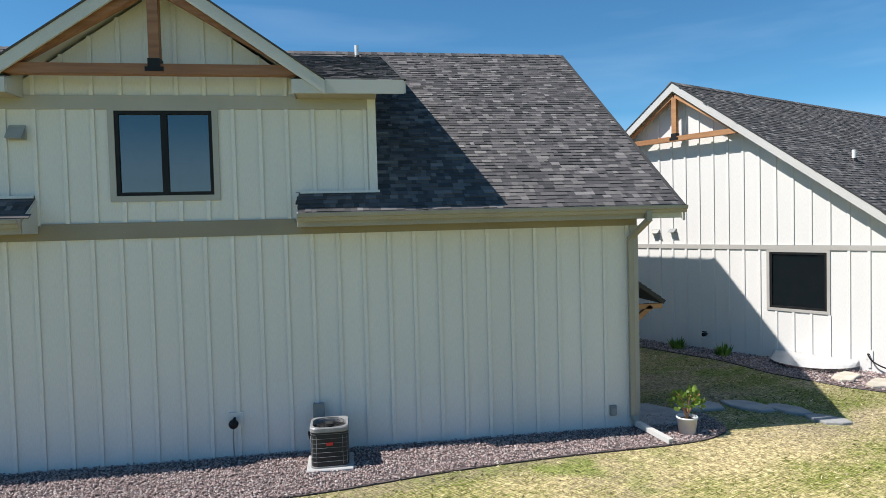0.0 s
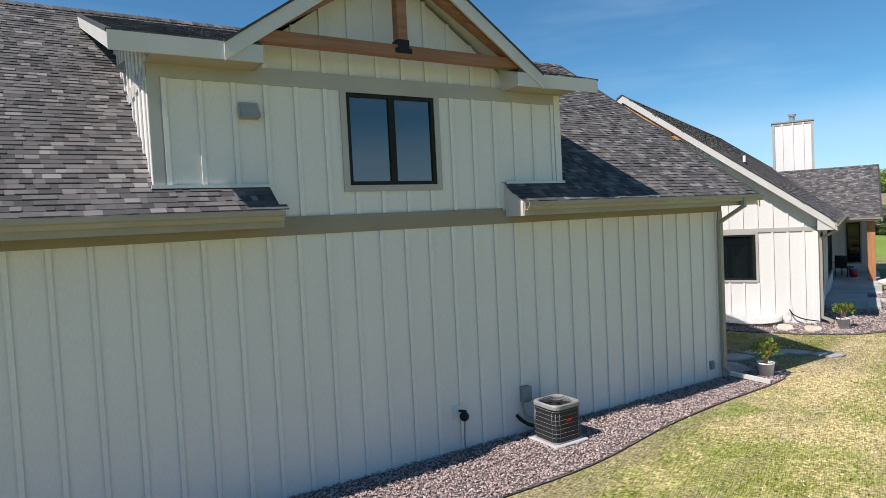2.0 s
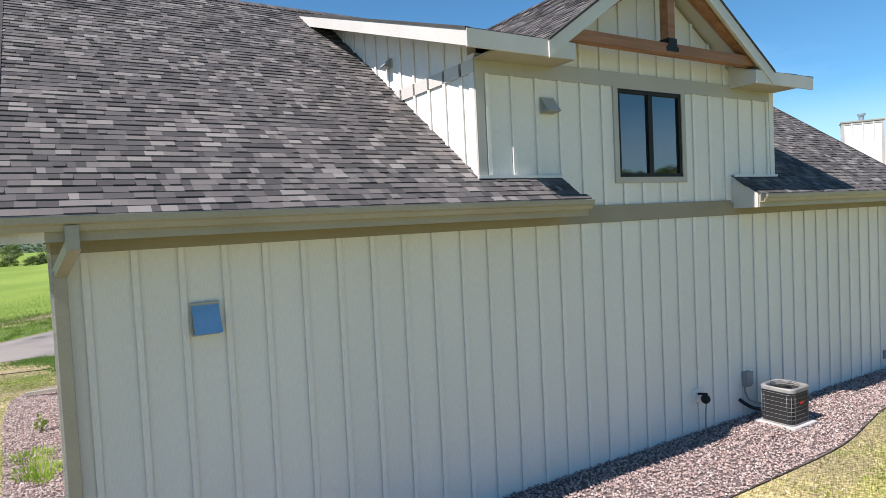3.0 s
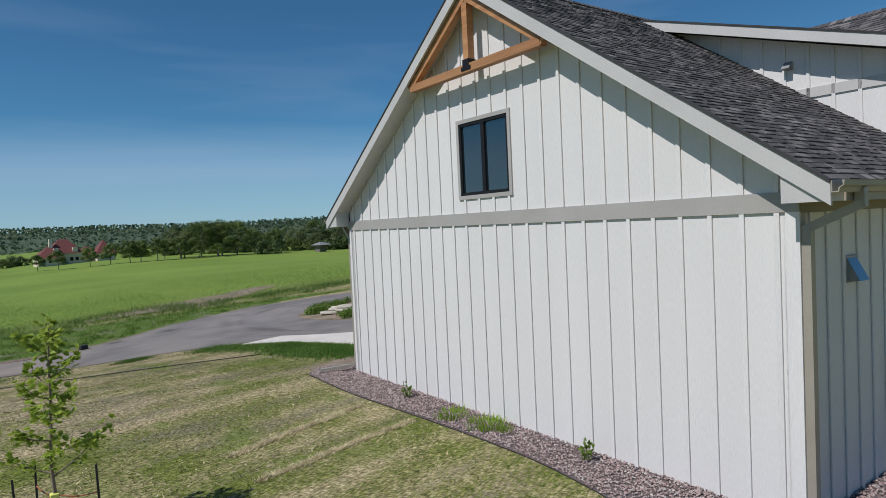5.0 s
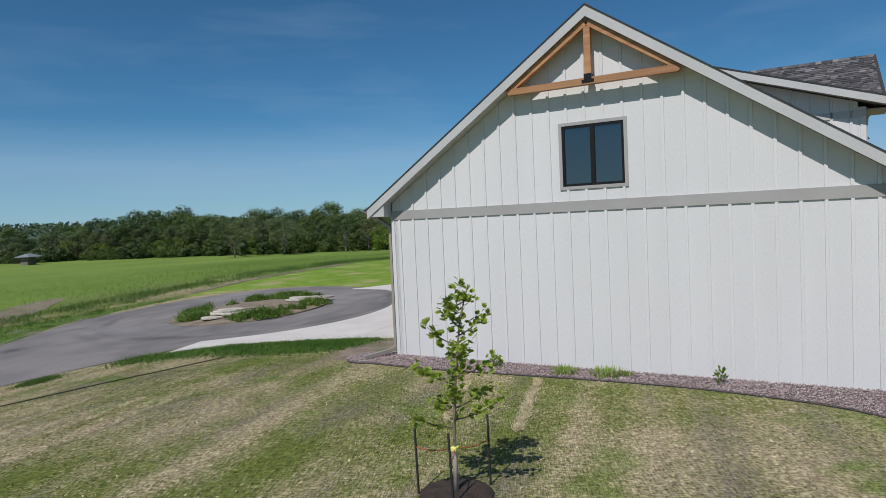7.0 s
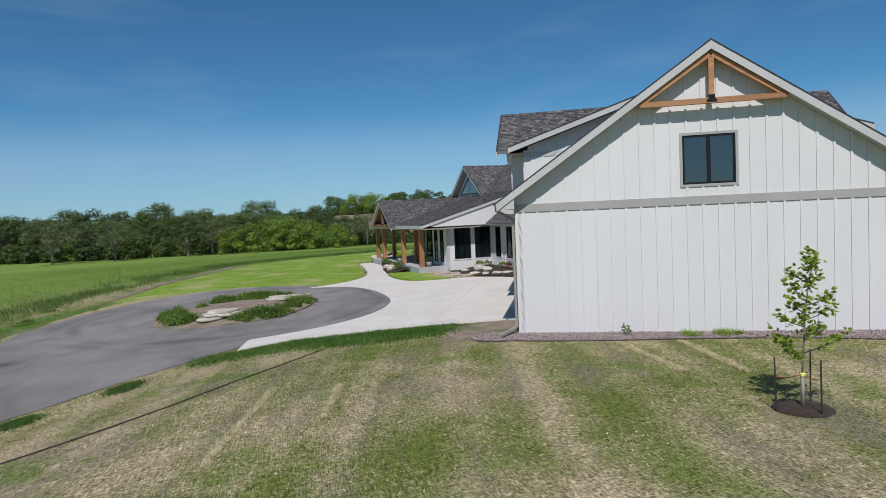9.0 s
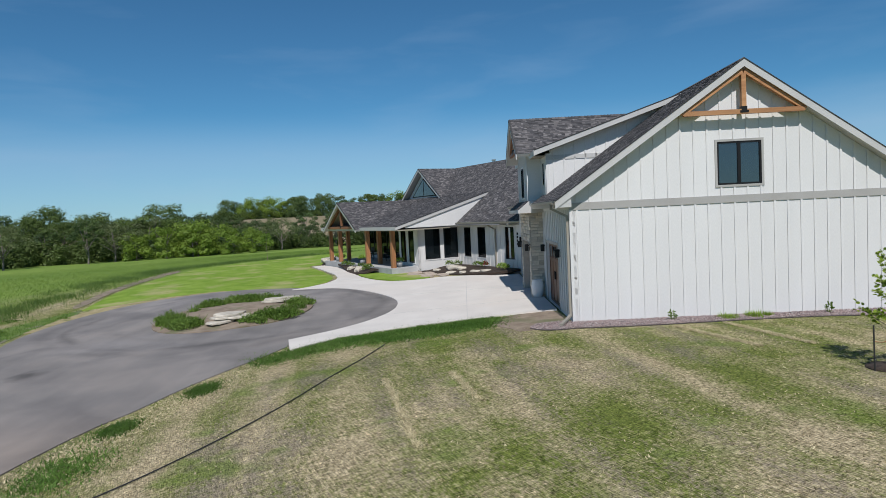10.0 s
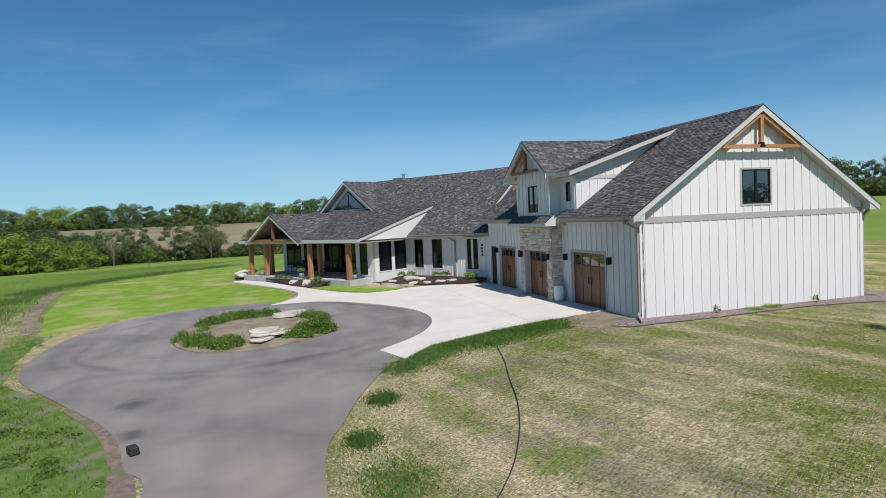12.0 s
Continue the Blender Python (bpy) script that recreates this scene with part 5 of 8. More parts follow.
for name, ring in (("soil_strip", [(13.1, 34.6), (18.5, 36.0), (24.5, 37.4), (30.2, 38.4), (35.5, 39.2), (33.0, 37.7), (26.0, 36.8), (18.0, 35.2), (13.0, 34.0)]), ("soil_strip", [(-3.5, 37.4), (0.5, 36.2), (3.0, 36.3), (5.6, 38.2), (8.2, 40.8), (10.2, 43.2), (8.0, 43.4), (4.6, 41.4), (0.6, 39.4)])):
    tagged(drape(name, curve_ring(ring, 4), 0.02, SOIL, cell=2.0), "bare brown soil along the field edge", "soil", kind="structure")
tagged(drape("straw_edge", [(6.5, 32.2), (9.5, 32.0), (12.0, 31.3), (14.2, 29.6), (15.9, 27.3), (16.2, 27.7), (15.6, 29.2), (14.4, 30.7), (12.3, 32.5), (9.5, 33.0), (6.5, 32.75)], 0.022, STRAW, cell=2.0), "dry straw-coloured edge of the driveway", "verge", kind="structure")
tagged(drape("soil_edge", curve_ring([(-0.4, 28.9), (-2.0, 28.0), (-3.9, 27.2), (-6.0, 26.7), (-9.0, 26.25), (-14, 26.3), (-14, 26.9), (-9.2, 26.85), (-5.9, 27.25), (-3.8, 27.7), (-2.1, 28.45), (-0.6, 29.35)], 4), 0.026, SOIL_RED, cell=1.0), "bare brown soil along the driveway edge", "soil", kind="structure")
tagged(drape("soil_apron", curve_ring([(0.1, 10.9), (2.4, 10.9), (2.4, 12.5), (1.2, 13.1), (0.1, 12.6), (-0.6, 12.2)], 5), 0.012, SOIL, cell=1.0), "worn bare soil beside the garage corner", "soil", kind="structure")


# ---- gravel beds ----
def pebble_material():
    m = surface("river_gravel", (0.25, 0.2, 0.2), (0.3, 0.25, 0.25), scale=20, rough=0.75, bump=0.2, fine=120, dist=0.004)
    n, l = m.node_tree.nodes, m.node_tree.links
    geo, ramp = n.new("ShaderNodeNewGeometry"), n.new("ShaderNodeValToRGB")
    ramp.color_ramp.interpolation = "LINEAR"
    stops = ((0.0, (0.13, 0.095, 0.092)), (0.25, (0.26, 0.19, 0.18)), (0.5, (0.36, 0.265, 0.245)), (0.72, (0.44, 0.34, 0.31)), (0.88, (0.35, 0.325, 0.315)), (1.0, (0.56, 0.50, 0.455)))
    while len(ramp.color_ramp.elements) < len(stops):
        ramp.color_ramp.elements.new(0.5)
    for e, (p, c) in zip(ramp.color_ramp.elements, stops):
        e.position, e.color = p, (*c, 1)
    l.new(geo.outputs["Random Per Island"], ramp.inputs["Fac"])
    hs = next(x for x in n if x.bl_idname == "ShaderNodeHueSaturation")
    l.new(ramp.outputs["Color"], hs.inputs["Color"])
    return m


PEBBLE = pebble_material()
GRAVELBED = surface("gravel_bed", (0.10, 0.08, 0.08), (0.17, 0.13, 0.13), scale=25, rough=0.9, bump=0.8, fine=60, dist=0.02)
EDGING = surface("black_edging", (0.02, 0.02, 0.02), (0.035, 0.035, 0.033), scale=4, rough=0.6, bump=0.1)


def inside(p, ring):
    c = False
    for (x0, y0), (x1, y1) in zip(ring, ring[1:] + ring[:1]):
        if (y0 > p[1]) != (y1 > p[1]) and p[0] < (x1 - x0) * (p[1] - y0) / (y1 - y0) + x0:
            c = not c
    return c


def scatter(ring, count, rng):
    x0, x1 = min(p[0] for p in ring), max(p[0] for p in ring)
    y0, y1 = min(p[1] for p in ring), max(p[1] for p in ring)
    out, tries = [], 0
    while len(out) < count and tries < count * 12:
        tries += 1
        p = (rng.uniform(x0, x1), rng.uniform(y0, y1))
        if inside(p, ring):
            out.append(p)
    return out


OCT_F = ((0, 2, 4), (2, 1, 4), (1, 3, 4), (3, 0, 4), (2, 0, 5), (1, 2, 5), (3, 1, 5), (0, 3, 5))


def pebbles(name, ring, count, size, label, seed, lift=0.03, mat=None):
    rng = random.Random(seed)
    vs, fs = [], []
    for x, y in scatter(ring, count, rng):
        s = size * rng.uniform(0.55, 1.35)
        a = rng.uniform(0, 6.28)
        ax, ay = Vector((math.cos(a), math.sin(a), rng.uniform(-0.3, 0.3))), Vector((-math.sin(a), math.cos(a), rng.uniform(-0.3, 0.3)))
        up = Vector((rng.uniform(-0.3, 0.3), rng.uniform(-0.3, 0.3), 1))
        c = Vector((x, y, ground_z(x, y) + lift + rng.uniform(-0.2, 0.45) * size))
        k = len(vs)
        vs += [c + ax * s * rng.uniform(0.4, 0.75), c - ax * s * rng.uniform(0.4, 0.75), c + ay * s * rng.uniform(0.35, 0.55), c - ay * s * rng.uniform(0.35, 0.55), c + up * s * 0.38, c - up * s * 0.38]
        fs += [tuple(k + i for i in f) for f in OCT_F]
    me = bpy.data.meshes.new(name)
    me.from_pydata(vs, [], fs)
    me.materials.append(mat or PEBBLE)
    return tagged(new(name, me), label, "gravel", kind="stuff")


def edging(ring_part, label="black plastic garden edging strip along the gravel"):
    bm = bmesh.new()
    for p, q in zip(ring_part, ring_part[1:]):
        zp, zq = ground_z(*p), ground_z(*q)
        beam(bm, (*p, zp - 0.012), (*q, zq - 0.012), 0.01, 0.06)
    return tagged(part("garden_edging", bm, EDGING, None), label, "edging")


bed_edge = [(16.9, 0.4), (16.85, -0.35), (16.5, -0.72), (15.7, -0.95), (13.75, -1.06), (12.0, -1.26), (11.0, -1.46), (10.2, -1.62), (9.4, -1.7), (8.0, -1.72), (5.0, -1.72), (2.0, -1.75), (-0.2, -1.7), (-1.5, -1.1), (-1.97, -0.2), (-1.42, 0.7), (-1.1, 1.7), (-0.85, 3.5), (-0.9, 5.8), (-1.08, 8.7), (-1.05, 10.6), (-0.9, 11.5), (-0.3, 12.0), (0.3, 11.7)]
fine_edge = []
for i in range(len(bed_edge) - 1):
    p0, p1, p2, p3 = (Vector(bed_edge[min(max(i + j - 1, 0), len(bed_edge) - 1)]) for j in range(4))
    for q in range(4):
        t = q / 4
        fine_edge.append(tuple(0.5 * ((2 * p1) + (p2 - p0) * t + (2 * p0 - 5 * p1 + 4 * p2 - p3) * t * t + (3 * p1 - p0 - 3 * p2 + p3) * t ** 3)))
fine_edge.append(bed_edge[-1])
bed_ring = fine_edge + [(0.3, 10.9), (0.02, 10.6), (0.02, 0.02), (15.5, 0.02), (15.5, 0.5)]
tagged(drape("gravel_bed", bed_ring, 0.02, GRAVELBED, cell=1.5), "mauve gravel bed along the garage walls", "gravel bed", kind="structure")
pebbles("gravel", bed_ring, 38000, 0.034, "loose mauve and grey river gravel beside the garage", 3, 0.035)
edging(fine_edge)
bed2 = to_world([(-0.02, 9.4), (-1.0, 9.2), (-0.95, 6.0), (-1.1, 3.6), (-1.6, 2.2), (-1.75, 0.6), (-1.5, -0.8), (-0.7, -1.75)]) + to_rear([(0.8, -1.75), (2.4, -1.75), (4.2, -1.95), (6.2, -2.2), (8.2, -2.4), (8.28, -0.02), (0.0, -0.02)])
tagged(drape("gravel_bed", bed2, 0.02, GRAVELBED, cell=1.5), "mauve gravel bed along the farmhouse", "gravel bed", kind="structure")
pebbles("gravel", bed2, 9000, 0.05, "loose mauve and grey gravel beside the farmhouse", 4, 0.035)
edging([bed2[i] for i in range(1, 13)])
def mound(x, y):
    """Ground with the bark heaped up towards the house front."""
    q = MM.inverted() @ Vector((x, y, 0))
    if q.x < 7.0:
        return ground_z(x, y) + 0.26 * smooth(q.y, 13.8, 11.2)
    return ground_z(x, y) + 0.26 * smooth(q.y, 17.0, 15.9)


mulch_b = to_world([(-0.4, 10.82), (6.0, 10.82), (6.0, 13.6), (4.9, 13.75), (3.0, 13.4), (1.0, 12.9), (-0.5, 12.4), (-1.4, 11.6), (-1.2, 10.9)])
tagged(drape("mulch_bed", mulch_b, 0.05, MULCH, cell=0.75, height=mound), "dark bark mulch bed under the front windows", "mulch bed", kind="structure")
mulch_a = to_world([(8.3, 15.62), (16.3, 15.62), (15.0, 15.9), (13.25, 16.25), (11.0, 16.75), (9.3, 17.0), (8.4, 16.6)])
tagged(drape("mulch_bed", mulch_a, 0.07, MULCH, cell=0.75, height=mound), "dark bark mulch bed before the porch", "mulch bed", kind="structure")
mulch_c = to_world([(20.2, 15.4), (22.8, 14.6), (24.6, 12.6), (23.4, 11.6), (21.6, 11.7), (20.0, 12.6)])
tagged(drape("mulch_bed", curve_ring(mulch_c, 4), 0.04, MULCH, cell=1.5), "dark mulch bed with boulders at the porch end", "mulch bed", kind="structure")

# planted island of the turning circle
isl = curve_ring([(7.1, 27.4), (9.4, 27.2), (11.4, 26.4), (12.3, 24.6), (11.3, 22.1), (9.2, 20.95), (7.1, 21.0), (5.4, 22.0), (4.5, 24.3), (5.0, 26.2)], 6)
ISLZ = lambda x, y: ground_z(x, y) + 0.22 * (1 - smooth(math.hypot(x - 8.4, y - 24.1), 0.5, 4.0))
tagged(drape("planted_island", isl, 0.06, SOIL, cell=0.75, height=ISLZ), "low earth island in the turning circle", "island", kind="structure")


# ---- stones ----
def rock(name, x, y, sx, sy, sz, mat, label, seed, turn=0.0, z=None, group=""):
    """An uneven boulder or slab."""
    rng = random.Random(seed)
    bm = bmesh.new()
    bmesh.ops.create_icosphere(bm, subdivisions=3, radius=1.0)
    off = Vector((rng.uniform(0, 50), rng.uniform(0, 50), rng.uniform(0, 50)))
    for v in bm.verts:
        d = v.co.copy()
        f = 1 + 0.28 * noise.noise(d * 1.3 + off) + 0.08 * noise.noise(d * 4 + off)
        v.co = Vector((math.copysign(abs(d.x) ** 0.7, d.x) * sx * f, math.copysign(abs(d.y) ** 0.7, d.y) * sy * f, math.copysign(abs(d.z) ** 0.6, d.z) * sz * f))
    me = bpy.data.meshes.new(name)
    bm.to_mesh(me)
    bm.free()
    me.materials.append(mat)
    ob = new(name, me)
    ob.matrix_basis = pose(x, y, (ground_z(x, y) if z is None else z) + sz * 0.35, 0, 0, turn)
    return tagged(ob, label, "stone", group)


LIME = surface("pale_limestone", (0.44, 0.39, 0.31), (0.60, 0.55, 0.46), scale=3, rough=0.85, bump=0.6, fine=18, spread=0.15, dist=0.03)
SLAB = surface("flagstone_grey", (0.26, 0.26, 0.26), (0.36, 0.355, 0.34), scale=3, rough=0.85, bump=0.4, fine=25, spread=0.12, dist=0.01)


PATHSTONE = surface("flagstone_tan", (0.36, 0.29, 0.23), (0.47, 0.39, 0.32), scale=3, rough=0.85, bump=0.4, fine=25, spread=0.15, dist=0.01)


def flat_stone(name, pts, z, thick, mat, label, cat="stone", group=""):
    """An irregular flat stone from its outline."""
    cx, cy = sum(p[0] for p in pts) / len(pts), sum(p[1] for p in pts) / len(pts)
    bm = prism([(x - cx, y - cy) for x, y in pts], "z", -thick, 0)
    bmesh.ops.bevel(bm, geom=[e for e in bm.edges if all(v.co.z > -0.001 for v in e.verts)], offset=min(0.015, thick * 0.4), segments=1, affect="EDGES")
    ob = part(name, bm, mat, None, m=pose(cx, cy, z))
    return tagged(ob, label, cat, group)


def blob(cx, cy, rx, ry, seed, k=9, turn=0.0):
    rng = random.Random(seed)
    out = []
    for i in range(k):
        a = 6.283 * i / k + rng.uniform(-0.2, 0.2)
        r = rng.uniform(0.8, 1.1)
        x, y = rx * r * math.cos(a), ry * r * math.sin(a)
        out.append((cx + x * math.cos(turn) - y * math.sin(turn), cy + x * math.sin(turn) + y * math.cos(turn)))
    return out


# stone piles on the island: stacked flat limestone slabs
rng = random.Random(21)
for cx, cy, n in ((6.05, 23.75, 12), (10.35, 22.6, 8)):
    for i in range(n):
        lay = i // 5
        x, y = cx + rng.uniform(-0.75, 0.75) * (1 - 0.2 * lay), cy + rng.uniform(-0.55, 0.55) * (1 - 0.2 * lay)
        flat_stone("limestone_slab", blob(x, y, rng.uniform(0.4, 0.7), rng.uniform(0.25, 0.42), rng.random(), 7, 2.1 + rng.uniform(-0.4, 0.4)), ISLZ(x, y) + 0.17 + 0.075 * lay + rng.uniform(0, 0.02), 0.075, LIME, "pale weathered limestone slab in a stacked pile on the island", group="stone piles on the island")
# boulders in the front beds
for i, (u, v, sx, sy, sz) in enumerate(((5.2, 12.9, 0.32, 0.2, 0.12), (4.1, 12.2, 0.5, 0.3, 0.2), (3.2, 12.2, 0.3, 0.22, 0.14), (3.0, 13.1, 0.35, 0.25, 0.1), (2.1, 12.8, 0.35, 0.22, 0.1), (1.3, 12.4, 0.35, 0.22, 0.1), (0.6, 12.1, 0.35, 0.22, 0.1), (11.6, 16.3, 0.32, 0.22, 0.16), (10.0, 16.3, 0.5, 0.3, 0.22), (21.3, 14.9, 0.7, 0.35, 0.22), (22.3, 14.3, 0.6, 0.3, 0.2), (23.4, 13.4, 0.6, 0.35, 0.22), (8.7, -3.0, 0.6, 0.3, 0.15), (9.5, -3.4, 0.6, 0.35, 0.15))):
    p = MM @ Vector((u, v, 0))
    rock("boulder", p.x, p.y, sx, sy, sz, LIME, "pale limestone boulder set in the mulch bed" if v > 0 else "pale limestone boulder at the patio corner", 60 + i, 30 + i * 40, z=mound(p.x, p.y), group="garden boulders")
# stone path from forecourt to porch
for i in range(16):
    t = i / 15
    u, v = 2.6 + 4.6 * t, 14.1 + 0.25 * math.sin(i * 2.1) + (0.45 if i % 2 else -0.3)
    p = MM @ Vector((u, v, 0))
    flat_stone("path_stone", blob(p.x, p.y, 0.46, 0.36, i + 7, 7, i), ground_z(p.x, p.y) + 0.075, 0.06, PATHSTONE, "tan flagstone in the path to the porch", "paving stone", "stone path to the porch")
# stepping stones and slab between garage and farmhouse
for i, ring in enumerate(([(15.5, 0.75), (15.5, -0.05), (16.3, -0.1), (16.65, 0.5), (16.2, 1.2), (15.7, 1.2)], blob(17.1, 0.85, 0.5, 0.34, 4, 8), blob(17.94, 0.66, 0.5, 0.28, 5, 8, -1.0), blob(18.54, 0.26, 0.4, 0.25, 6, 8, -1.1), blob(18.78, -0.42, 0.42, 0.24, 7, 8, -0.8))):
    x, y = ring[0]
    flat_stone("stepping_stone", ring, ground_z(x, y) + 0.05, 0.06, SLAB, "grey flagstone stepping stone set in the lawn", "paving stone", "stepping stones by the garage")
for i, (u, v) in enumerate(((-1.0, 0.9), (-1.1, 0.2), (5.2, -2.3))):
    p = MM @ Vector((u, v, 0))
    flat_stone("stepping_stone", blob(p.x, p.y, 0.5, 0.25, 30 + i, 8, 0.6), ground_z(p.x, p.y) + 0.09, 0.06, LIME, "pale flat stone lying on the gravel", "paving stone", "flat stones on the gravel")
# concrete steps behind the farmhouse
for (u0, u1, v0, v1, z1) in ((3.2, 5.3, -1.2, -0.03, 0.2), (3.2, 5.3, -1.58, -1.205, 0.04), (7.3, 8.28, -1.7, -0.03, -0.02)):
    part("concrete_step", boxes((u0, u1, v0, v1, -0.4, z1), bev=0.02), CONCRETE_OLD, house, "grey concrete step", MS)



# ---- garage doors and entry ----
def garage_door(m, x0, x1, z1, depth):
    """A carriage-style wooden door: boards, rails, top lights and black pulls."""
    d = part("garage_door", boxes((x0, x1, depth, depth + 0.05, -0.1, z1)), DOORWOOD, garage, "walnut-stained carriage garage door", m)
    w = x1 - x0
    n = 4
    for i in range(n):
        a, b = x0 + w * i / n + 0.02, x0 + w * (i + 1) / n - 0.02
        part("door_board", boxes((a + 0.04, b - 0.04, depth - 0.012, depth, 0.02, 1.5)), DOORWOOD, d, m=m)
    rails = [(x0, x1, depth - 0.03, depth, -0.08, 0.0), (x0, x1, depth - 0.03, depth, 1.5, 1.62), (x0, x1, depth - 0.03, depth, z1 - 0.1, z1)]
    for i in range(n + 1):
        x = x0 + w * i / n
        rails.append((max(x - 0.05, x0), min(x + 0.05, x1), depth - 0.028, depth, 0.0, z1 - 0.1))
    each("door_rail", rails, DOORWOOD, d, "", m)
    for i in range(n):
        a, b = x0 + w * i / n + 0.06, x0 + w * (i + 1) / n - 0.06
        part("pane", boxes((a, b, depth - 0.012, depth - 0.004, 1.66, z1 - 0.13)), GLASS, d, m=m)
    for sx in (-0.1, 0.1):
        part("pull_handle", boxes(((x0 + x1) / 2 + sx - 0.015, (x0 + x1) / 2 + sx + 0.015, depth - 0.07, depth - 0.03, 0.85, 1.15), bev=0.006), BLACK, d, "black iron pull", m)
    each("door_trim", [(x0 - 0.1, x0, -0.03, 0, -0.08, z1 + 0.1), (x1, x1 + 0.1, -0.03, 0, -0.08, z1 + 0.1), (x0, x1, -0.03, 0, z1, z1 + 0.1)], TRIM, d, "greige door trim", m)
    return d


garage_door(mf, d1[0], d1[1], d1[3], 0.12)
garage_door(mf, d3[0], d3[1], d3[3], 0.12)
garage_door(mb, d2[0], d2[1], d2[3], 0.3)
ent = part("entry_door", boxes((dE[0], dE[1], 0.06, 0.11, -0.06, dE[3]), (dE[0] + 0.1, dE[1] - 0.1, 0.045, 0.06, 0.1, 0.9), (dE[0] + 0.1, dE[1] - 0.1, 0.045, 0.06, 1.1, dE[3] - 0.12)), BLACK, garage, "black side entry door", mf)
part("door_handle", boxes((dE[0] + 0.06, dE[0] + 0.1, 0.0, 0.06, 0.95, 1.1)), STEEL, ent, "steel door handle", mf)
part("door_trim", boxes((dE[0] - 0.07, dE[0], -0.03, 0, -0.08, dE[3] + 0.07), (dE[1], dE[1] + 0.07, -0.03, 0, -0.08, dE[3] + 0.07), (dE[0], dE[1], -0.03, 0, dE[3], dE[3] + 0.07)), SIDING, ent, "white door trim", mf)

# stone veneer of the bay: courses of split limestone
stone_mesh = {}


def veneer(parent, m, s0, s1, z0, z1, hole, seed):
    rng = random.Random(seed)
    z = z0
    while z < z1 - 0.05:
        h = min(rng.choice((0.09, 0.13, 0.13, 0.19)), z1 - z)
        s = s0
        while s < s1 - 0.02:
            w = min(rng.uniform(0.16, 0.46), s1 - s)
            if s1 - s - w < 0.1:
                w = s1 - s
            if not (hole and s + w > hole[0] and s < hole[1] and z < hole[3]):
                spans = [(s, s + w)]
            elif hole and z < hole[3]:
                spans = [q for q in ((s, min(s + w, hole[0])), (max(s, hole[1]), s + w)) if q[1] - q[0] > 0.04]
            for a, b in spans:
                key = (round(b - a, 1), round(h, 2), rng.randrange(2))
                if key not in stone_mesh:
                    ww, hh, dd = b - a - 0.012, h - 0.012, rng.uniform(0.03, 0.055)
                    bm = boxes((0, ww, -dd, 0, 0, hh), bev=0.009)
                    for v in bm.verts:
                        if v.co.y < -0.01:
                            v.co.y += rng.uniform(-0.014, 0.014)
                    me = bpy.data.meshes.new("stone")
                    bm.normal_update()
                    bm.to_mesh(me)
                    bm.free()
                    me.materials.append(STONE)
                    stone_mesh[key] = me
                STONES.append((stone_mesh[key], parent, m @ Matrix.Translation((a + 0.006, 0, z + 0.006)), (b - a - 0.012) / max(v.co.x for v in stone_mesh[key].vertices)))
            s += w
        z += h


STONES = []
veneer(bay, mb, 0.0, BX1 - BX0, -0.1, 3.36, d2, 5)
veneer(bay, rz(BX0, BY, -90), 0.0, BY - W, -0.1, 3.36, None, 6)


# ---- wall lamps, vents, boxes ----
def wall_lamp(m):
    t = top_thing(thing("wall_lamp", "black outdoor lantern on the garage front wall", "lamp", m, "wall lanterns"))
    part("back_plate", boxes((-0.06, 0.06, -0.02, 0, -0.14, 0.14), bev=0.005), BLACK, t, m=m)
    part("arm", boxes((-0.015, 0.015, -0.12, -0.02, 0.06, 0.09)), BLACK, t, m=m)
    part("shade", boxes((-0.07, 0.07, -0.19, -0.05, 0.1, 0.13), (-0.07, -0.055, -0.19, -0.05, -0.12, 0.1), (0.055, 0.07, -0.19, -0.05, -0.12, 0.1), (-0.055, 0.055, -0.19, -0.05, -0.15, -0.12)), BLACK, t, m=m)
    part("lantern_glass", boxes((-0.05, 0.05, -0.17, -0.07, -0.12, 0.1)), GLASS, t, m=m)
    return t


for x in (2.0, 5.6, 10.6, 14.0):
    wall_lamp(mf @ Matrix.Translation((L - x, 0, 1.95)))
for x in (6.36, 9.36):
    wall_lamp(mb @ Matrix.Translation((BX1 - x, -0.05, 1.95)))

BOXGREY = surface("grey_box", (0.20, 0.21, 0.215), (0.25, 0.26, 0.265), scale=4, rough=0.5, bump=0.05)
VENTGREY = surface("painted_vent", (0.33, 0.33, 0.31), (0.38, 0.375, 0.35), scale=4, rough=0.5, bump=0.05)
BLUEFILM = surface("blue_film", (0.13, 0.30, 0.55), (0.17, 0.36, 0.62), scale=3, rough=0.3, bump=0.05)


def vent_hood(m, w, h, mat_face, label, hood=True):
    t = top_thing(thing("wall_vent", label, "vent", m))
    part("vent_flange", boxes((-w / 2, w / 2, -0.025, 0, -h / 2, h / 2), bev=0.006), VENTGREY, t, m=m)
    if hood:
        part("vent_hood", prism([(-0.026, h * 0.38), (-0.16, -h * 0.40), (-0.026, -h * 0.46)], "x", -w * 0.47, w * 0.47), BOXGREY, t, m=m)
        part("hood_face", prism([(-0.03, h * 0.40), (-0.168, -h * 0.41), (-0.163, -h * 0.41), (-0.026, h * 0.39)], "x", -w * 0.475, w * 0.475), mat_face, t, m=m)
    return t


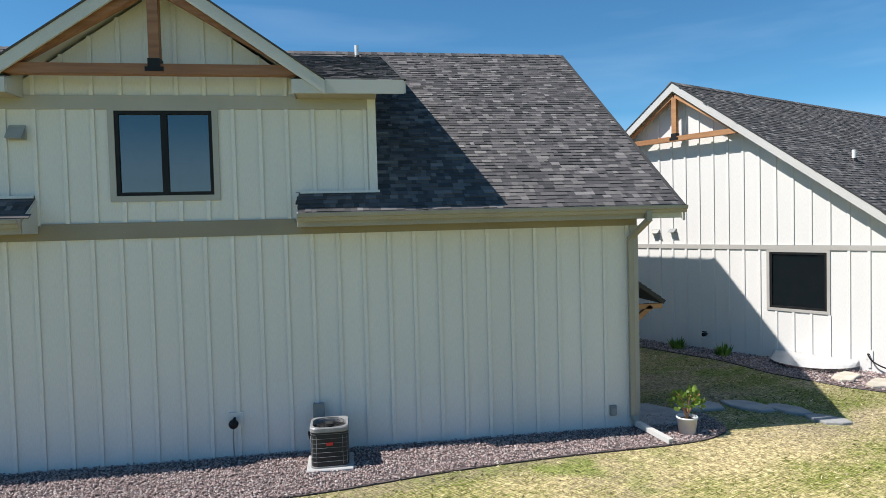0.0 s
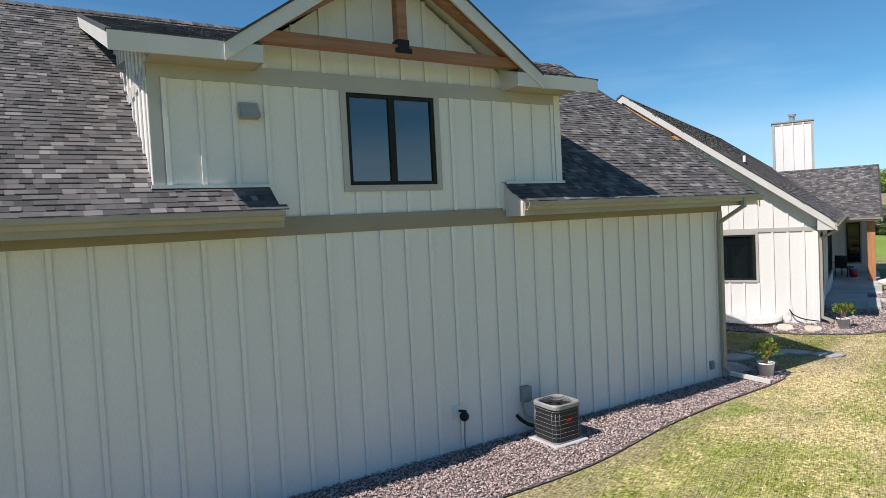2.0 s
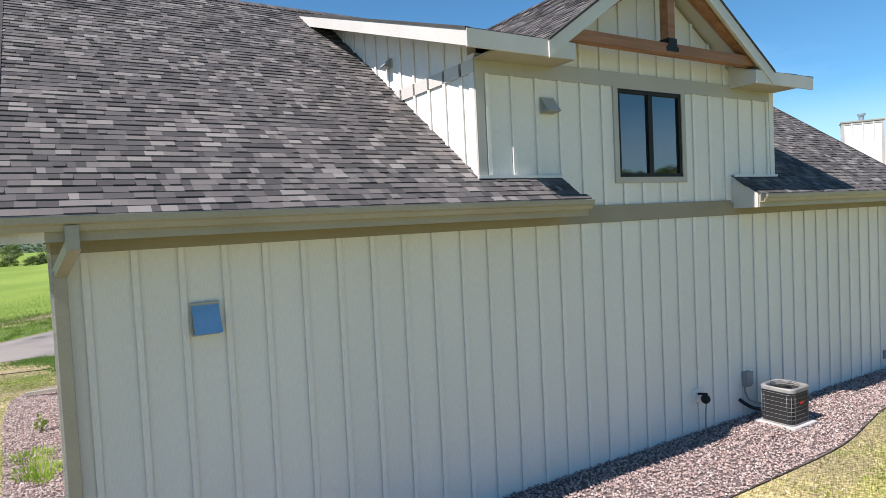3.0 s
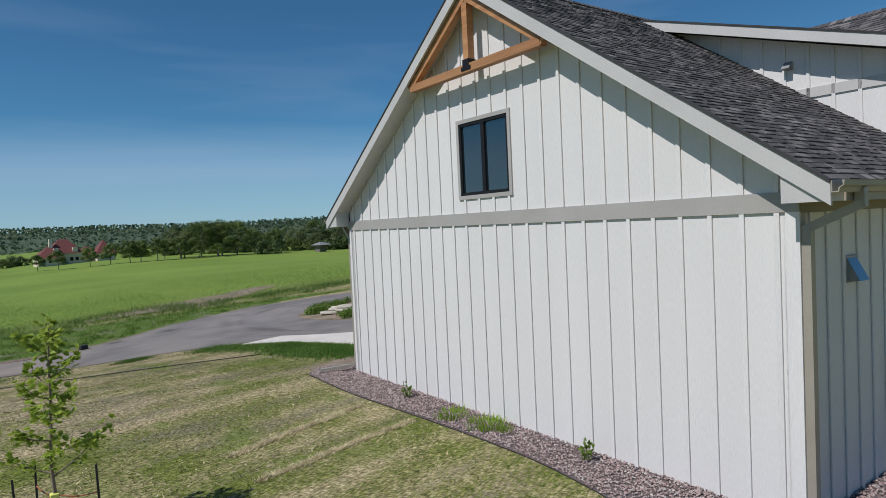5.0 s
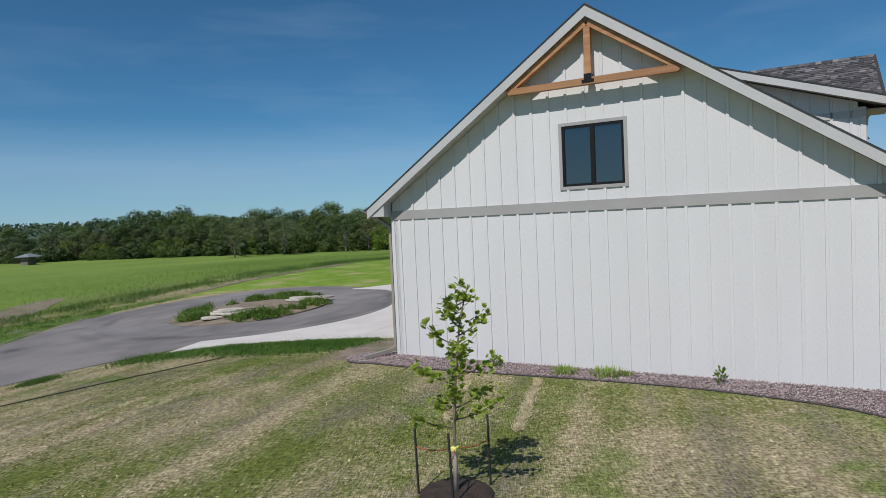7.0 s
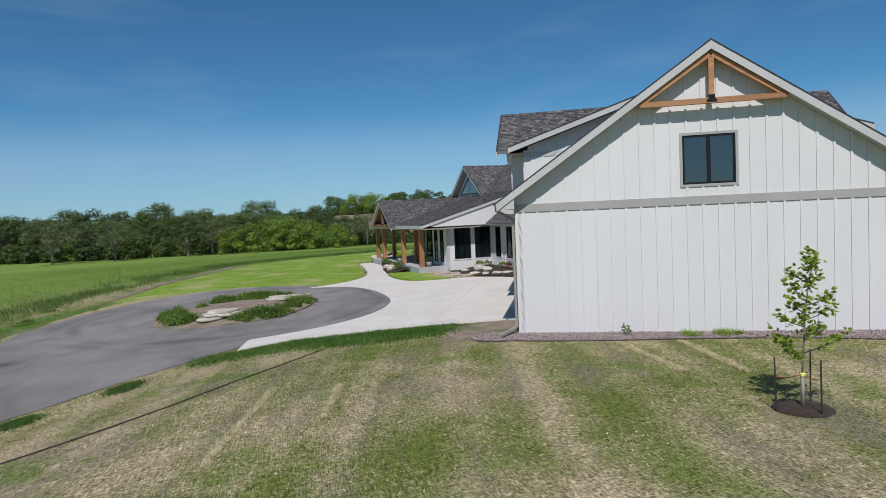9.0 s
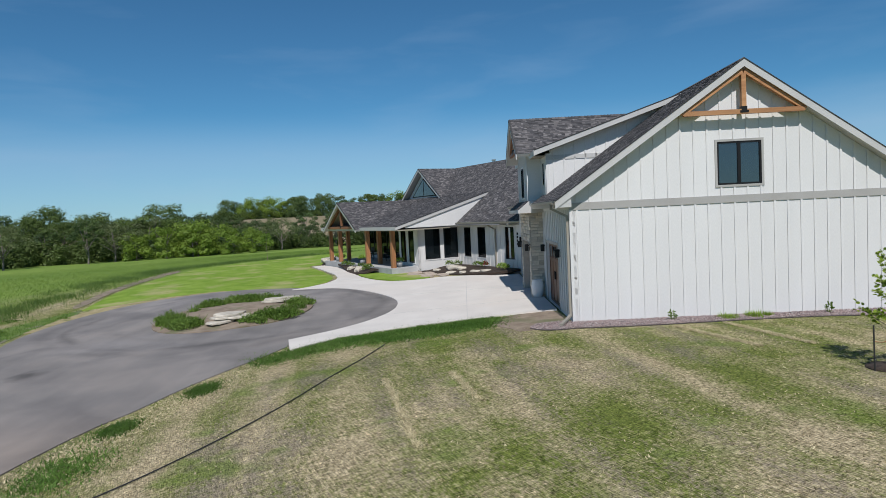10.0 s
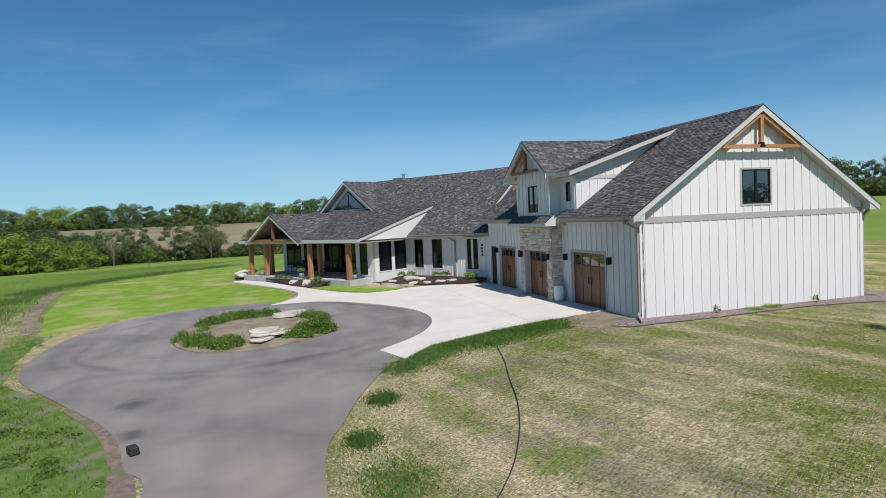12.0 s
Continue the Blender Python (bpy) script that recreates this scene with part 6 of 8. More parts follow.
vent_hood(rz(1.25, -0.002, 0, 2.68), 0.27, 0.33, BLUEFILM, "square wall vent with blue protective film on its hood")
vent_hood(rz(5.78, -0.002, 0, 5.0), 0.24, 0.22, VENTGREY, "grey louvred vent on the dormer wall")
vent_hood(rz(DX0 - 0.002, 2.25, -90, 5.99), 0.15, 0.15, BOXGREY, "grey vent hood on the dormer side wall")
vent_hood(MM @ rz(-0.002, 5.6, -90, 3.17), 0.2, 0.12, BOXGREY, "small dark vent hood on the farmhouse gable")
vent_hood(MM @ rz(-0.002, 6.15, -90, 3.15), 0.26, 0.13, VENTGREY, "small grey vent hood on the farmhouse gable")
t = top_thing(thing("outlet_cover", "grey weatherproof outlet cover on the garage wall", "outlet", rz(14.98, 0, 0, 0.22)))
part("cover_plate", boxes((-0.06, 0.06, -0.045, 0, -0.09, 0.09), bev=0.01), BOXGREY, t, m=rz(14.98, 0, 0, 0.22))
part("cover_lid", boxes((-0.05, 0.05, -0.07, -0.046, -0.08, 0.06), bev=0.01), BOXGREY, t, m=rz(14.98, 0, 0, 0.22))
md = rz(10.02, 0, 0, 0.56)
t = top_thing(thing("disconnect_box", "grey electrical disconnect box with conduit on the garage wall", "electrical box", md))
part("box_body", boxes((-0.085, 0.085, -0.1, 0, -0.13, 0.13), bev=0.012), BOXGREY, t, m=md)
part("box_lid", boxes((-0.09, 0.09, -0.112, -0.101, -0.1, 0.135), bev=0.004), BOXGREY, t, m=md)


def tube(name, pts, r, mat, parent, label="", m=None, smooth_pts=True):
    """A bent tube through points, as a mesh."""
    n = 8
    pts = [Vector(p) for p in pts]
    if smooth_pts and len(pts) > 2:
        fine = []
        for i in range(len(pts) - 1):
            p0, p1, p2, p3 = (pts[min(max(i + j - 1, 0), len(pts) - 1)] for j in range(4))
            for q in range(5):
                s = q / 5
                fine.append(0.5 * ((2 * p1) + (p2 - p0) * s + (2 * p0 - 5 * p1 + 4 * p2 - p3) * s * s + (3 * p1 - p0 - 3 * p2 + p3) * s ** 3))
        pts = fine + [pts[-1]]
    vs, fs = [], []
    for i, p in enumerate(pts):
        d = (pts[min(i + 1, len(pts) - 1)] - pts[max(i - 1, 0)]).normalized()
        a = d.cross(Vector((0.31, 0.17, 0.93)) if abs(d.z) < 0.9 else Vector((1, 0, 0))).normalized()
        b = d.cross(a)
        vs += [p + (a * math.cos(6.2832 * k / n) + b * math.sin(6.2832 * k / n)) * (r(i / (len(pts) - 1)) if callable(r) else r) for k in range(n)]
    for i in range(len(pts) - 1):
        fs += [(i * n + k, i * n + (k + 1) % n, (i + 1) * n + (k + 1) % n, (i + 1) * n + k) for k in range(n)]
    fs += [tuple(range(n))[::-1], tuple((len(pts) - 1) * n + k for k in range(n))]
    me = bpy.data.meshes.new(name)
    me.from_pydata([tuple(v) for v in vs], [], fs)
    me.polygons.foreach_set("use_smooth", [True] * len(fs))
    return part(name, me, mat, parent, label, m)


tube("conduit", [(9.95, -0.05, 0.7), (9.95, -0.05, 0.4), (9.97, -0.12, 0.22), (10.05, -0.3, 0.18)], 0.016, BOXGREY, t)
tube("refrigerant_line", [(9.86, 0.0, 0.22), (9.88, -0.1, 0.16), (9.95, -0.22, 0.1), (10.05, -0.4, 0.09)], 0.03, BLACK, t, "black insulated line")
# tap with hose adaptor
mt_ = rz(8.72, 0, 0, 0.5)
t = top_thing(thing("garden_tap", "black garden tap with hanging chain on a white block", "tap", mt_))
part("mount_block", boxes((-0.09, 0.13, -0.035, 0, -0.1, 0.12), bev=0.004), SIDING, t, "white mounting block", m=mt_)
bm = bmesh.new()
bmesh.ops.create_uvsphere(bm, u_segments=14, v_segments=10, radius=0.075, matrix=Matrix.Translation((0, -0.17, -0.02)))
part("tap_body", bm, BLACK, t, m=mt_)
tube("tap_spout", [(0.0, 0.0, 0.03), (0.0, -0.1, 0.05), (0.02, -0.19, 0.06)], 0.02, BLACK, t, m=mt_)
tube("chain", [(0.0, -0.18, -0.08), (-0.01, -0.17, -0.3), (0.0, -0.16, -0.6)], 0.012, BOXGREY, t, m=mt_)

# ---- air conditioner ----
mac = rz(10.2, -0.6, 0, -0.06) @ Matrix.Diagonal((0.82, 0.82, 0.8, 1))
ac = top_thing(thing("air_conditioner", "dark grey outdoor air conditioner with wire guard on a concrete pad", "air conditioner", mac))
AC = surface("ac_coil", (0.012, 0.012, 0.013), (0.022, 0.022, 0.022), scale=30, rough=0.5, bump=0.4, fine=90, stretch=(8, 8, 0.5), dist=0.01)
ACTOP = surface("ac_shroud", (0.20, 0.20, 0.20), (0.27, 0.27, 0.265), scale=5, rough=0.45, bump=0.05)
RED = surface("red_badge", (0.45, 0.02, 0.02), (0.5, 0.03, 0.03), scale=6, rough=0.4, bump=0.0)


def rounded(w, r, k=5):
    out = []
    for cx, cy, a0 in ((1, 1, 0), (-1, 1, 90), (-1, -1, 180), (1, -1, 270)):
        out += [(cx * (w - r) + r * math.cos(radians(a0 + 90 * i / k)), cy * (w - r) + r * math.sin(radians(a0 + 90 * i / k))) for i in range(k + 1)]
    return out


part("pad", boxes((-0.42, 0.42, -0.42, 0.42, -0.14, 0.0), bev=0.015), CONCRETE_OLD, ac, "grey concrete pad", m=mac)
part("coil", prism(rounded(0.33, 0.12), "z", 0.03, 0.585), AC, ac, "dark finned coil", m=mac)
part("base_pan", prism(rounded(0.345, 0.12), "z", 0.0, 0.028), ACTOP, ac, m=mac)
bm = bmesh.new()
loops = [[bm.verts.new((x, y, z)) for x, y in rounded(w, r)] for w, r, z in ((0.331, 0.12, 0.655), (0.352, 0.13, 0.675), (0.35, 0.13, 0.735), (0.335, 0.125, 0.755), (0.305, 0.2, 0.75), (0.295, 0.2, 0.72), (0.29, 0.2, 0.59))]
for a, b in zip(loops, loops[1:]):
    for i in range(len(a)):
        bm.faces.new((a[i], a[(i + 1) % len(a)], b[(i + 1) % len(a)], b[i]))
part("coil_head", prism(rounded(0.332, 0.12), "z", 0.586, 0.655), AC, ac, "dark finned coil", m=mac)
part("top_shroud", bm, ACTOP, ac, "light grey top shroud", m=mac)
# solid black disc, the darkness down in the fan opening as colour
bm = bmesh.new()
bmesh.ops.create_cone(bm, cap_ends=True, segments=28, radius1=0.285, radius2=0.285, depth=0.012, matrix=Matrix.Translation((0, 0, 0.664)))
part("fan_opening", bm, BLACK, ac, "black disc standing for the shade in the fan opening", m=mac)
for i in range(3):
    part("fan_blade", boxes((0.05, 0.25, -0.06, 0.06, 0.69, 0.695)), EDGING, ac, m=mac @ pose(0, 0, 0, 12, 0, 120 * i + 20))
part("fan_motor", prism([(0.08 * math.cos(k * 0.5236), 0.08 * math.sin(k * 0.5236)) for k in range(12)], "z", 0.672, 0.735), EDGING, ac, m=mac)
for i in range(3):
    r = 0.1 + 0.08 * i
    tube("guard_ring", [(r * math.cos(a), r * math.sin(a), 0.757) for a in [6.2832 * k / 20 for k in range(21)]], 0.004, BLACK, ac, m=mac, smooth_pts=False)
for i in range(7):
    z = 0.12 + 0.085 * i
    q = rounded(0.338, 0.105)
    tube("guard_wire", [(x, y, z) for x, y in q + q[:1]], 0.003, BOXGREY, ac, m=mac, smooth_pts=False)
for i in range(12):
    x, y = rounded(0.338, 0.105, 2)[i]
    tube("guard_wire", [(x, y, 0.06), (x, y, 0.59)], 0.003, BOXGREY, ac, m=mac, smooth_pts=False)
part("badge", boxes((-0.06, 0.06, -0.352, -0.34, 0.42, 0.47)), RED, ac, "small red badge", m=mac)

# ---- roof vents ----
WHITE = surface("white_pvc", (0.70, 0.70, 0.69), (0.76, 0.76, 0.75), scale=4, rough=0.4, bump=0.03)


def vent_pipe(p, h, label):
    t = top_thing(thing("roof_vent", label, "vent pipe", Matrix.Translation(p)))
    m = Matrix.Translation(p)
    bm = bmesh.new()
    bmesh.ops.create_cone(bm, cap_ends=True, segments=16, radius1=0.05, radius2=0.05, depth=h + 0.2, matrix=Matrix.Translation((0, 0, h / 2 - 0.1)))
    part("pipe", bm, WHITE, t, m=m)
    bm = bmesh.new()
    bmesh.ops.create_cone(bm, cap_ends=True, segments=16, radius1=0.12, radius2=0.06, depth=0.12, matrix=Matrix.Translation((0, 0, 0.0)))
    part("flashing_boot", bm, BLACK, t, m=m)


vent_pipe((10.9, 5.0, ZE + P * (5.0 + OV)), 0.3, "white plastic vent pipe near the garage ridge")
p = MS @ Vector((2.6, 2.24, HZ + HP * (2.24 + HO)))
vent_pipe(p, 0.28, "white plastic vent pipe on the farmhouse roof")

# side door hood on the far garage wall
hd = top_thing(thing("door_hood", "small shingled hood on cedar brackets over the side door", "canopy", Matrix.Translation((L, 1.2, 2.3))))
hr = slope(hd, (L + 0.8, 0.5, 2.0), (0, 1, 0), (-0.8, 0, 0.56), 1.6, 0.97, thick=0.07, edge=EDGING)
for y in (0.6, 2.0):
    bm = beam(bmesh.new(), (L + 0.06, y, 1.5), (L + 0.55, y, 1.9), 0.09, 0.09, up=(0, 1, 0))
    beam(bm, (L + 0.05, y, 1.45), (L + 0.05, y, 1.95), 0.09, 0.09, up=(0, 1, 0))
    beam(bm, (L + 0.0, y, 1.9), (L + 0.76, y, 1.9), 0.09, 0.09)
    part("hood_bracket", bm, CEDAR, hd, "cedar bracket")
sd = part("side_door", boxes((L, L + 0.02, 0.78, 1.75, 0.0, 2.05)), BLACK, garage, "black side door")

# window well cover
mw = MM @ rz(0, 1.9, -90, -0.04)
ww = top_thing(thing("window_well_cover", "clear plastic window well cover against the farmhouse wall", "window well cover", mw))
bm = bmesh.new()
rows = []
for i in range(15):
    a = math.pi * i / 14
    rows.append([bm.verts.new((math.cos(a) * 0.95 * (1 - 0.0), -math.sin(a) * 1.0 * s, 0.05 + 0.13 * (1 - s) ** 0.8)) for s in (1.0, 0.66, 0.33, 0.02)])
for a, b in zip(rows, rows[1:]):
    for k in range(3):
        bm.faces.new((a[k], a[k + 1], b[k + 1], b[k]))
bmesh.ops.solidify(bm, geom=bm.faces[:], thickness=0.01)
PLASTIC = surface("milky_plastic", (0.74, 0.74, 0.73), (0.82, 0.82, 0.81), scale=3, rough=0.25, bump=0.1, fine=20)
part("well_dome", bm, PLASTIC, ww, "milky clear dome", m=mw)
part("well_rim", boxes((-0.98, 0.98, -0.05, 0.0, -0.1, 0.05)), STEEL, ww, m=mw)

# hose bib on the farmhouse corner
mq = MM @ rz(0, 0.75, -90, 0.3)
t = top_thing(thing("garden_tap", "garden tap with a short black hose on the farmhouse wall", "tap", mq))
part("mount_block", boxes((-0.07, 0.07, -0.03, 0, -0.1, 0.1)), SIDING, t, "white mounting block", m=mq)
tube("hose_end", [(0, 0, 0), (0, -0.12, 0.02), (0.1, -0.14, -0.12), (0.35, -0.12, -0.24), (0.75, -0.1, -0.3)], 0.016, BLACK, t, m=mq)

# black tap in the shade on the farmhouse gable
mq = MM @ rz(0, 4.63, -90, 0.32)
t = top_thing(thing("garden_tap", "black garden tap low on the farmhouse gable wall", "tap", mq))
tube("tap_spout", [(0, 0, 0), (0, -0.1, 0.02), (0.03, -0.17, -0.02)], 0.022, BLACK, t, m=mq)
part("tap_body", prism([(0.055 * math.cos(k * 0.6283), 0.055 * math.sin(k * 0.6283)) for k in range(10)], "y", -0.19, -0.1), BLACK, t, m=mq)
part("tap_handle", boxes((-0.07, 0.07, -0.15, -0.12, 0.06, 0.085), bev=0.006), BLACK, t, m=mq)
# garden hose across the lawn
HOSE = surface("black_hose", (0.016, 0.016, 0.016), (0.03, 0.03, 0.028), scale=5, rough=0.5, bump=0.05)
hp = [(-0.42, 16.51), (-2.2, 16.98), (-3.9, 17.55), (-6.0, 18.2), (-8.1, 19.1), (-9.9, 20.2), (-12.5, 22.4)]
ho = tube("garden_hose", [(x, y, ground_z(x, y) + 0.03) for x, y in hp], 0.013, HOSE, None)
tagged(ho, "long black garden hose lying across the lawn", "hose")
hp2 = to_world([(-0.2, -0.8), (1.5, -1.6), (5, -4.5), (9, -8.5), (14, -13)])
tagged(tube("garden_hose", [(x, y, ground_z(x, y) + 0.03) for x, y in hp2], 0.012, HOSE, None), "thin black hose lying across the back lawn", "hose")
# black box at the driveway edge
mk = pose(-4.35, 27.0, ground_z(-4.35, 27.0) + 0.03, 0, 0, 25) @ Matrix.Scale(0.8, 4)
bx = top_thing(thing("black_box", "small black plastic box at the driveway edge", "box", mk))
part("box_body", boxes((-0.19, 0.19, -0.13, 0.13, 0.0, 0.2), bev=0.03), EDGING, bx, m=mk)
part("box_lid", boxes((-0.2, 0.2, -0.14, 0.14, 0.19, 0.23), bev=0.02), EDGING, bx, m=mk)
# white urn by the stone bay
mu_ = pose(5.85, 10.95, -0.07)
ur = top_thing(thing("planter_urn", "tall white planter urn beside the stone bay", "planter", mu_))


def lathe(prof, n=20):
    bm = bmesh.new()
    rings = [[bm.verts.new((r * math.cos(6.2832 * k / n), r * math.sin(6.2832 * k / n), z)) for k in range(n)] for r, z in prof]
    for a, b in zip(rings, rings[1:]):
        for k in range(n):
            f = bm.faces.new((a[k], a[(k + 1) % n], b[(k + 1) % n], b[k]))
            f.smooth = True
    bm.faces.new(rings[0][::-1])
    bm.faces.new(rings[-1])
    return bm


part("urn_body", lathe([(0.16, 0.0), (0.22, 0.15), (0.25, 0.4), (0.23, 0.6), (0.2, 0.68), (0.22, 0.72), (0.2, 0.72), (0.17, 0.66)]), WHITE, ur, m=mu_)
# writing that stays illegible: number bars on the front wall beside the entry
mn = MM @ rz(-0.75, HD, 180)
for i in range(4):
    nb = part("number_bar", boxes((-0.05, 0.05, -0.03, 0, 2.1 - 0.2 * i, 2.24 - 0.2 * i)), BLACK, house, "black bar of the wall sign", mn)


# ---- shrubs, clumps and pots ----
def leaf_mesh(name, blades, mat):
    """blades: list of (base, direction, width, sideways)."""
    vs, fs = [], []
    for b, d, w, s in blades:
        k = len(vs)
        vs += [b - s * w * 0.5, b + s * w * 0.5, b + d * 0.55 + s * w * 0.55, b + d, b + d * 0.55 - s * w * 0.55]
        fs += [(k, k + 1, k + 2, k + 3, k + 4)]
    me = bpy.data.meshes.new(name)
    me.from_pydata([tuple(v) for v in vs], [], fs)
    me.materials.append(mat)
    return me


LEAF = leafy("leaf_green", (0.115, 0.20, 0.028), (0.19, 0.275, 0.05), 3.0)
LEAF_BRIGHT = leafy("leaf_fresh", (0.20, 0.33, 0.035), (0.31, 0.43, 0.07), 3.0, 0.3, 0.45)
GRASSY = leafy("grass_clump", (0.19, 0.32, 0.03), (0.30, 0.43, 0.07), 3.0, 0.3, 0.5)
GRASS_DARK = leafy("grass_dark", (0.075, 0.16, 0.022), (0.125, 0.215, 0.04), 1.0)


def rand_dir(rng, lo=-1.0, hi=1.0):
    a, z = rng.uniform(0, 6.2832), rng.uniform(lo, hi)
    r = math.sqrt(max(0.0, 1 - z * z))
    return Vector((r * math.cos(a), r * math.sin(a), z))


def tuft(rng, c, r, h, n, w=0.012):
    out = []
    for _ in range(n):
        a, q = rng.uniform(0, 6.2832), r * math.sqrt(rng.random()) * 0.5
        b = c + Vector((q * math.cos(a), q * math.sin(a), 0))
        lean = rng.uniform(0.1, 0.75)
        d = Vector((math.cos(a) * lean, math.sin(a) * lean, 1)).normalized() * h * rng.uniform(0.5, 1.1)
        out.append((b, d, w * rng.uniform(0.7, 1.3), Vector((-math.sin(a), math.cos(a), 0))))
    return out


def bush(rng, c, r, h, n, size):
    out = []
    for _ in range(n):
        d = rand_dir(rng, -0.3, 1.0)
        q = rng.uniform(0.35, 1.0)
        p = c + Vector((d.x * r * q, d.y * r * q, h * (0.45 + 0.5 * d.z * q)))
        v = (d + rand_dir(rng) * 0.8 + Vector((0, 0, 0.2))).normalized() * size * rng.uniform(0.6, 1.3)
        s = v.cross(rand_dir(rng)).normalized()
        out.append((p, v, size * 0.55, s))
    return out


def plant(name, x, y, blades, mat, label, cat="plant", group="", z=None):
    t = top_thing(thing(name, label, cat, Matrix.Translation((x, y, ground_z(x, y) if z is None else z)), group))
    part("foliage", leaf_mesh("foliage", blades, mat), None, t, m=t.matrix_basis)
    return t


rng = random.Random(9)
V0 = Vector((0, 0, 0))
for x, y, r, h, mat, n in ((-0.42, 7.65, 0.11, 0.36, LEAF, 44), (-0.5, 6.0, 0.4, 0.3, GRASSY, 260), (-0.42, 5.1, 0.45, 0.32, GRASSY, 320), (-0.35, 4.72, 0.2, 0.25, GRASSY, 120), (-0.36, 2.88, 0.11, 0.38, LEAF, 44)):
    if mat is LEAF:
        plant("gravel_shrub", x, y, bush(rng, V0, r, h, n, 0.07) + tuft(rng, V0, 0.1, h * 0.8, 14), LEAF, "thin young shrub growing in the gravel", group="gravel bed plants")
    else:
        plant("grass_clump", x, y, tuft(rng, V0, r * 1.6, h * 0.6, n), mat, "low green grass clump growing in the gravel", group="gravel bed plants")
for v in (3.9, 5.2, 6.6):
    p = MM @ Vector((-0.55, v, 0))
    plant("gravel_shrub", p.x, p.y, tuft(rng, V0, 0.3, 0.35, 60, 0.05), LEAF, "leafy hosta growing beside the farmhouse wall", group="farmhouse bed plants")
for i, (u, v) in enumerate(((5.5, 11.8), (4.9, 11.5), (2.6, 11.4), (2.0, 11.3), (-0.2, 11.5), (-0.7, 11.6), (12.6, 15.95), (13.6, 15.9), (14.2, 15.85), (10.6, 15.9), (9.2, 15.95), (8.8, 16.3), (21.0, 14.0), (22.0, 13.3), (23.2, 12.7))):
    p = MM @ Vector((u, v, 0))
    plant("garden_shrub", p.x, p.y, bush(rng, V0, 0.3, 0.38, 130, 0.085), LEAF_BRIGHT if i in (4, 5) else LEAF, "rounded green shrub in the mulch bed", group="front bed shrubs", z=mound(p.x, p.y) + 0.05)
REDLEAF = leafy("leaf_red", (0.22, 0.01, 0.03), (0.35, 0.02, 0.05), 3.0)
p = MM @ Vector((1.35, 11.6, 0))
plant("red_flowers", p.x, p.y, bush(rng, V0, 0.16, 0.48, 70, 0.07), REDLEAF, "red flowering plant in the front mulch bed", z=mound(p.x, p.y) + 0.05)


def pot_plant(x, y, h, r):
    z = ground_z(x, y) + 0.02
    m = Matrix.Translation((x, y, z))
    t = top_thing(thing("potted_shrub", "leafy young shrub in a white plastic nursery pot", "potted plant", m, "nursery pots"))
    part("pot", lathe([(0.13, 0.0), (0.165, 0.27), (0.175, 0.27), (0.175, 0.3), (0.155, 0.3), (0.15, 0.26)]), WHITE, t, "white plastic pot", m=m)
    part("pot_soil", boxes((-0.1, 0.1, -0.1, 0.1, 0.24, 0.262)), MULCH, t, m=m)
    for i in range(7):
        a = i * 0.9
        tube("stem", [(0, 0, 0.24), (math.cos(a) * r * 0.4, math.sin(a) * r * 0.4, 0.3 + h * 0.5), (math.cos(a) * r * 0.8, math.sin(a) * r * 0.8, 0.28 + h * 0.85)], 0.008, POSTWOOD, t, m=m)
    part("foliage", leaf_mesh("foliage", bush(rng, Vector((0, 0, 0.3)), r, h, 150, 0.085), LEAF), None, t, m=m)


pot_plant(16.04, -0.55, 0.5, 0.27)
pot_plant(22.3, 0.95, 0.45, 0.3)


# ---- young maple with stakes ----
BARK = surface("young_bark", (0.16, 0.12, 0.09), (0.24, 0.19, 0.15), scale=8, rough=0.8, bump=0.4, fine=40, stretch=(3, 3, 0.6))
BARK_PALE = surface("trunk_guard", (0.42, 0.36, 0.29), (0.52, 0.46, 0.38), scale=6, rough=0.7, bump=0.2)
TX, TY = -6.77, 5.36
TZ0 = ground_z(TX, TY)
mtree = Matrix.Translation((TX, TY, TZ0))
maple = top_thing(thing("young_maple", "young staked maple tree with sparse green leaves", "tree", mtree))
rng = random.Random(77)
trunk_pts = [(0, 0, 0), (0.01, 0.0, 0.5), (-0.01, -0.02, 1.0), (0.02, -0.06, 1.6), (0.03, -0.14, 2.2), (0.05, -0.26, 2.66)]
tube("trunk", trunk_pts, lambda t: 0.021 * (1 - 0.8 * t) + 0.004, BARK, maple, "thin brown trunk", m=mtree)
part("trunk_guard", lathe([(0.034, 0.0), (0.034, 0.58), (0.03, 0.6)], 10), BARK_PALE, maple, "pale trunk guard", m=mtree)
leaves = []


def maple_leaf(p, out, size):
    """Five-lobed leaf as blades fanning from the stalk."""
    d = (out + rand_dir(rng) * 0.6 + Vector((0, 0, -0.25))).normalized()
    s = d.cross(Vector((0, 0, 1)) + rand_dir(rng) * 0.8).normalized()
    for a in (-1.0, -0.5, 0.0, 0.5, 1.0):
        v = (d * math.cos(a) + s * math.sin(a)) * size * (1.0 - 0.25 * abs(a))
        leaves.append((p, v, size * 0.34, (s * math.cos(a) - d * math.sin(a))))


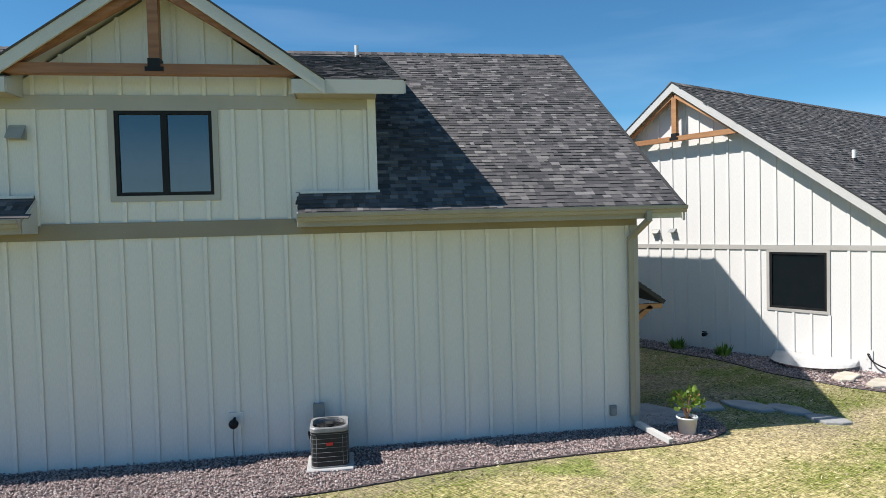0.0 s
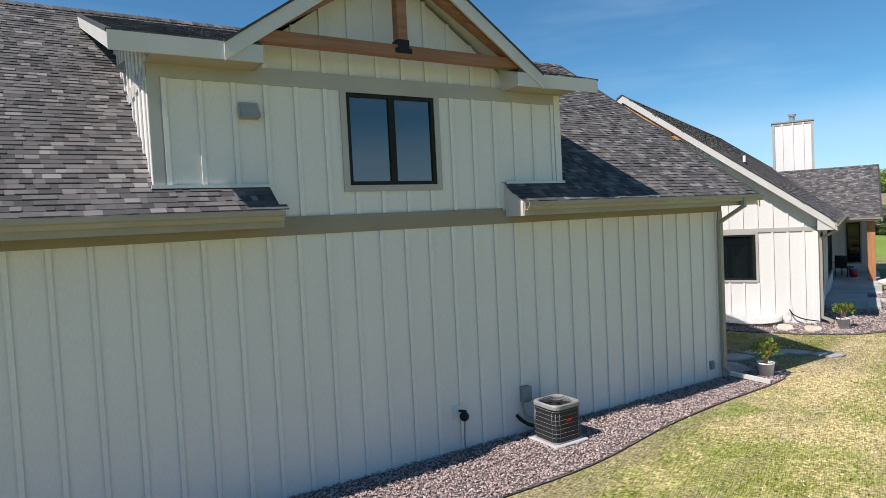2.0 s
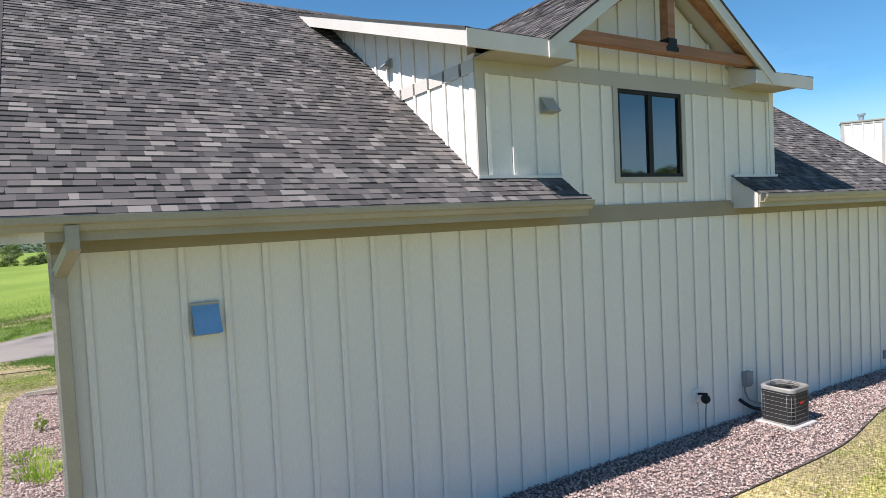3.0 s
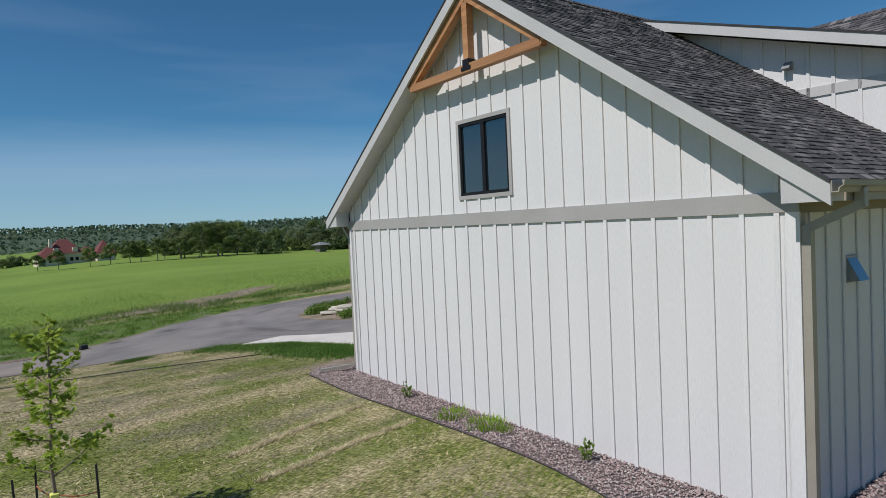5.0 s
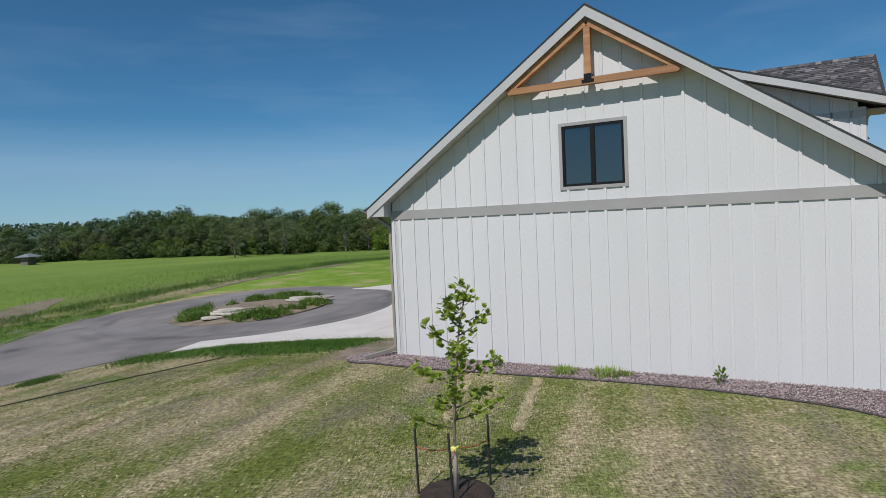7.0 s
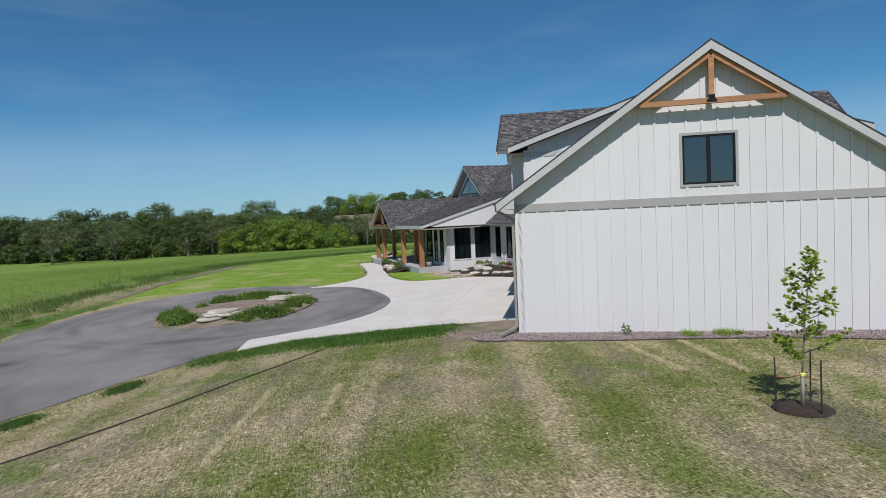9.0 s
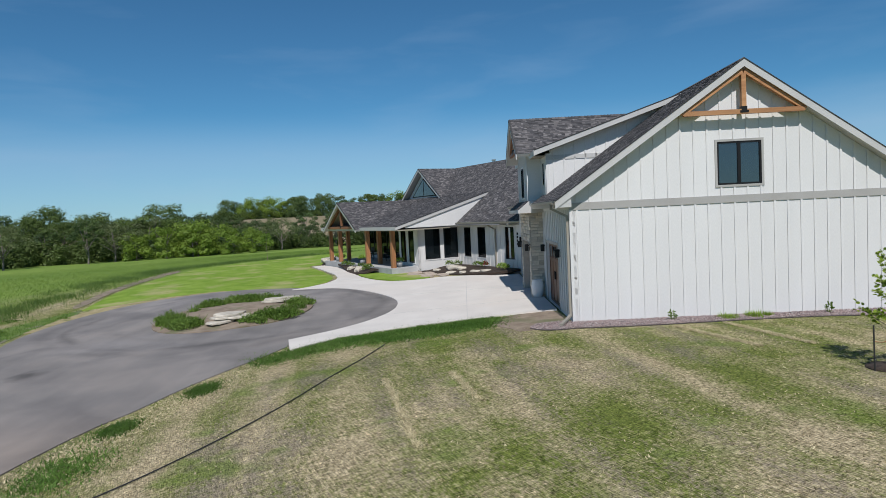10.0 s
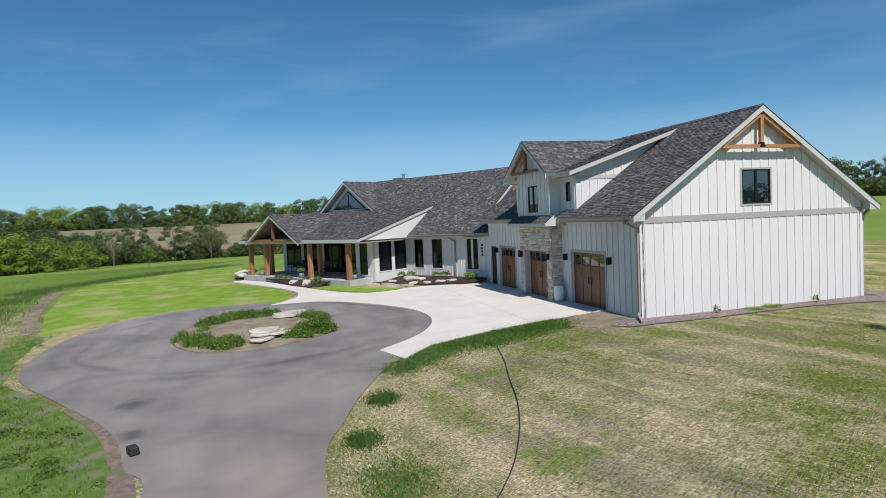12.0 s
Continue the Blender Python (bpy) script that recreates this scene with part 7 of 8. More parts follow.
limbs = [(0.82, 0.75, 25, 0.55), (0.86, 0.55, 150, 0.4), (0.95, 0.7, 265, 0.5), (1.05, 0.35, 80, 0.4), (1.1, 0.6, 330, 0.35), (1.25, 0.45, 200, 0.5), (1.4, 0.5, 110, 0.5), (1.5, 0.55, 285, 0.45), (1.62, 0.35, 20, 0.6), (1.75, 0.45, 230, 0.6), (1.9, 0.42, 120, 0.7), (2.0, 0.45, 310, 0.65), (2.15, 0.3, 60, 0.8), (2.3, 0.28, 180, 0.8), (2.4, 0.22, 290, 0.9)]
for z, ln, deg, rise in limbs:
    a = radians(deg)
    base = Vector((0.02 * z / 2, -0.09 * (z / 2.2) ** 2, z))
    tip = base + Vector((math.cos(a), math.sin(a), rise)).normalized() * ln
    mid = (base + tip) / 2 + Vector((0, 0, -0.03))
    tube("branch", [base, mid, tip], lambda t: 0.011 * (1 - 0.7 * t), BARK, maple, m=mtree)
    for _ in range(int(24 + 26 * ln)):
        t = rng.uniform(0.35, 1.08)
        p = base.lerp(tip, t) + rand_dir(rng) * rng.uniform(0.02, 0.13)
        maple_leaf(p, (tip - base).normalized(), rng.uniform(0.055, 0.092))
for _ in range(140):
    t = rng.uniform(1.2, 2.7)
    maple_leaf(Vector((0.03, -0.1 * (t / 2.2) ** 2, t)) + rand_dir(rng) * 0.1, rand_dir(rng, -0.2, 1), rng.uniform(0.06, 0.1))
part("foliage", leaf_mesh("foliage", leaves, leafy("maple_leaf", (0.29, 0.40, 0.045), (0.43, 0.53, 0.10), 2.0, 0.3, 0.5)), None, maple, "loose green maple leaves", m=mtree)
ring = tagged(part("mulch_ring", lathe([(0.5, -0.02), (0.45, 0.03), (0.25, 0.06), (0.02, 0.065)], 24), MULCH, None, m=mtree), "round dark mulch ring round the young maple", "mulch ring")
for i, (sx, sy, lx, ly) in enumerate(((0.44, -0.27, -0.02, 0.0), (-0.37, -0.16, -0.03, 0.02), (-0.16, 0.46, 0.0, 0.02))):
    b = Vector((sx, sy, -0.1))
    ms = Matrix.Translation((TX + sx, TY + sy, TZ0))
    st = top_thing(thing("tree_stake", "dark green metal stake beside the young maple", "stake", ms, "tree stakes"))
    part("stake_post", beam(bmesh.new(), (0, 0, -0.1), (lx, ly, 0.93), 0.024, 0.02, up=(0, 1, 0)), EDGING, st, m=ms)
    tube("tie_strap", [(lx * 0.6, ly * 0.6, 0.6), (-sx * 0.5, -sy * 0.5, 0.56), (-sx, -sy, 0.6)], 0.008, surface("orange_strap", (0.30, 0.08, 0.03), (0.36, 0.11, 0.05), scale=6, rough=0.7, bump=0.0) if i == 0 else bpy.data.materials["orange_strap"], st, "thin orange tie", m=ms)
YELLOW = surface("yellow_tape", (0.70, 0.72, 0.14), (0.78, 0.80, 0.2), scale=6, rough=0.6, bump=0.0)
part("tape_knot", boxes((-0.05, 0.05, -0.04, 0.04, 0.56, 0.62), (0.0, 0.1, -0.012, 0.012, 0.57, 0.6), bev=0.01), YELLOW, maple, "yellow tape knot", m=mtree)


# ---- grass ----
def blades_stuff(name, points, h, w, mat, label, seed, lean=0.6, z_of=None):
    """Many single blades as one mesh."""
    r = np.random.RandomState(seed)
    n = len(points)
    p = np.array([(x, y, (z_of or ground_z)(x, y)) for x, y in points])
    a = r.uniform(0, 2 * np.pi, n)
    hh = h * r.uniform(0.5, 1.25, n)
    ln = r.uniform(0.1, lean, n)
    b = r.uniform(0, 2 * np.pi, n)
    side = np.stack([np.cos(a), np.sin(a), np.zeros(n)], 1) * (w * r.uniform(0.6, 1.4, n) / 2)[:, None]
    tip = p + np.stack([np.cos(b) * ln * hh, np.sin(b) * ln * hh, hh], 1)
    v = np.empty((n * 3, 3))
    v[0::3], v[1::3], v[2::3] = p - side, p + side, tip
    me = bpy.data.meshes.new(name)
    me.from_pydata(v.tolist(), [], np.arange(n * 3).reshape(n, 3).tolist())
    me.materials.append(mat)
    return tagged(new(name, me), label, "grass", kind="stuff")


rng = random.Random(31)
block = [bed_ring, [(0.0, -0.05), (15.5, -0.05), (15.5, 10.7), (0.0, 10.7)], [(2.5, 10.7), (2.55, 12.4), (2.2, 16.15), (1.4, 18.3), (-0.02, 19.7), (1.63, 20.13), (17, 20), (17, 10.7)], [(-30, 23.9), (-9.0, 23.05), (-4.2, 22.05), (-0.5, 20.5), (2, 20), (2, 34), (-30, 34)], bed2, to_world([(0, -0.1), (20, -0.1), (20, 11), (0, 11)]), to_rear([(7.3, -1.7), (19.2, -1.7), (20, 0.2), (0, 0.2), (3.2, -1.6)])]
lawn_pts = []
for x0, x1, y0, y1, n in ((-14, 0, -4, 24, 62000), (0, 26, -9, 1.5, 42000), (-14, 2, -10, -2, 8000), (-22, -12, 0, 26, 26000), (15.5, 22, 0, 6, 6000), (14, 46, -16, 2, 12000)):
    for _ in range(n):
        q = (rng.uniform(x0, x1), rng.uniform(y0, y1))
        if not any(inside(q, b) for b in block):
            lawn_pts.append(q)
blades_stuff("lawn_grass", lawn_pts, 0.028, 0.022, gm.materials[0], "short patchy lawn grass, part green and part straw", 5, lean=3.2)
strip = [(2.45, 12.7), (2.4, 14.0), (2.1, 16.1), (1.3, 18.3), (-0.15, 19.75), (-0.6, 20.6), (-1.5, 19.9), (-0.3, 18.4), (0.1, 16.7), (0.4, 14.8), (0.9, 13.2)]
blades_stuff("tall_grass", [(q[0] + rng.gauss(0, 0.3), q[1] + rng.gauss(0, 0.3)) for q in scatter(strip, 26000, rng) if noise.noise(Vector((q[0] * 1.3, q[1] * 1.3, 1.0))) > rng.uniform(-0.75, 0.25)], 0.075, 0.032, GRASS_DARK, "long dark green grass beside the forecourt", 6, lean=2.2)
for cx, cy, rx, ry in ((-8.4, 21.8, 0.75, 0.5), (-3.4, 21.0, 0.35, 0.25), (-5.9, 22.0, 0.35, 0.25), (-11.5, 22.3, 1.0, 0.5)):
    blades_stuff("tall_grass", [q for q in ((cx + rng.gauss(0, rx * 0.8), cy + rng.gauss(0, ry * 0.8)) for _ in range(2200)) if not inside(q, asphalt_ring)], 0.075, 0.03, GRASS_DARK, "rough tuft of long dark green grass in the lawn", int(cx * 7) % 97, lean=2.0)
vp = scatter([(-30, 29), (-6.6, 27.2), (-2.3, 28.5), (3.5, 32.4), (9.5, 32.8), (12, 33.6), (3.3, 36), (-5.4, 36.5), (-30, 38)], 26000, rng)
blades_stuff("verge_grass", vp, 0.11, 0.025, LEAF, "rough green verge grass and weeds by the driveway", 8, lean=1.0)
np_ = scatter([(11.6, 33.3), (17.9, 34.9), (26, 36.4), (35.7, 37.3), (47.0, 32.0), (53.0, 27.0), (36.6, 24.6), (29.3, 24.4), (18.6, 22.3), (15.6, 23.9), (16.1, 27.7), (13.6, 30.9)], 30000, rng)
blades_stuff("lawn_grass", np_, 0.04, 0.03, LAWN_NEW, "short bright green new lawn grass", 12, lean=1.2)
MEADOW = leafy("meadow_grass", (0.165, 0.265, 0.040), (0.235, 0.340, 0.066), 0.12, 0.06, 0.45)
mp_ = []
for _ in range(110000):
    x = rng.uniform(-40, 75)
    y = 36 + abs(rng.gauss(0, 1)) * 14 + max(0, (x - 10)) * 0.06
    if x > 30:
        y += (35 - x) * 0.35
    mp_.append((x, y))
blades_stuff("meadow_grass", mp_, 0.085, 0.03, MEADOW, "tall green meadow grass along the field edge", 14, lean=2.4)
WEEDGRASS = leafy("weed_grass", (0.115, 0.195, 0.040), (0.180, 0.270, 0.066), 0.5, 0.12, 0.45)
WEEDLEAF = leafy("weed_leaf", (0.12, 0.215, 0.028), (0.22, 0.33, 0.065), 0.8, 0.35, 0.45)


def weed_clumps(name, centres, label, seed, leaf=0.09, per=150, mat=None, z_of=None):
    """Low leafy weeds: small leaf clumps heaped round many centres (x, y, radius, height)."""
    r = random.Random(seed)
    cl = []
    for x, y, rad, h in centres:
        z0 = (z_of or ground_z)(x, y)
        for _ in range(int(per * rad * rad / 0.16)):
            a, q = r.uniform(0, 6.2832), math.sqrt(r.random())
            top = h * (1 - 0.75 * q * q)
            p = Vector((x + rad * q * math.cos(a), y + rad * q * math.sin(a), z0 + top * r.uniform(0.3, 1.1)))
            nn = (rand_dir(r) * 0.8 + Vector((0.5 * math.cos(a) * q, 0.5 * math.sin(a) * q, 0.8))).normalized()
            d = nn.cross(rand_dir(r)).normalized() * leaf * r.uniform(0.5, 1.4)
            cl.append((p, d, nn.cross(d) * 0.55))
    return tagged(new(name, clump_mesh(name, cl, mat or WEEDLEAF)), label, "weeds", kind="stuff")


# long dark grass and weeds between field and driveway, along the soil and the new lawn
BAND = [(-22, 40, 1.4), (-9, 37.4, 1.6), (-3, 37.0, 1.3), (5.6, 37.0, 1.0), (10, 37.2, 0.9), (14.5, 37.2, 0.8), (20, 38.8, 0.9), (28, 40.2, 1.0), (36, 40.2, 0.9), (43, 37.0, 0.8), (50, 32.4, 0.8), (56, 27, 0.9)]
band = []
for (x0, y0, w0), (x1, y1, w1) in zip(BAND, BAND[1:]):
    for _ in range(int(math.hypot(x1 - x0, y1 - y0) * 620)):
        t = rng.random()
        q = (x0 + (x1 - x0) * t + rng.gauss(0, 0.5), y0 + (y1 - y0) * t + rng.gauss(0, 1.0) * (w0 + (w1 - w0) * t))
        if noise.noise(Vector((q[0] * 0.45, q[1] * 0.45, 7.0))) > rng.uniform(-0.45, 0.45):
            band.append(q)
blades_stuff("field_edge_weeds", band, 0.27, 0.022, WEEDGRASS, "long dark green grass and weeds along the field edge", 15, lean=0.9)
# island planting
ISLAND_AT = []
for k in range(105):
    a, r = rng.uniform(0, 6.2832), rng.uniform(0.74, 1.05)
    if 2.85 < a < 3.65 or 5.3 < a < 5.9 or (1.0 < a < 1.9 and rng.random() < 0.6):
        continue
    ISLAND_AT.append((8.4 + 3.7 * r * math.cos(a), 24.15 + 3.05 * r * math.sin(a), rng.uniform(0.2, 0.5), rng.uniform(0.16, 0.42)))
ip = []
for cx, cy, size, _ in ISLAND_AT:
    for _ in range(int(220 * size)):
        x, y = cx + rng.gauss(0, size * 0.5), cy + rng.gauss(0, size * 0.5)
        if inside((x, y), isl):
            ip.append((x, y))
blades_stuff("island_daylilies", ip, 0.34, 0.03, WEEDLEAF, "green daylily leaves round the island edge", 16, lean=1.1, z_of=lambda x, y: ISLZ(x, y) + 0.05)
# straw lying along the driveway, windrows of clippings left by the mower, short growth on the verge
edge_straw = [q for q in ((x + rng.gauss(0, 0.3), y + rng.gauss(0, 0.28)) for x, y in scatter([(-1.0, 20.3), (-2.3, 21.2), (-4.5, 22.05), (-6.2, 22.5), (-8.4, 22.8), (-11, 22.9), (-11, 22.2), (-8.2, 21.9), (-5.2, 21.1), (-2.6, 20.0)], 9000, rng)) if not inside(q, asphalt_ring)]
windrows = []
for x0, y0, x1, y1, k in ((-4.3, 6.84, -1.35, 7.9, 2600), (-4.3, 5.55, -1.15, 6.35, 2300), (-7.2, 13.8, -4.6, 14.45, 900), (-9.4, 14.95, -4.6, 16.05, 1500)):
    for _ in range(k):
        t = rng.random()
        windrows.append((x0 + (x1 - x0) * t + rng.gauss(0, 0.05), y0 + (y1 - y0) * t + rng.gauss(0, 0.05)))
verge_pts = [q for q in scatter([(-16, 27.6), (-6.6, 27.4), (-2.3, 28.8), (3.5, 32.8), (9.5, 33.1), (3.3, 35), (-5.4, 35), (-16, 34)], 34000, rng) if noise.noise(Vector((q[0] * 0.8, q[1] * 0.8, 5.0))) > rng.uniform(-0.6, 0.3) and not inside(q, asphalt_ring)]
blades_stuff("verge_grass", verge_pts, 0.05, 0.026, WEEDLEAF, "short green grass and weeds on the driveway verge", 21, lean=2.0)
# clumps of leaf litter and thatch lying in the lawn
THATCH = surface("dry_thatch", (0.42, 0.35, 0.2), (0.62, 0.54, 0.34), scale=5, rough=0.95, bump=0.3, island=0.3)
tp = [q for q in lawn_pts if rng.random() < 0.2 and noise.noise(Vector((q[0] * 0.5, q[1] * 0.5, 3.0))) > -0.1]
blades_stuff("dry_thatch", tp, 0.025, 0.03, THATCH, "dry straw thatch lying on the lawn", 18, lean=3.5)
blades_stuff("dry_straw", edge_straw, 0.03, 0.025, THATCH, "dry straw lying along the driveway edge", 19, lean=3.5)
blades_stuff("mown_windrow", windrows, 0.05, 0.016, THATCH, "thin rows of straw-coloured clippings left on the lawn", 20, lean=2.5)


# ---- woods ----
WOODS = [leafy("woods_leaf", (0.085, 0.128, 0.030), (0.135, 0.190, 0.046), 0.25, 0.10, 0.35), leafy("woods_leaf_fresh", (0.155, 0.235, 0.030), (0.225, 0.31, 0.048), 0.25, 0.10, 0.4), leafy("woods_leaf_grey", (0.115, 0.145, 0.055), (0.165, 0.195, 0.08), 0.25, 0.12, 0.35), leafy("woods_leaf_deep", (0.058, 0.096, 0.030), (0.098, 0.148, 0.044), 0.25, 0.10, 0.3)]
TRUNK = surface("woods_bark", (0.13, 0.11, 0.095), (0.22, 0.19, 0.165), scale=2, rough=0.9, bump=0.4, fine=12)


def clump_mesh(name, clumps, mat):
    """Many small four-cornered leaf clumps: (centre, along, across)."""
    vs, fs = [], []
    for c, a, b in clumps:
        k = len(vs)
        vs += [c - a, c + b * 0.8, c + a, c - b]
        fs.append((k, k + 1, k + 2, k + 3))
    me = bpy.data.meshes.new(name)
    me.from_pydata([tuple(v) for v in vs], [], fs)
    me.materials.append(mat)
    return me


weed_clumps("island_plants", ISLAND_AT, "low leafy green plants round the island edge", 16, leaf=0.05, per=260, z_of=lambda x, y: ISLZ(x, y) + 0.05)
ROAD_AT = [(x + rng.gauss(0, 0.5), y + rng.gauss(0, 0.5), rng.uniform(0.15, 0.4), rng.uniform(0.05, 0.16)) for x, y in scatter([(-14, 27.5), (-6.6, 27.3), (-2.3, 28.7), (3.5, 32.6), (9.5, 33.0), (12, 33.6), (3.3, 35), (-5.4, 35.5), (-14, 34)], 150, rng)]
ROAD_AT = [q for q in ROAD_AT if not any(inside((q[0] + i, q[1] + j), asphalt_ring) for i in (-0.4, 0.4) for j in (-0.4, 0.4))]
weed_clumps("verge_weeds", ROAD_AT, "low green weeds on the driveway verge", 17, leaf=0.04, per=200)


def wood_tree(seed, h, spread, n, leaf, mat, low=0.25, lobes_n=17, open_crown=False):
    """A grown tree: trunk, forking limbs and a crown of uneven flattened lobes made of many small leaf clumps."""
    r = random.Random(seed)
    t = top_thing(thing("woodland_tree", "grown green leafy tree in the wood edge", "tree", Matrix.Translation((0, 0, -500 - seed)), "trees along the field"))
    m = t.matrix_basis
    bend = [(0, 0, -0.3), (r.uniform(-0.2, 0.2), r.uniform(-0.2, 0.2), h * 0.3), (r.uniform(-0.4, 0.4), 0.2, h * 0.72)]
    tube("trunk", bend, lambda q: h * 0.021 * (1 - 0.75 * q), TRUNK, t, m=m)
    lobes = []
    for i in range(lobes_n):
        a = i * 2.4 + r.uniform(-0.5, 0.5)
        z = h * (low + (0.88 - low) * ((i + r.uniform(0, 1)) / lobes_n))
        wide = math.sin(math.pi * min(1.0, 0.28 + 0.66 * (z / h - low) / (1 - low)))
        q = spread * r.uniform(0.3, 0.85) * wide
        c = Vector((q * math.cos(a), q * math.sin(a), z))
        lobes.append((c, spread * r.uniform(0.2, 0.38) * (0.8 if open_crown else 1.0)))
        if i % (2 if open_crown else 5) == 1 and h > 5:
            k = z * r.uniform(0.35, 0.55)
            tube("limb", [(0, 0, k), tuple(c * 0.5 + Vector((0, 0, k * 0.6))), tuple(c)], lambda q: h * 0.009 * (1 - 0.7 * q), TRUNK, t, m=m)
    cl = []
    for _ in range(n):
        c, rad = r.choice(lobes)
        d = rand_dir(r, -0.75, 1.0)
        e = 1 - 0.5 * r.random() ** 2
        p = c + Vector((d.x, d.y, d.z * 0.72)) * rad * e * r.uniform(0.85, 1.15)
        nn = (d + rand_dir(r) * 0.4 + Vector((0, 0, 0.3))).normalized()
        a = nn.cross(rand_dir(r)).normalized()
        s = leaf * r.uniform(0.5, 1.3)
        cl.append((p, a * s, nn.cross(a) * s * 0.75))
    part("crown", clump_mesh("crown", cl, mat), None, t, "crown of many leaf clumps", m=m)
    return t


kinds = [wood_tree(1, 9.0, 4.6, 4300, 0.16, WOODS[0]), wood_tree(2, 8.0, 4.4, 4000, 0.16, WOODS[3]), wood_tree(3, 9.6, 4.6, 4300, 0.16, WOODS[0], 0.3, 20), wood_tree(4, 8.4, 4.6, 2600, 0.15, WOODS[2], 0.4, 15, True),
         wood_tree(5, 5.6, 3.8, 3200, 0.17, WOODS[1], 0.05), wood_tree(6, 4.0, 3.8, 2100, 0.18, WOODS[0], 0.0), wood_tree(7, 9.4, 3.9, 2200, 0.15, WOODS[3], 0.42, 14, True), wood_tree(8, 3.4, 3.6, 2000, 0.18, WOODS[3], 0.0), wood_tree(9, 5.0, 2.6, 2200, 0.14, WOODS[0], 0.35, 12)]
KIND_H = (9.0, 8.0, 9.6, 8.4, 5.6, 4.0, 9.4, 3.4, 5.0)


def place_tree(kind, x, y, h, turn, wide=1.0):
    """A tree of height h."""
    s = h / KIND_H[kind]
    return copy_thing(kinds[kind], pose(x, y, ground_z(x, y), 0, 0, turn) @ Matrix.Diagonal((s * wide, s * wide, s, 1)))


SHRUBS, RISE, BACK = [], [], []


def merge_tree(kind, x, y, h, turn, wide, heap):
    """Adds a tree's crown to a heap that becomes one mass of growth."""
    s = h / KIND_H[kind]
    heap.append((kind, pose(x, y, ground_z(x, y), 0, 0, turn) @ Matrix.Diagonal((s * wide, s * wide, s, 1))))


def merged(name, heap, label):
    vs, fs, mi, base = [], [], [], 0
    for kind, m in heap:
        src = next(o for o in kinds[kind].children if o.name.startswith("crown")).data
        co = np.empty(len(src.vertices) * 3)
        src.vertices.foreach_get("co", co)
        mm = np.array(m)
        vs.append(co.reshape(-1, 3) @ mm[:3, :3].T + mm[:3, 3])
        fs.append(np.arange(len(src.vertices)).reshape(-1, 4) + base)
        mi += [WOODS.index(src.materials[0])] * len(src.polygons)
        base += len(src.vertices)
    me = bpy.data.meshes.new(name)
    me.from_pydata(np.concatenate(vs).tolist(), [], np.concatenate(fs).tolist())
    for w in WOODS:
        me.materials.append(w)
    me.polygons.foreach_set("material_index", mi)
    return tagged(new(name, me), label, "woods", kind="stuff")


# wood edge round the field: (x, y, height of the tall trees, how densely they stand)
LINE = [(-60, 205, 5.5, 0.6), (-25, 202, 5.0, 0.6), (18, 196, 5.2, 0.6), (46, 172, 6.0, 0.8), (62, 146, 6.8, 0.9), (72, 122, 8.6, 1.0), (75, 104, 9.6, 1.0), (78, 89, 7.8, 1.0), (84, 76, 8.8, 1.0), (93, 62, 8.4, 0.9), (104, 47, 6.4, 0.65), (110, 22, 6.2, 0.35), (108, 8, 5.8, 0.35)]
rng = random.Random(123)
for (x0, y0, h0, w0), (x1, y1, h1, w1) in zip(LINE, LINE[1:]):
    d = math.hypot(x1 - x0, y1 - y0)
    out = Vector((x0 + x1, y0 + y1, 0)).normalized()
    far = math.hypot(x0, y0) > 165
    k = max(2, int(d / (5.0 if far else 3.1)))
    for i in range(k):
        t = (i + rng.uniform(0.1, 0.9)) / k
        bx_, by_, hh, w = x0 + (x1 - x0) * t, y0 + (y1 - y0) * t, 1.03 * (h0 + (h1 - h0) * t), w0 + (w1 - w0) * t
        for q in range(2 if far else 3):
            o, e = rng.uniform(-2.0, 5.0), rng.uniform(-2, 2)
            merge_tree(rng.choice((4, 5, 5, 7, 7, 8)), bx_ + out.x * o - out.y * e, by_ + out.y * o + out.x * e, rng.uniform(1.8, 4.3) * (0.5 + 0.5 * w), rng.uniform(0, 360), 1.15, SHRUBS)
        if rng.random() < w:
            o = rng.uniform(2, 7)
            place_tree(rng.choice((0, 1, 3, 3, 6, 2)), bx_ + out.x * o, by_ + out.y * o, hh * rng.uniform(0.62, 0.95), rng.uniform(0, 360), 1.15)
        if rng.random() < w * 0.8:
            o = rng.uniform(7, 17)
            place_tree(rng.choice((0, 2, 2, 0, 1, 6)), bx_ + out.x * o, by_ + out.y * o, hh * rng.choice((0.78, 0.9, 1.05, 1.2)), rng.uniform(0, 360), 1.2)
# fresh green willows at the field edge
for x, y, h in ((81, 66, 4.4), (83, 62, 5.6), (86, 58, 6.0), (88, 54, 5.2), (84, 58, 4.2), (90, 60, 6.2), (90, 50, 4.4)):
    place_tree(4, x, y, h, rng.uniform(0, 360), 1.15)
# open old trees before the hay field
for x, y, k, h in ((98, 47, 3, 6.6), (104, 38, 6, 7.6), (107, 32, 3, 5.6), (111, 24, 0, 5.6), (66, 88, 3, 7.8), (70, 80, 3, 7.2), (76, 71, 6, 7.4), (80, 69, 3, 7.0)):
    place_tree(k, x, y, h, rng.uniform(0, 360), 1.1)
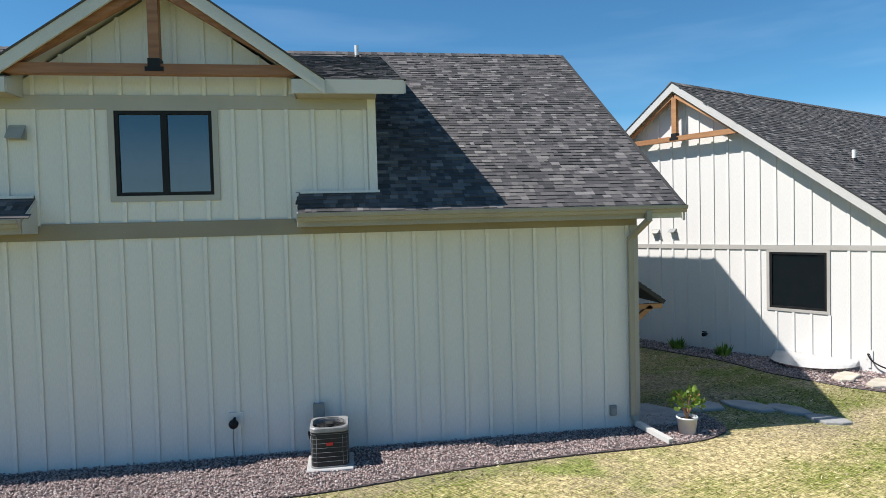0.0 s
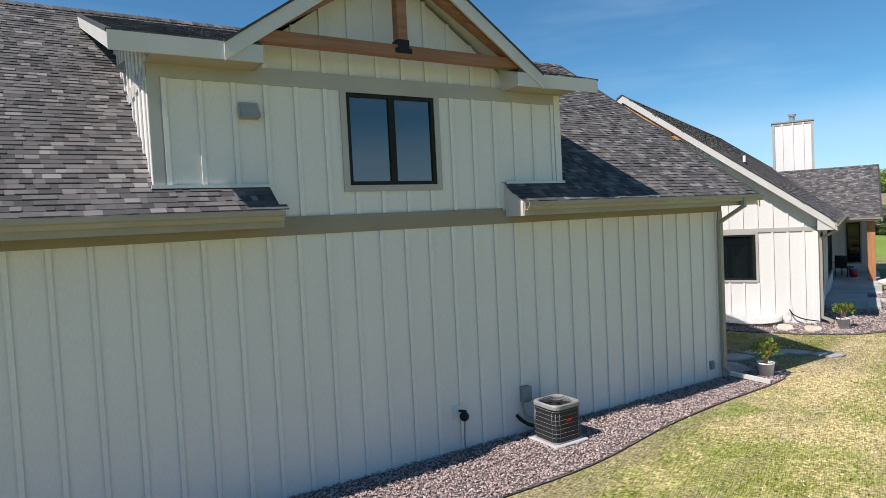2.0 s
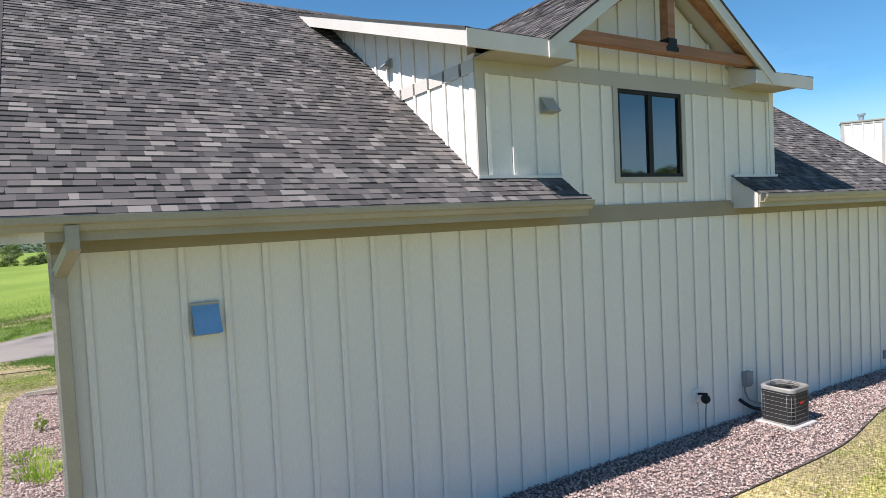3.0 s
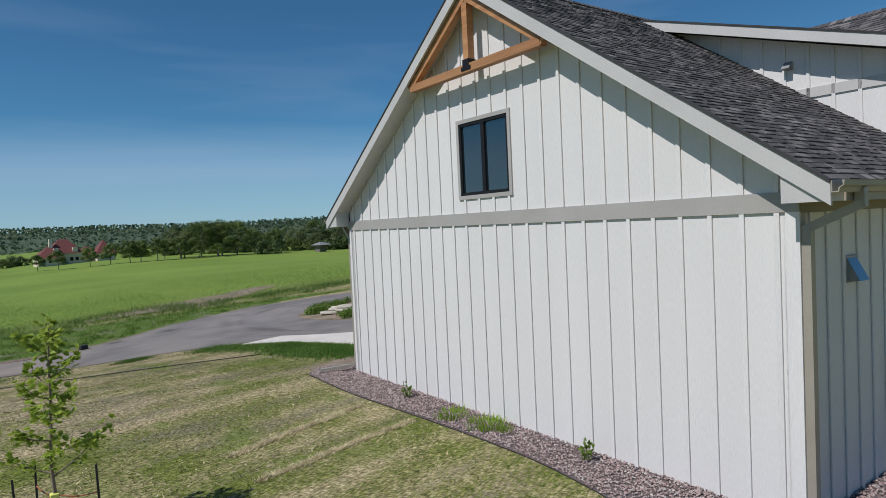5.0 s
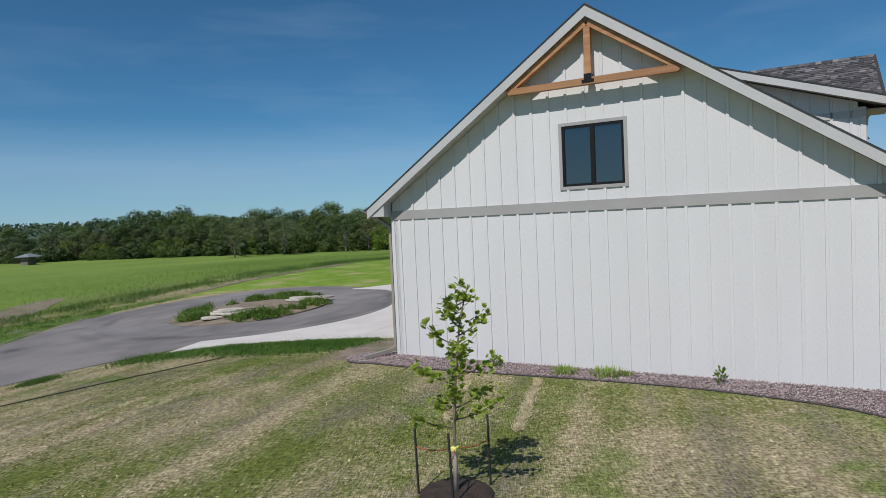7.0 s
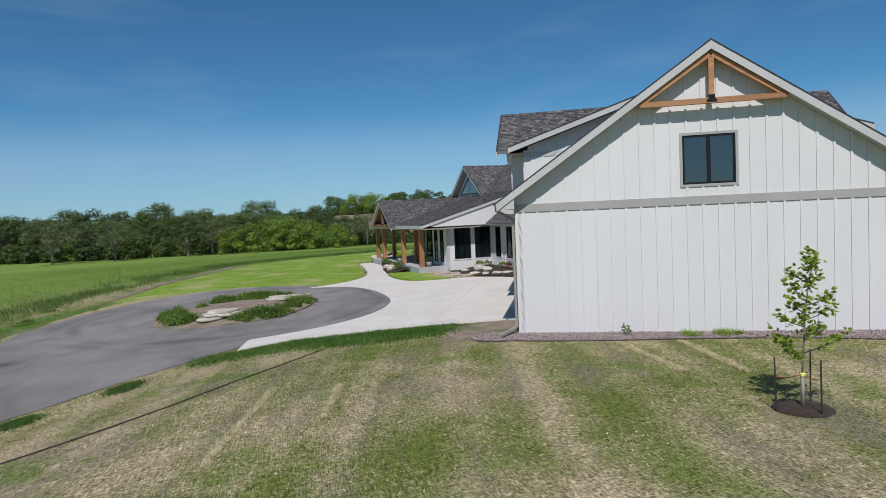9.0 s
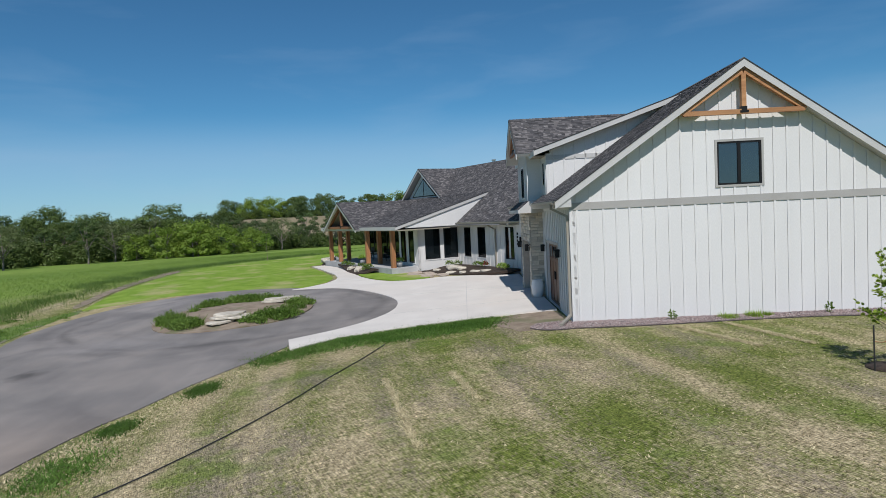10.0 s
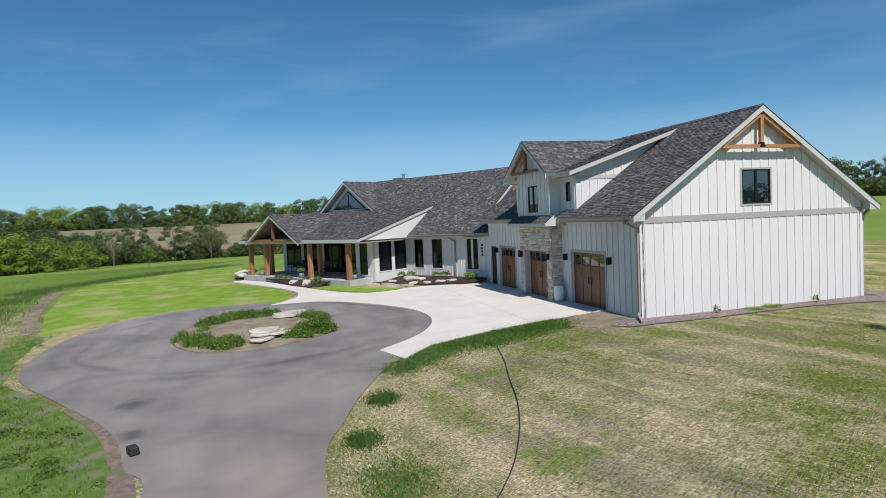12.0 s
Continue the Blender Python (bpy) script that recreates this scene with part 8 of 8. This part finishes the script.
# dark clump of trees across the field, smaller lawn trees round the red-roofed house
for x, y, k, h in ((28, 150, 3, 7.4), (32, 148, 2, 9.0), (36, 149, 0, 9.2), (40, 147, 2, 8.8), (38, 152, 1, 8.6), (30, 155, 1, 8.4), (43, 144, 0, 6.4), (48, 143, 8, 6.0), (34, 141, 8, 3.4), (30, 142, 8, 3.2), (45, 140, 7, 3.6)):
    place_tree(k, x, y, h, rng.uniform(0, 360), 1.1)
for x, y, h in ((3.5, 147, 4.2), (9, 146, 4.4), (13, 147, 4.8), (16.5, 145, 5.2), (19, 147, 5.0), (22, 145, 5.4), (24, 148, 5.0), (26.5, 144, 5.4), (0, 150, 3.6)):
    place_tree(8, x, y, h, rng.uniform(0, 360), 1.0)
# wood along the top of the far rise
for i in range(58):
    y = -75 + 3.3 * i + rng.uniform(-2, 2)
    merge_tree(rng.choice((0, 2, 1, 4, 8)), 252 + rng.uniform(-3, 5), y, rng.uniform(6.0, 10.5), rng.uniform(0, 360), 1.1, RISE)
    merge_tree(rng.choice((5, 7)), 250 + rng.uniform(-3, 3), y + rng.uniform(-2, 2), rng.uniform(2.5, 4.5), rng.uniform(0, 360), 1.3, RISE)
# wood on the rise behind the garage
for i in range(26):
    q = i / 25
    x, y = 66 + 52 * q + rng.uniform(-2, 2), -128 + 42 * q + rng.uniform(-2, 2)
    place_tree(rng.choice((6, 3, 6, 0)), x + 4, y - 4, rng.uniform(7.5, 10.0), rng.uniform(0, 360), 1.0)
    for _ in range(2):
        merge_tree(rng.choice((5, 7)), x + rng.uniform(-2, 2), y + rng.uniform(-1, 4), rng.uniform(2.4, 4.6), rng.uniform(0, 360), 1.2, SHRUBS)
# wood round the open side of the field, mirrored in the windows
BACK_LINE = [(-60, 205), (-120, 130), (-130, 40), (-112, -50), (-55, -105), (10, -125), (66, -128)]
for (x0, y0), (x1, y1) in zip(BACK_LINE, BACK_LINE[1:]):
    k = int(math.hypot(x1 - x0, y1 - y0) / 7)
    for i in range(k):
        t = (i + rng.random()) / k
        merge_tree(rng.choice((5, 7, 8)), x0 + (x1 - x0) * t, y0 + (y1 - y0) * t, rng.uniform(6, 10), rng.uniform(0, 360), 0.9, BACK)
merged("wood_edge_shrubs", SHRUBS, "dense green shrubs along the foot of the wood edge")
merged("far_rise_woods", RISE, "green trees along the top of the far rise")
merged("field_woods", BACK, "dark green woods along the open side of the field")
for kd in kinds:
    for o in (kd, *kd.children_recursive):
        bpy.data.objects.remove(o)

# far wooded hills, the haze of distance put into their bluish green
HILL = surface("far_hill_hazed", (0.045, 0.075, 0.042), (0.07, 0.105, 0.055), scale=0.03, rough=0.95, bump=0.0, fine=0.2)


def hill_height(a):
    return 9.0 + 1.6 * math.sin(a * 3.1 + 3.6) + 1.2 * math.sin(a * 8.3) + 0.5 * math.sin(a * 23)


vs, fs = [], []
NA = 140
for i in range(NA + 1):
    a = radians(-75) + radians(200) * i / NA
    for rr, f in ((430, -0.25), (560, 0.55), (680, 1.0), (900, 0.9)):
        vs.append((rr * math.cos(a), rr * math.sin(a), -5 + (hill_height(a) + 8) * max(f, -0.4)))
for i in range(NA):
    for j in range(3):
        k = i * 4 + j
        fs.append((k, k + 4, k + 5, k + 1))
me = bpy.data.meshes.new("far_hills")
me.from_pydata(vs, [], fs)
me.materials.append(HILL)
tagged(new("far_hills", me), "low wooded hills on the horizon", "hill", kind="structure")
rng = random.Random(5)
bl = []
for _ in range(60000):
    a = radians(-75) + radians(200) * rng.random()
    f = rng.random()
    rr = 450 + 260 * f
    z = -5 + (hill_height(a) + 8) * (-0.2 + 1.2 * min(1, f * 1.1))
    d = rand_dir(rng, -0.2, 1)
    bl.append((Vector((rr * math.cos(a), rr * math.sin(a), z)) + Vector((rng.uniform(-2, 2), rng.uniform(-2, 2), rng.uniform(0, 4.0))), d * rng.uniform(1.2, 2.8), rng.uniform(1.4, 2.8), d.cross(rand_dir(rng)).normalized()))
# leaf colour made bluer than the near woods to carry distance haze
fw = new("far_woods", leaf_mesh("far_woods", bl, leafy("far_woods_leaf_hazed", (0.075, 0.118, 0.060), (0.115, 0.162, 0.083), 0.02, 0.22)))
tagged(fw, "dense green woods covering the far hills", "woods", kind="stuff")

# ---- neighbouring house with red roofs across the field ----
CREAM = surface("cream_stucco", (0.62, 0.54, 0.43), (0.70, 0.62, 0.50), scale=0.5, rough=0.8, bump=0.1)
REDTILE = surface("red_roof_tile", (0.13, 0.038, 0.034), (0.19, 0.055, 0.045), scale=1.2, rough=0.75, bump=0.4, fine=12, stretch=(1, 1, 4))
nx0, ny0 = 9.5, 180.0
nz = ground_z(nx0, ny0)
mn_ = rz(nx0, ny0, 8, nz) @ Matrix.Scale(0.6, 4)
nb = top_thing(thing("neighbour_house", "large cream stucco house with red hipped roofs across the field", "house", mn_))


def hip(x0, x1, y0, y1, z0, h, inset):
    bm = bmesh.new()
    o = 0.7
    b = [bm.verts.new(p) for p in ((x0 - o, y0 - o, z0), (x1 + o, y0 - o, z0), (x1 + o, y1 + o, z0), (x0 - o, y1 + o, z0))]
    if x1 - x0 > y1 - y0:
        r = [bm.verts.new((x0 + inset, (y0 + y1) / 2, z0 + h)), bm.verts.new((x1 - inset, (y0 + y1) / 2, z0 + h))]
        for f in ((b[0], b[1], r[1], r[0]), (b[1], b[2], r[1]), (b[2], b[3], r[0], r[1]), (b[3], b[0], r[0])):
            bm.faces.new(f)
    else:
        r = [bm.verts.new(((x0 + x1) / 2, y0 + inset, z0 + h)), bm.verts.new(((x0 + x1) / 2, y1 - inset, z0 + h))]
        for f in ((b[0], b[1], r[0]), (b[1], b[2], r[1], r[0]), (b[2], b[3], r[1]), (b[3], b[0], r[0], r[1])):
            bm.faces.new(f)
    bm.faces.new(b[::-1])
    return bm


for x0, x1, y0, y1, wz, rh, ins in ((-14, -5, -3, 6, 3.0, 4.6, 4.4), (-9, 3, 1, 10, 4.4, 6.0, 4.4), (8, 15, -2, 6, 3.6, 5.6, 3.4), (2, 9, 2, 8, 3.2, 3.6, 3.0)):
    part("wall", boxes((x0, x1, y0, y1, -1, wz)), CREAM, nb, m=mn_)
    part("roof", hip(x0, x1, y0, y1, wz, rh, ins), REDTILE, nb, "red hipped roof", m=mn_)
for x, y, z in ((-12, -3, 1.0), (-9.6, -3, 1.0), (-7, -3, 1.0), (10, -2, 1.2), (12.8, -2, 1.2), (-1, 1, 1.2), (1, 1, 1.2)):
    w_ = part("window", boxes((x - 0.6, x + 0.6, y - 0.1, y, z, z + 1.5)), BLACK, nb, "dark window", m=mn_)
part("chimney", boxes((-8.6, -7.4, 2.6, 3.8, 5, 10.6)), CREAM, nb, "cream chimney", m=mn_)
for x in (-6.5, 0.5):
    part("roof_dormer", boxes((x - 0.9, x + 0.9, 0.6, 3.0, 4.9, 6.7)), CREAM, nb, "cream dormer", m=mn_)
mz_ = rz(54.6, 131.7, 20, ground_z(54.6, 131.7)) @ Matrix.Scale(0.75, 4)
gz_ = top_thing(thing("field_shelter", "small grey open shelter beside the distant wood", "shelter", mz_))
part("shelter_roof", hip(-1.8, 1.8, -1.5, 1.5, 2.1, 0.9, 1.2), BOXGREY, gz_, m=mz_)
part("shelter_body", boxes((-1.5, 1.2, -1.0, 1.2, -0.3, 2.1)), TRUNK, gz_, m=mz_)
# young tree in the front lawn
p = (44.0, 33.5)
kt = top_thing(thing("lawn_sapling", "slender young tree at the far lawn edge", "tree", Matrix.Translation((*p, ground_z(*p)))))
tube("trunk", [(0, 0, -0.1), (0, 0, 1.2), (0.05, 0, 2.4)], lambda q: 0.035 * (1 - 0.7 * q), BARK, kt, m=kt.matrix_basis)
part("crown", leaf_mesh("crown", bush(rng, Vector((0, 0, 1.3)), 0.6, 1.6, 260, 0.16), LEAF), None, kt, m=kt.matrix_basis)

# ---- patio furniture behind the farmhouse ----
def patio_chair(u, v, deg, base=MM, z=0.18):
    m = base @ rz(u, v, deg, z)
    t = top_thing(thing("patio_chair", "black metal patio chair on the covered patio", "chair", m, "patio chairs"))
    part("seat", boxes((-0.27, 0.27, -0.27, 0.27, 0.38, 0.44), bev=0.02), EDGING, t, m=m)
    part("backrest", boxes((-0.27, 0.27, 0.24, 0.29, 0.44, 0.95), bev=0.02), EDGING, t, m=m)
    for sx in (-1, 1):
        part("armrest", boxes((sx * 0.3 - 0.03, sx * 0.3 + 0.03, -0.25, 0.28, 0.6, 0.63)), EDGING, t, m=m)
        for sy in (-1, 1):
            part("leg", boxes((sx * 0.27 - 0.015, sx * 0.27 + 0.015, sy * 0.24 - 0.015, sy * 0.24 + 0.015, 0, 0.38)), EDGING, t, m=m)


for u, v, dg in ((10.6, 0.9, 200), (11.6, 1.4, 160), (12.6, 0.9, 120), (11.9, -0.4, 60)):
    patio_chair(u, v, dg, MS, 0.12)
for i, (u, v) in enumerate(((11.6, -0.75), (12.1, -0.7))):
    m = MS @ rz(u, v, 0, 0.12)
    t = top_thing(thing("bucket", "red plastic bucket with a blue lid on the patio", "bucket", m, "patio buckets"))
    part("bucket_body", lathe([(0.13, 0), (0.16, 0.34), (0.15, 0.34)]), RED, t, m=m)
    part("bucket_lid", lathe([(0.17, 0.34), (0.17, 0.38), (0.05, 0.39)]), BLUEFILM, t, m=m)
for u, v, dg in ((17.6, 12.4, 180), (16.4, 12.4, 170), (13.0, 12.6, 190)):
    patio_chair(u, v, dg)
for u, v in ((6.9, 14.7), (12.2, 15.2), (17.4, 15.2)):
    q = MM @ Vector((u, v, 0.18))
    m = Matrix.Translation(q)
    t = top_thing(thing("porch_planter", "dark planter with flowers beside a porch post", "planter", m, "porch planters"))
    part("pot", lathe([(0.14, 0), (0.2, 0.32), (0.18, 0.32)]), BOXGREY, t, m=m)
    part("foliage", leaf_mesh("foliage", bush(rng, Vector((0, 0, 0.28)), 0.24, 0.4, 120, 0.09), LEAF_BRIGHT), None, t, m=m)


# ---- single shingles of the near roof corner ----
for q, r, f in LATE[:300]:
    s0, t0 = q[0][0], q[0][1]
    mesh = bpy.data.meshes.new("shingle")
    mesh.from_pydata([(x - s0, y - t0, z) for x, y, z in q], [], [(0, 1, 2, 3), (4, 5, 1, 0), (4, 0, 3), (5, 2, 1)])
    mesh.materials.append(SHINGLE_ONE)
    part("shingle", mesh, None, r, m=f @ Matrix.Translation((s0, t0, 0)))

# ---- single stones of the bay veneer ----
for me, parent, m, sx in STONES:
    ob = part("stone", me, None, parent, m=m @ Matrix.Diagonal((sx, 1, 1, 1)))
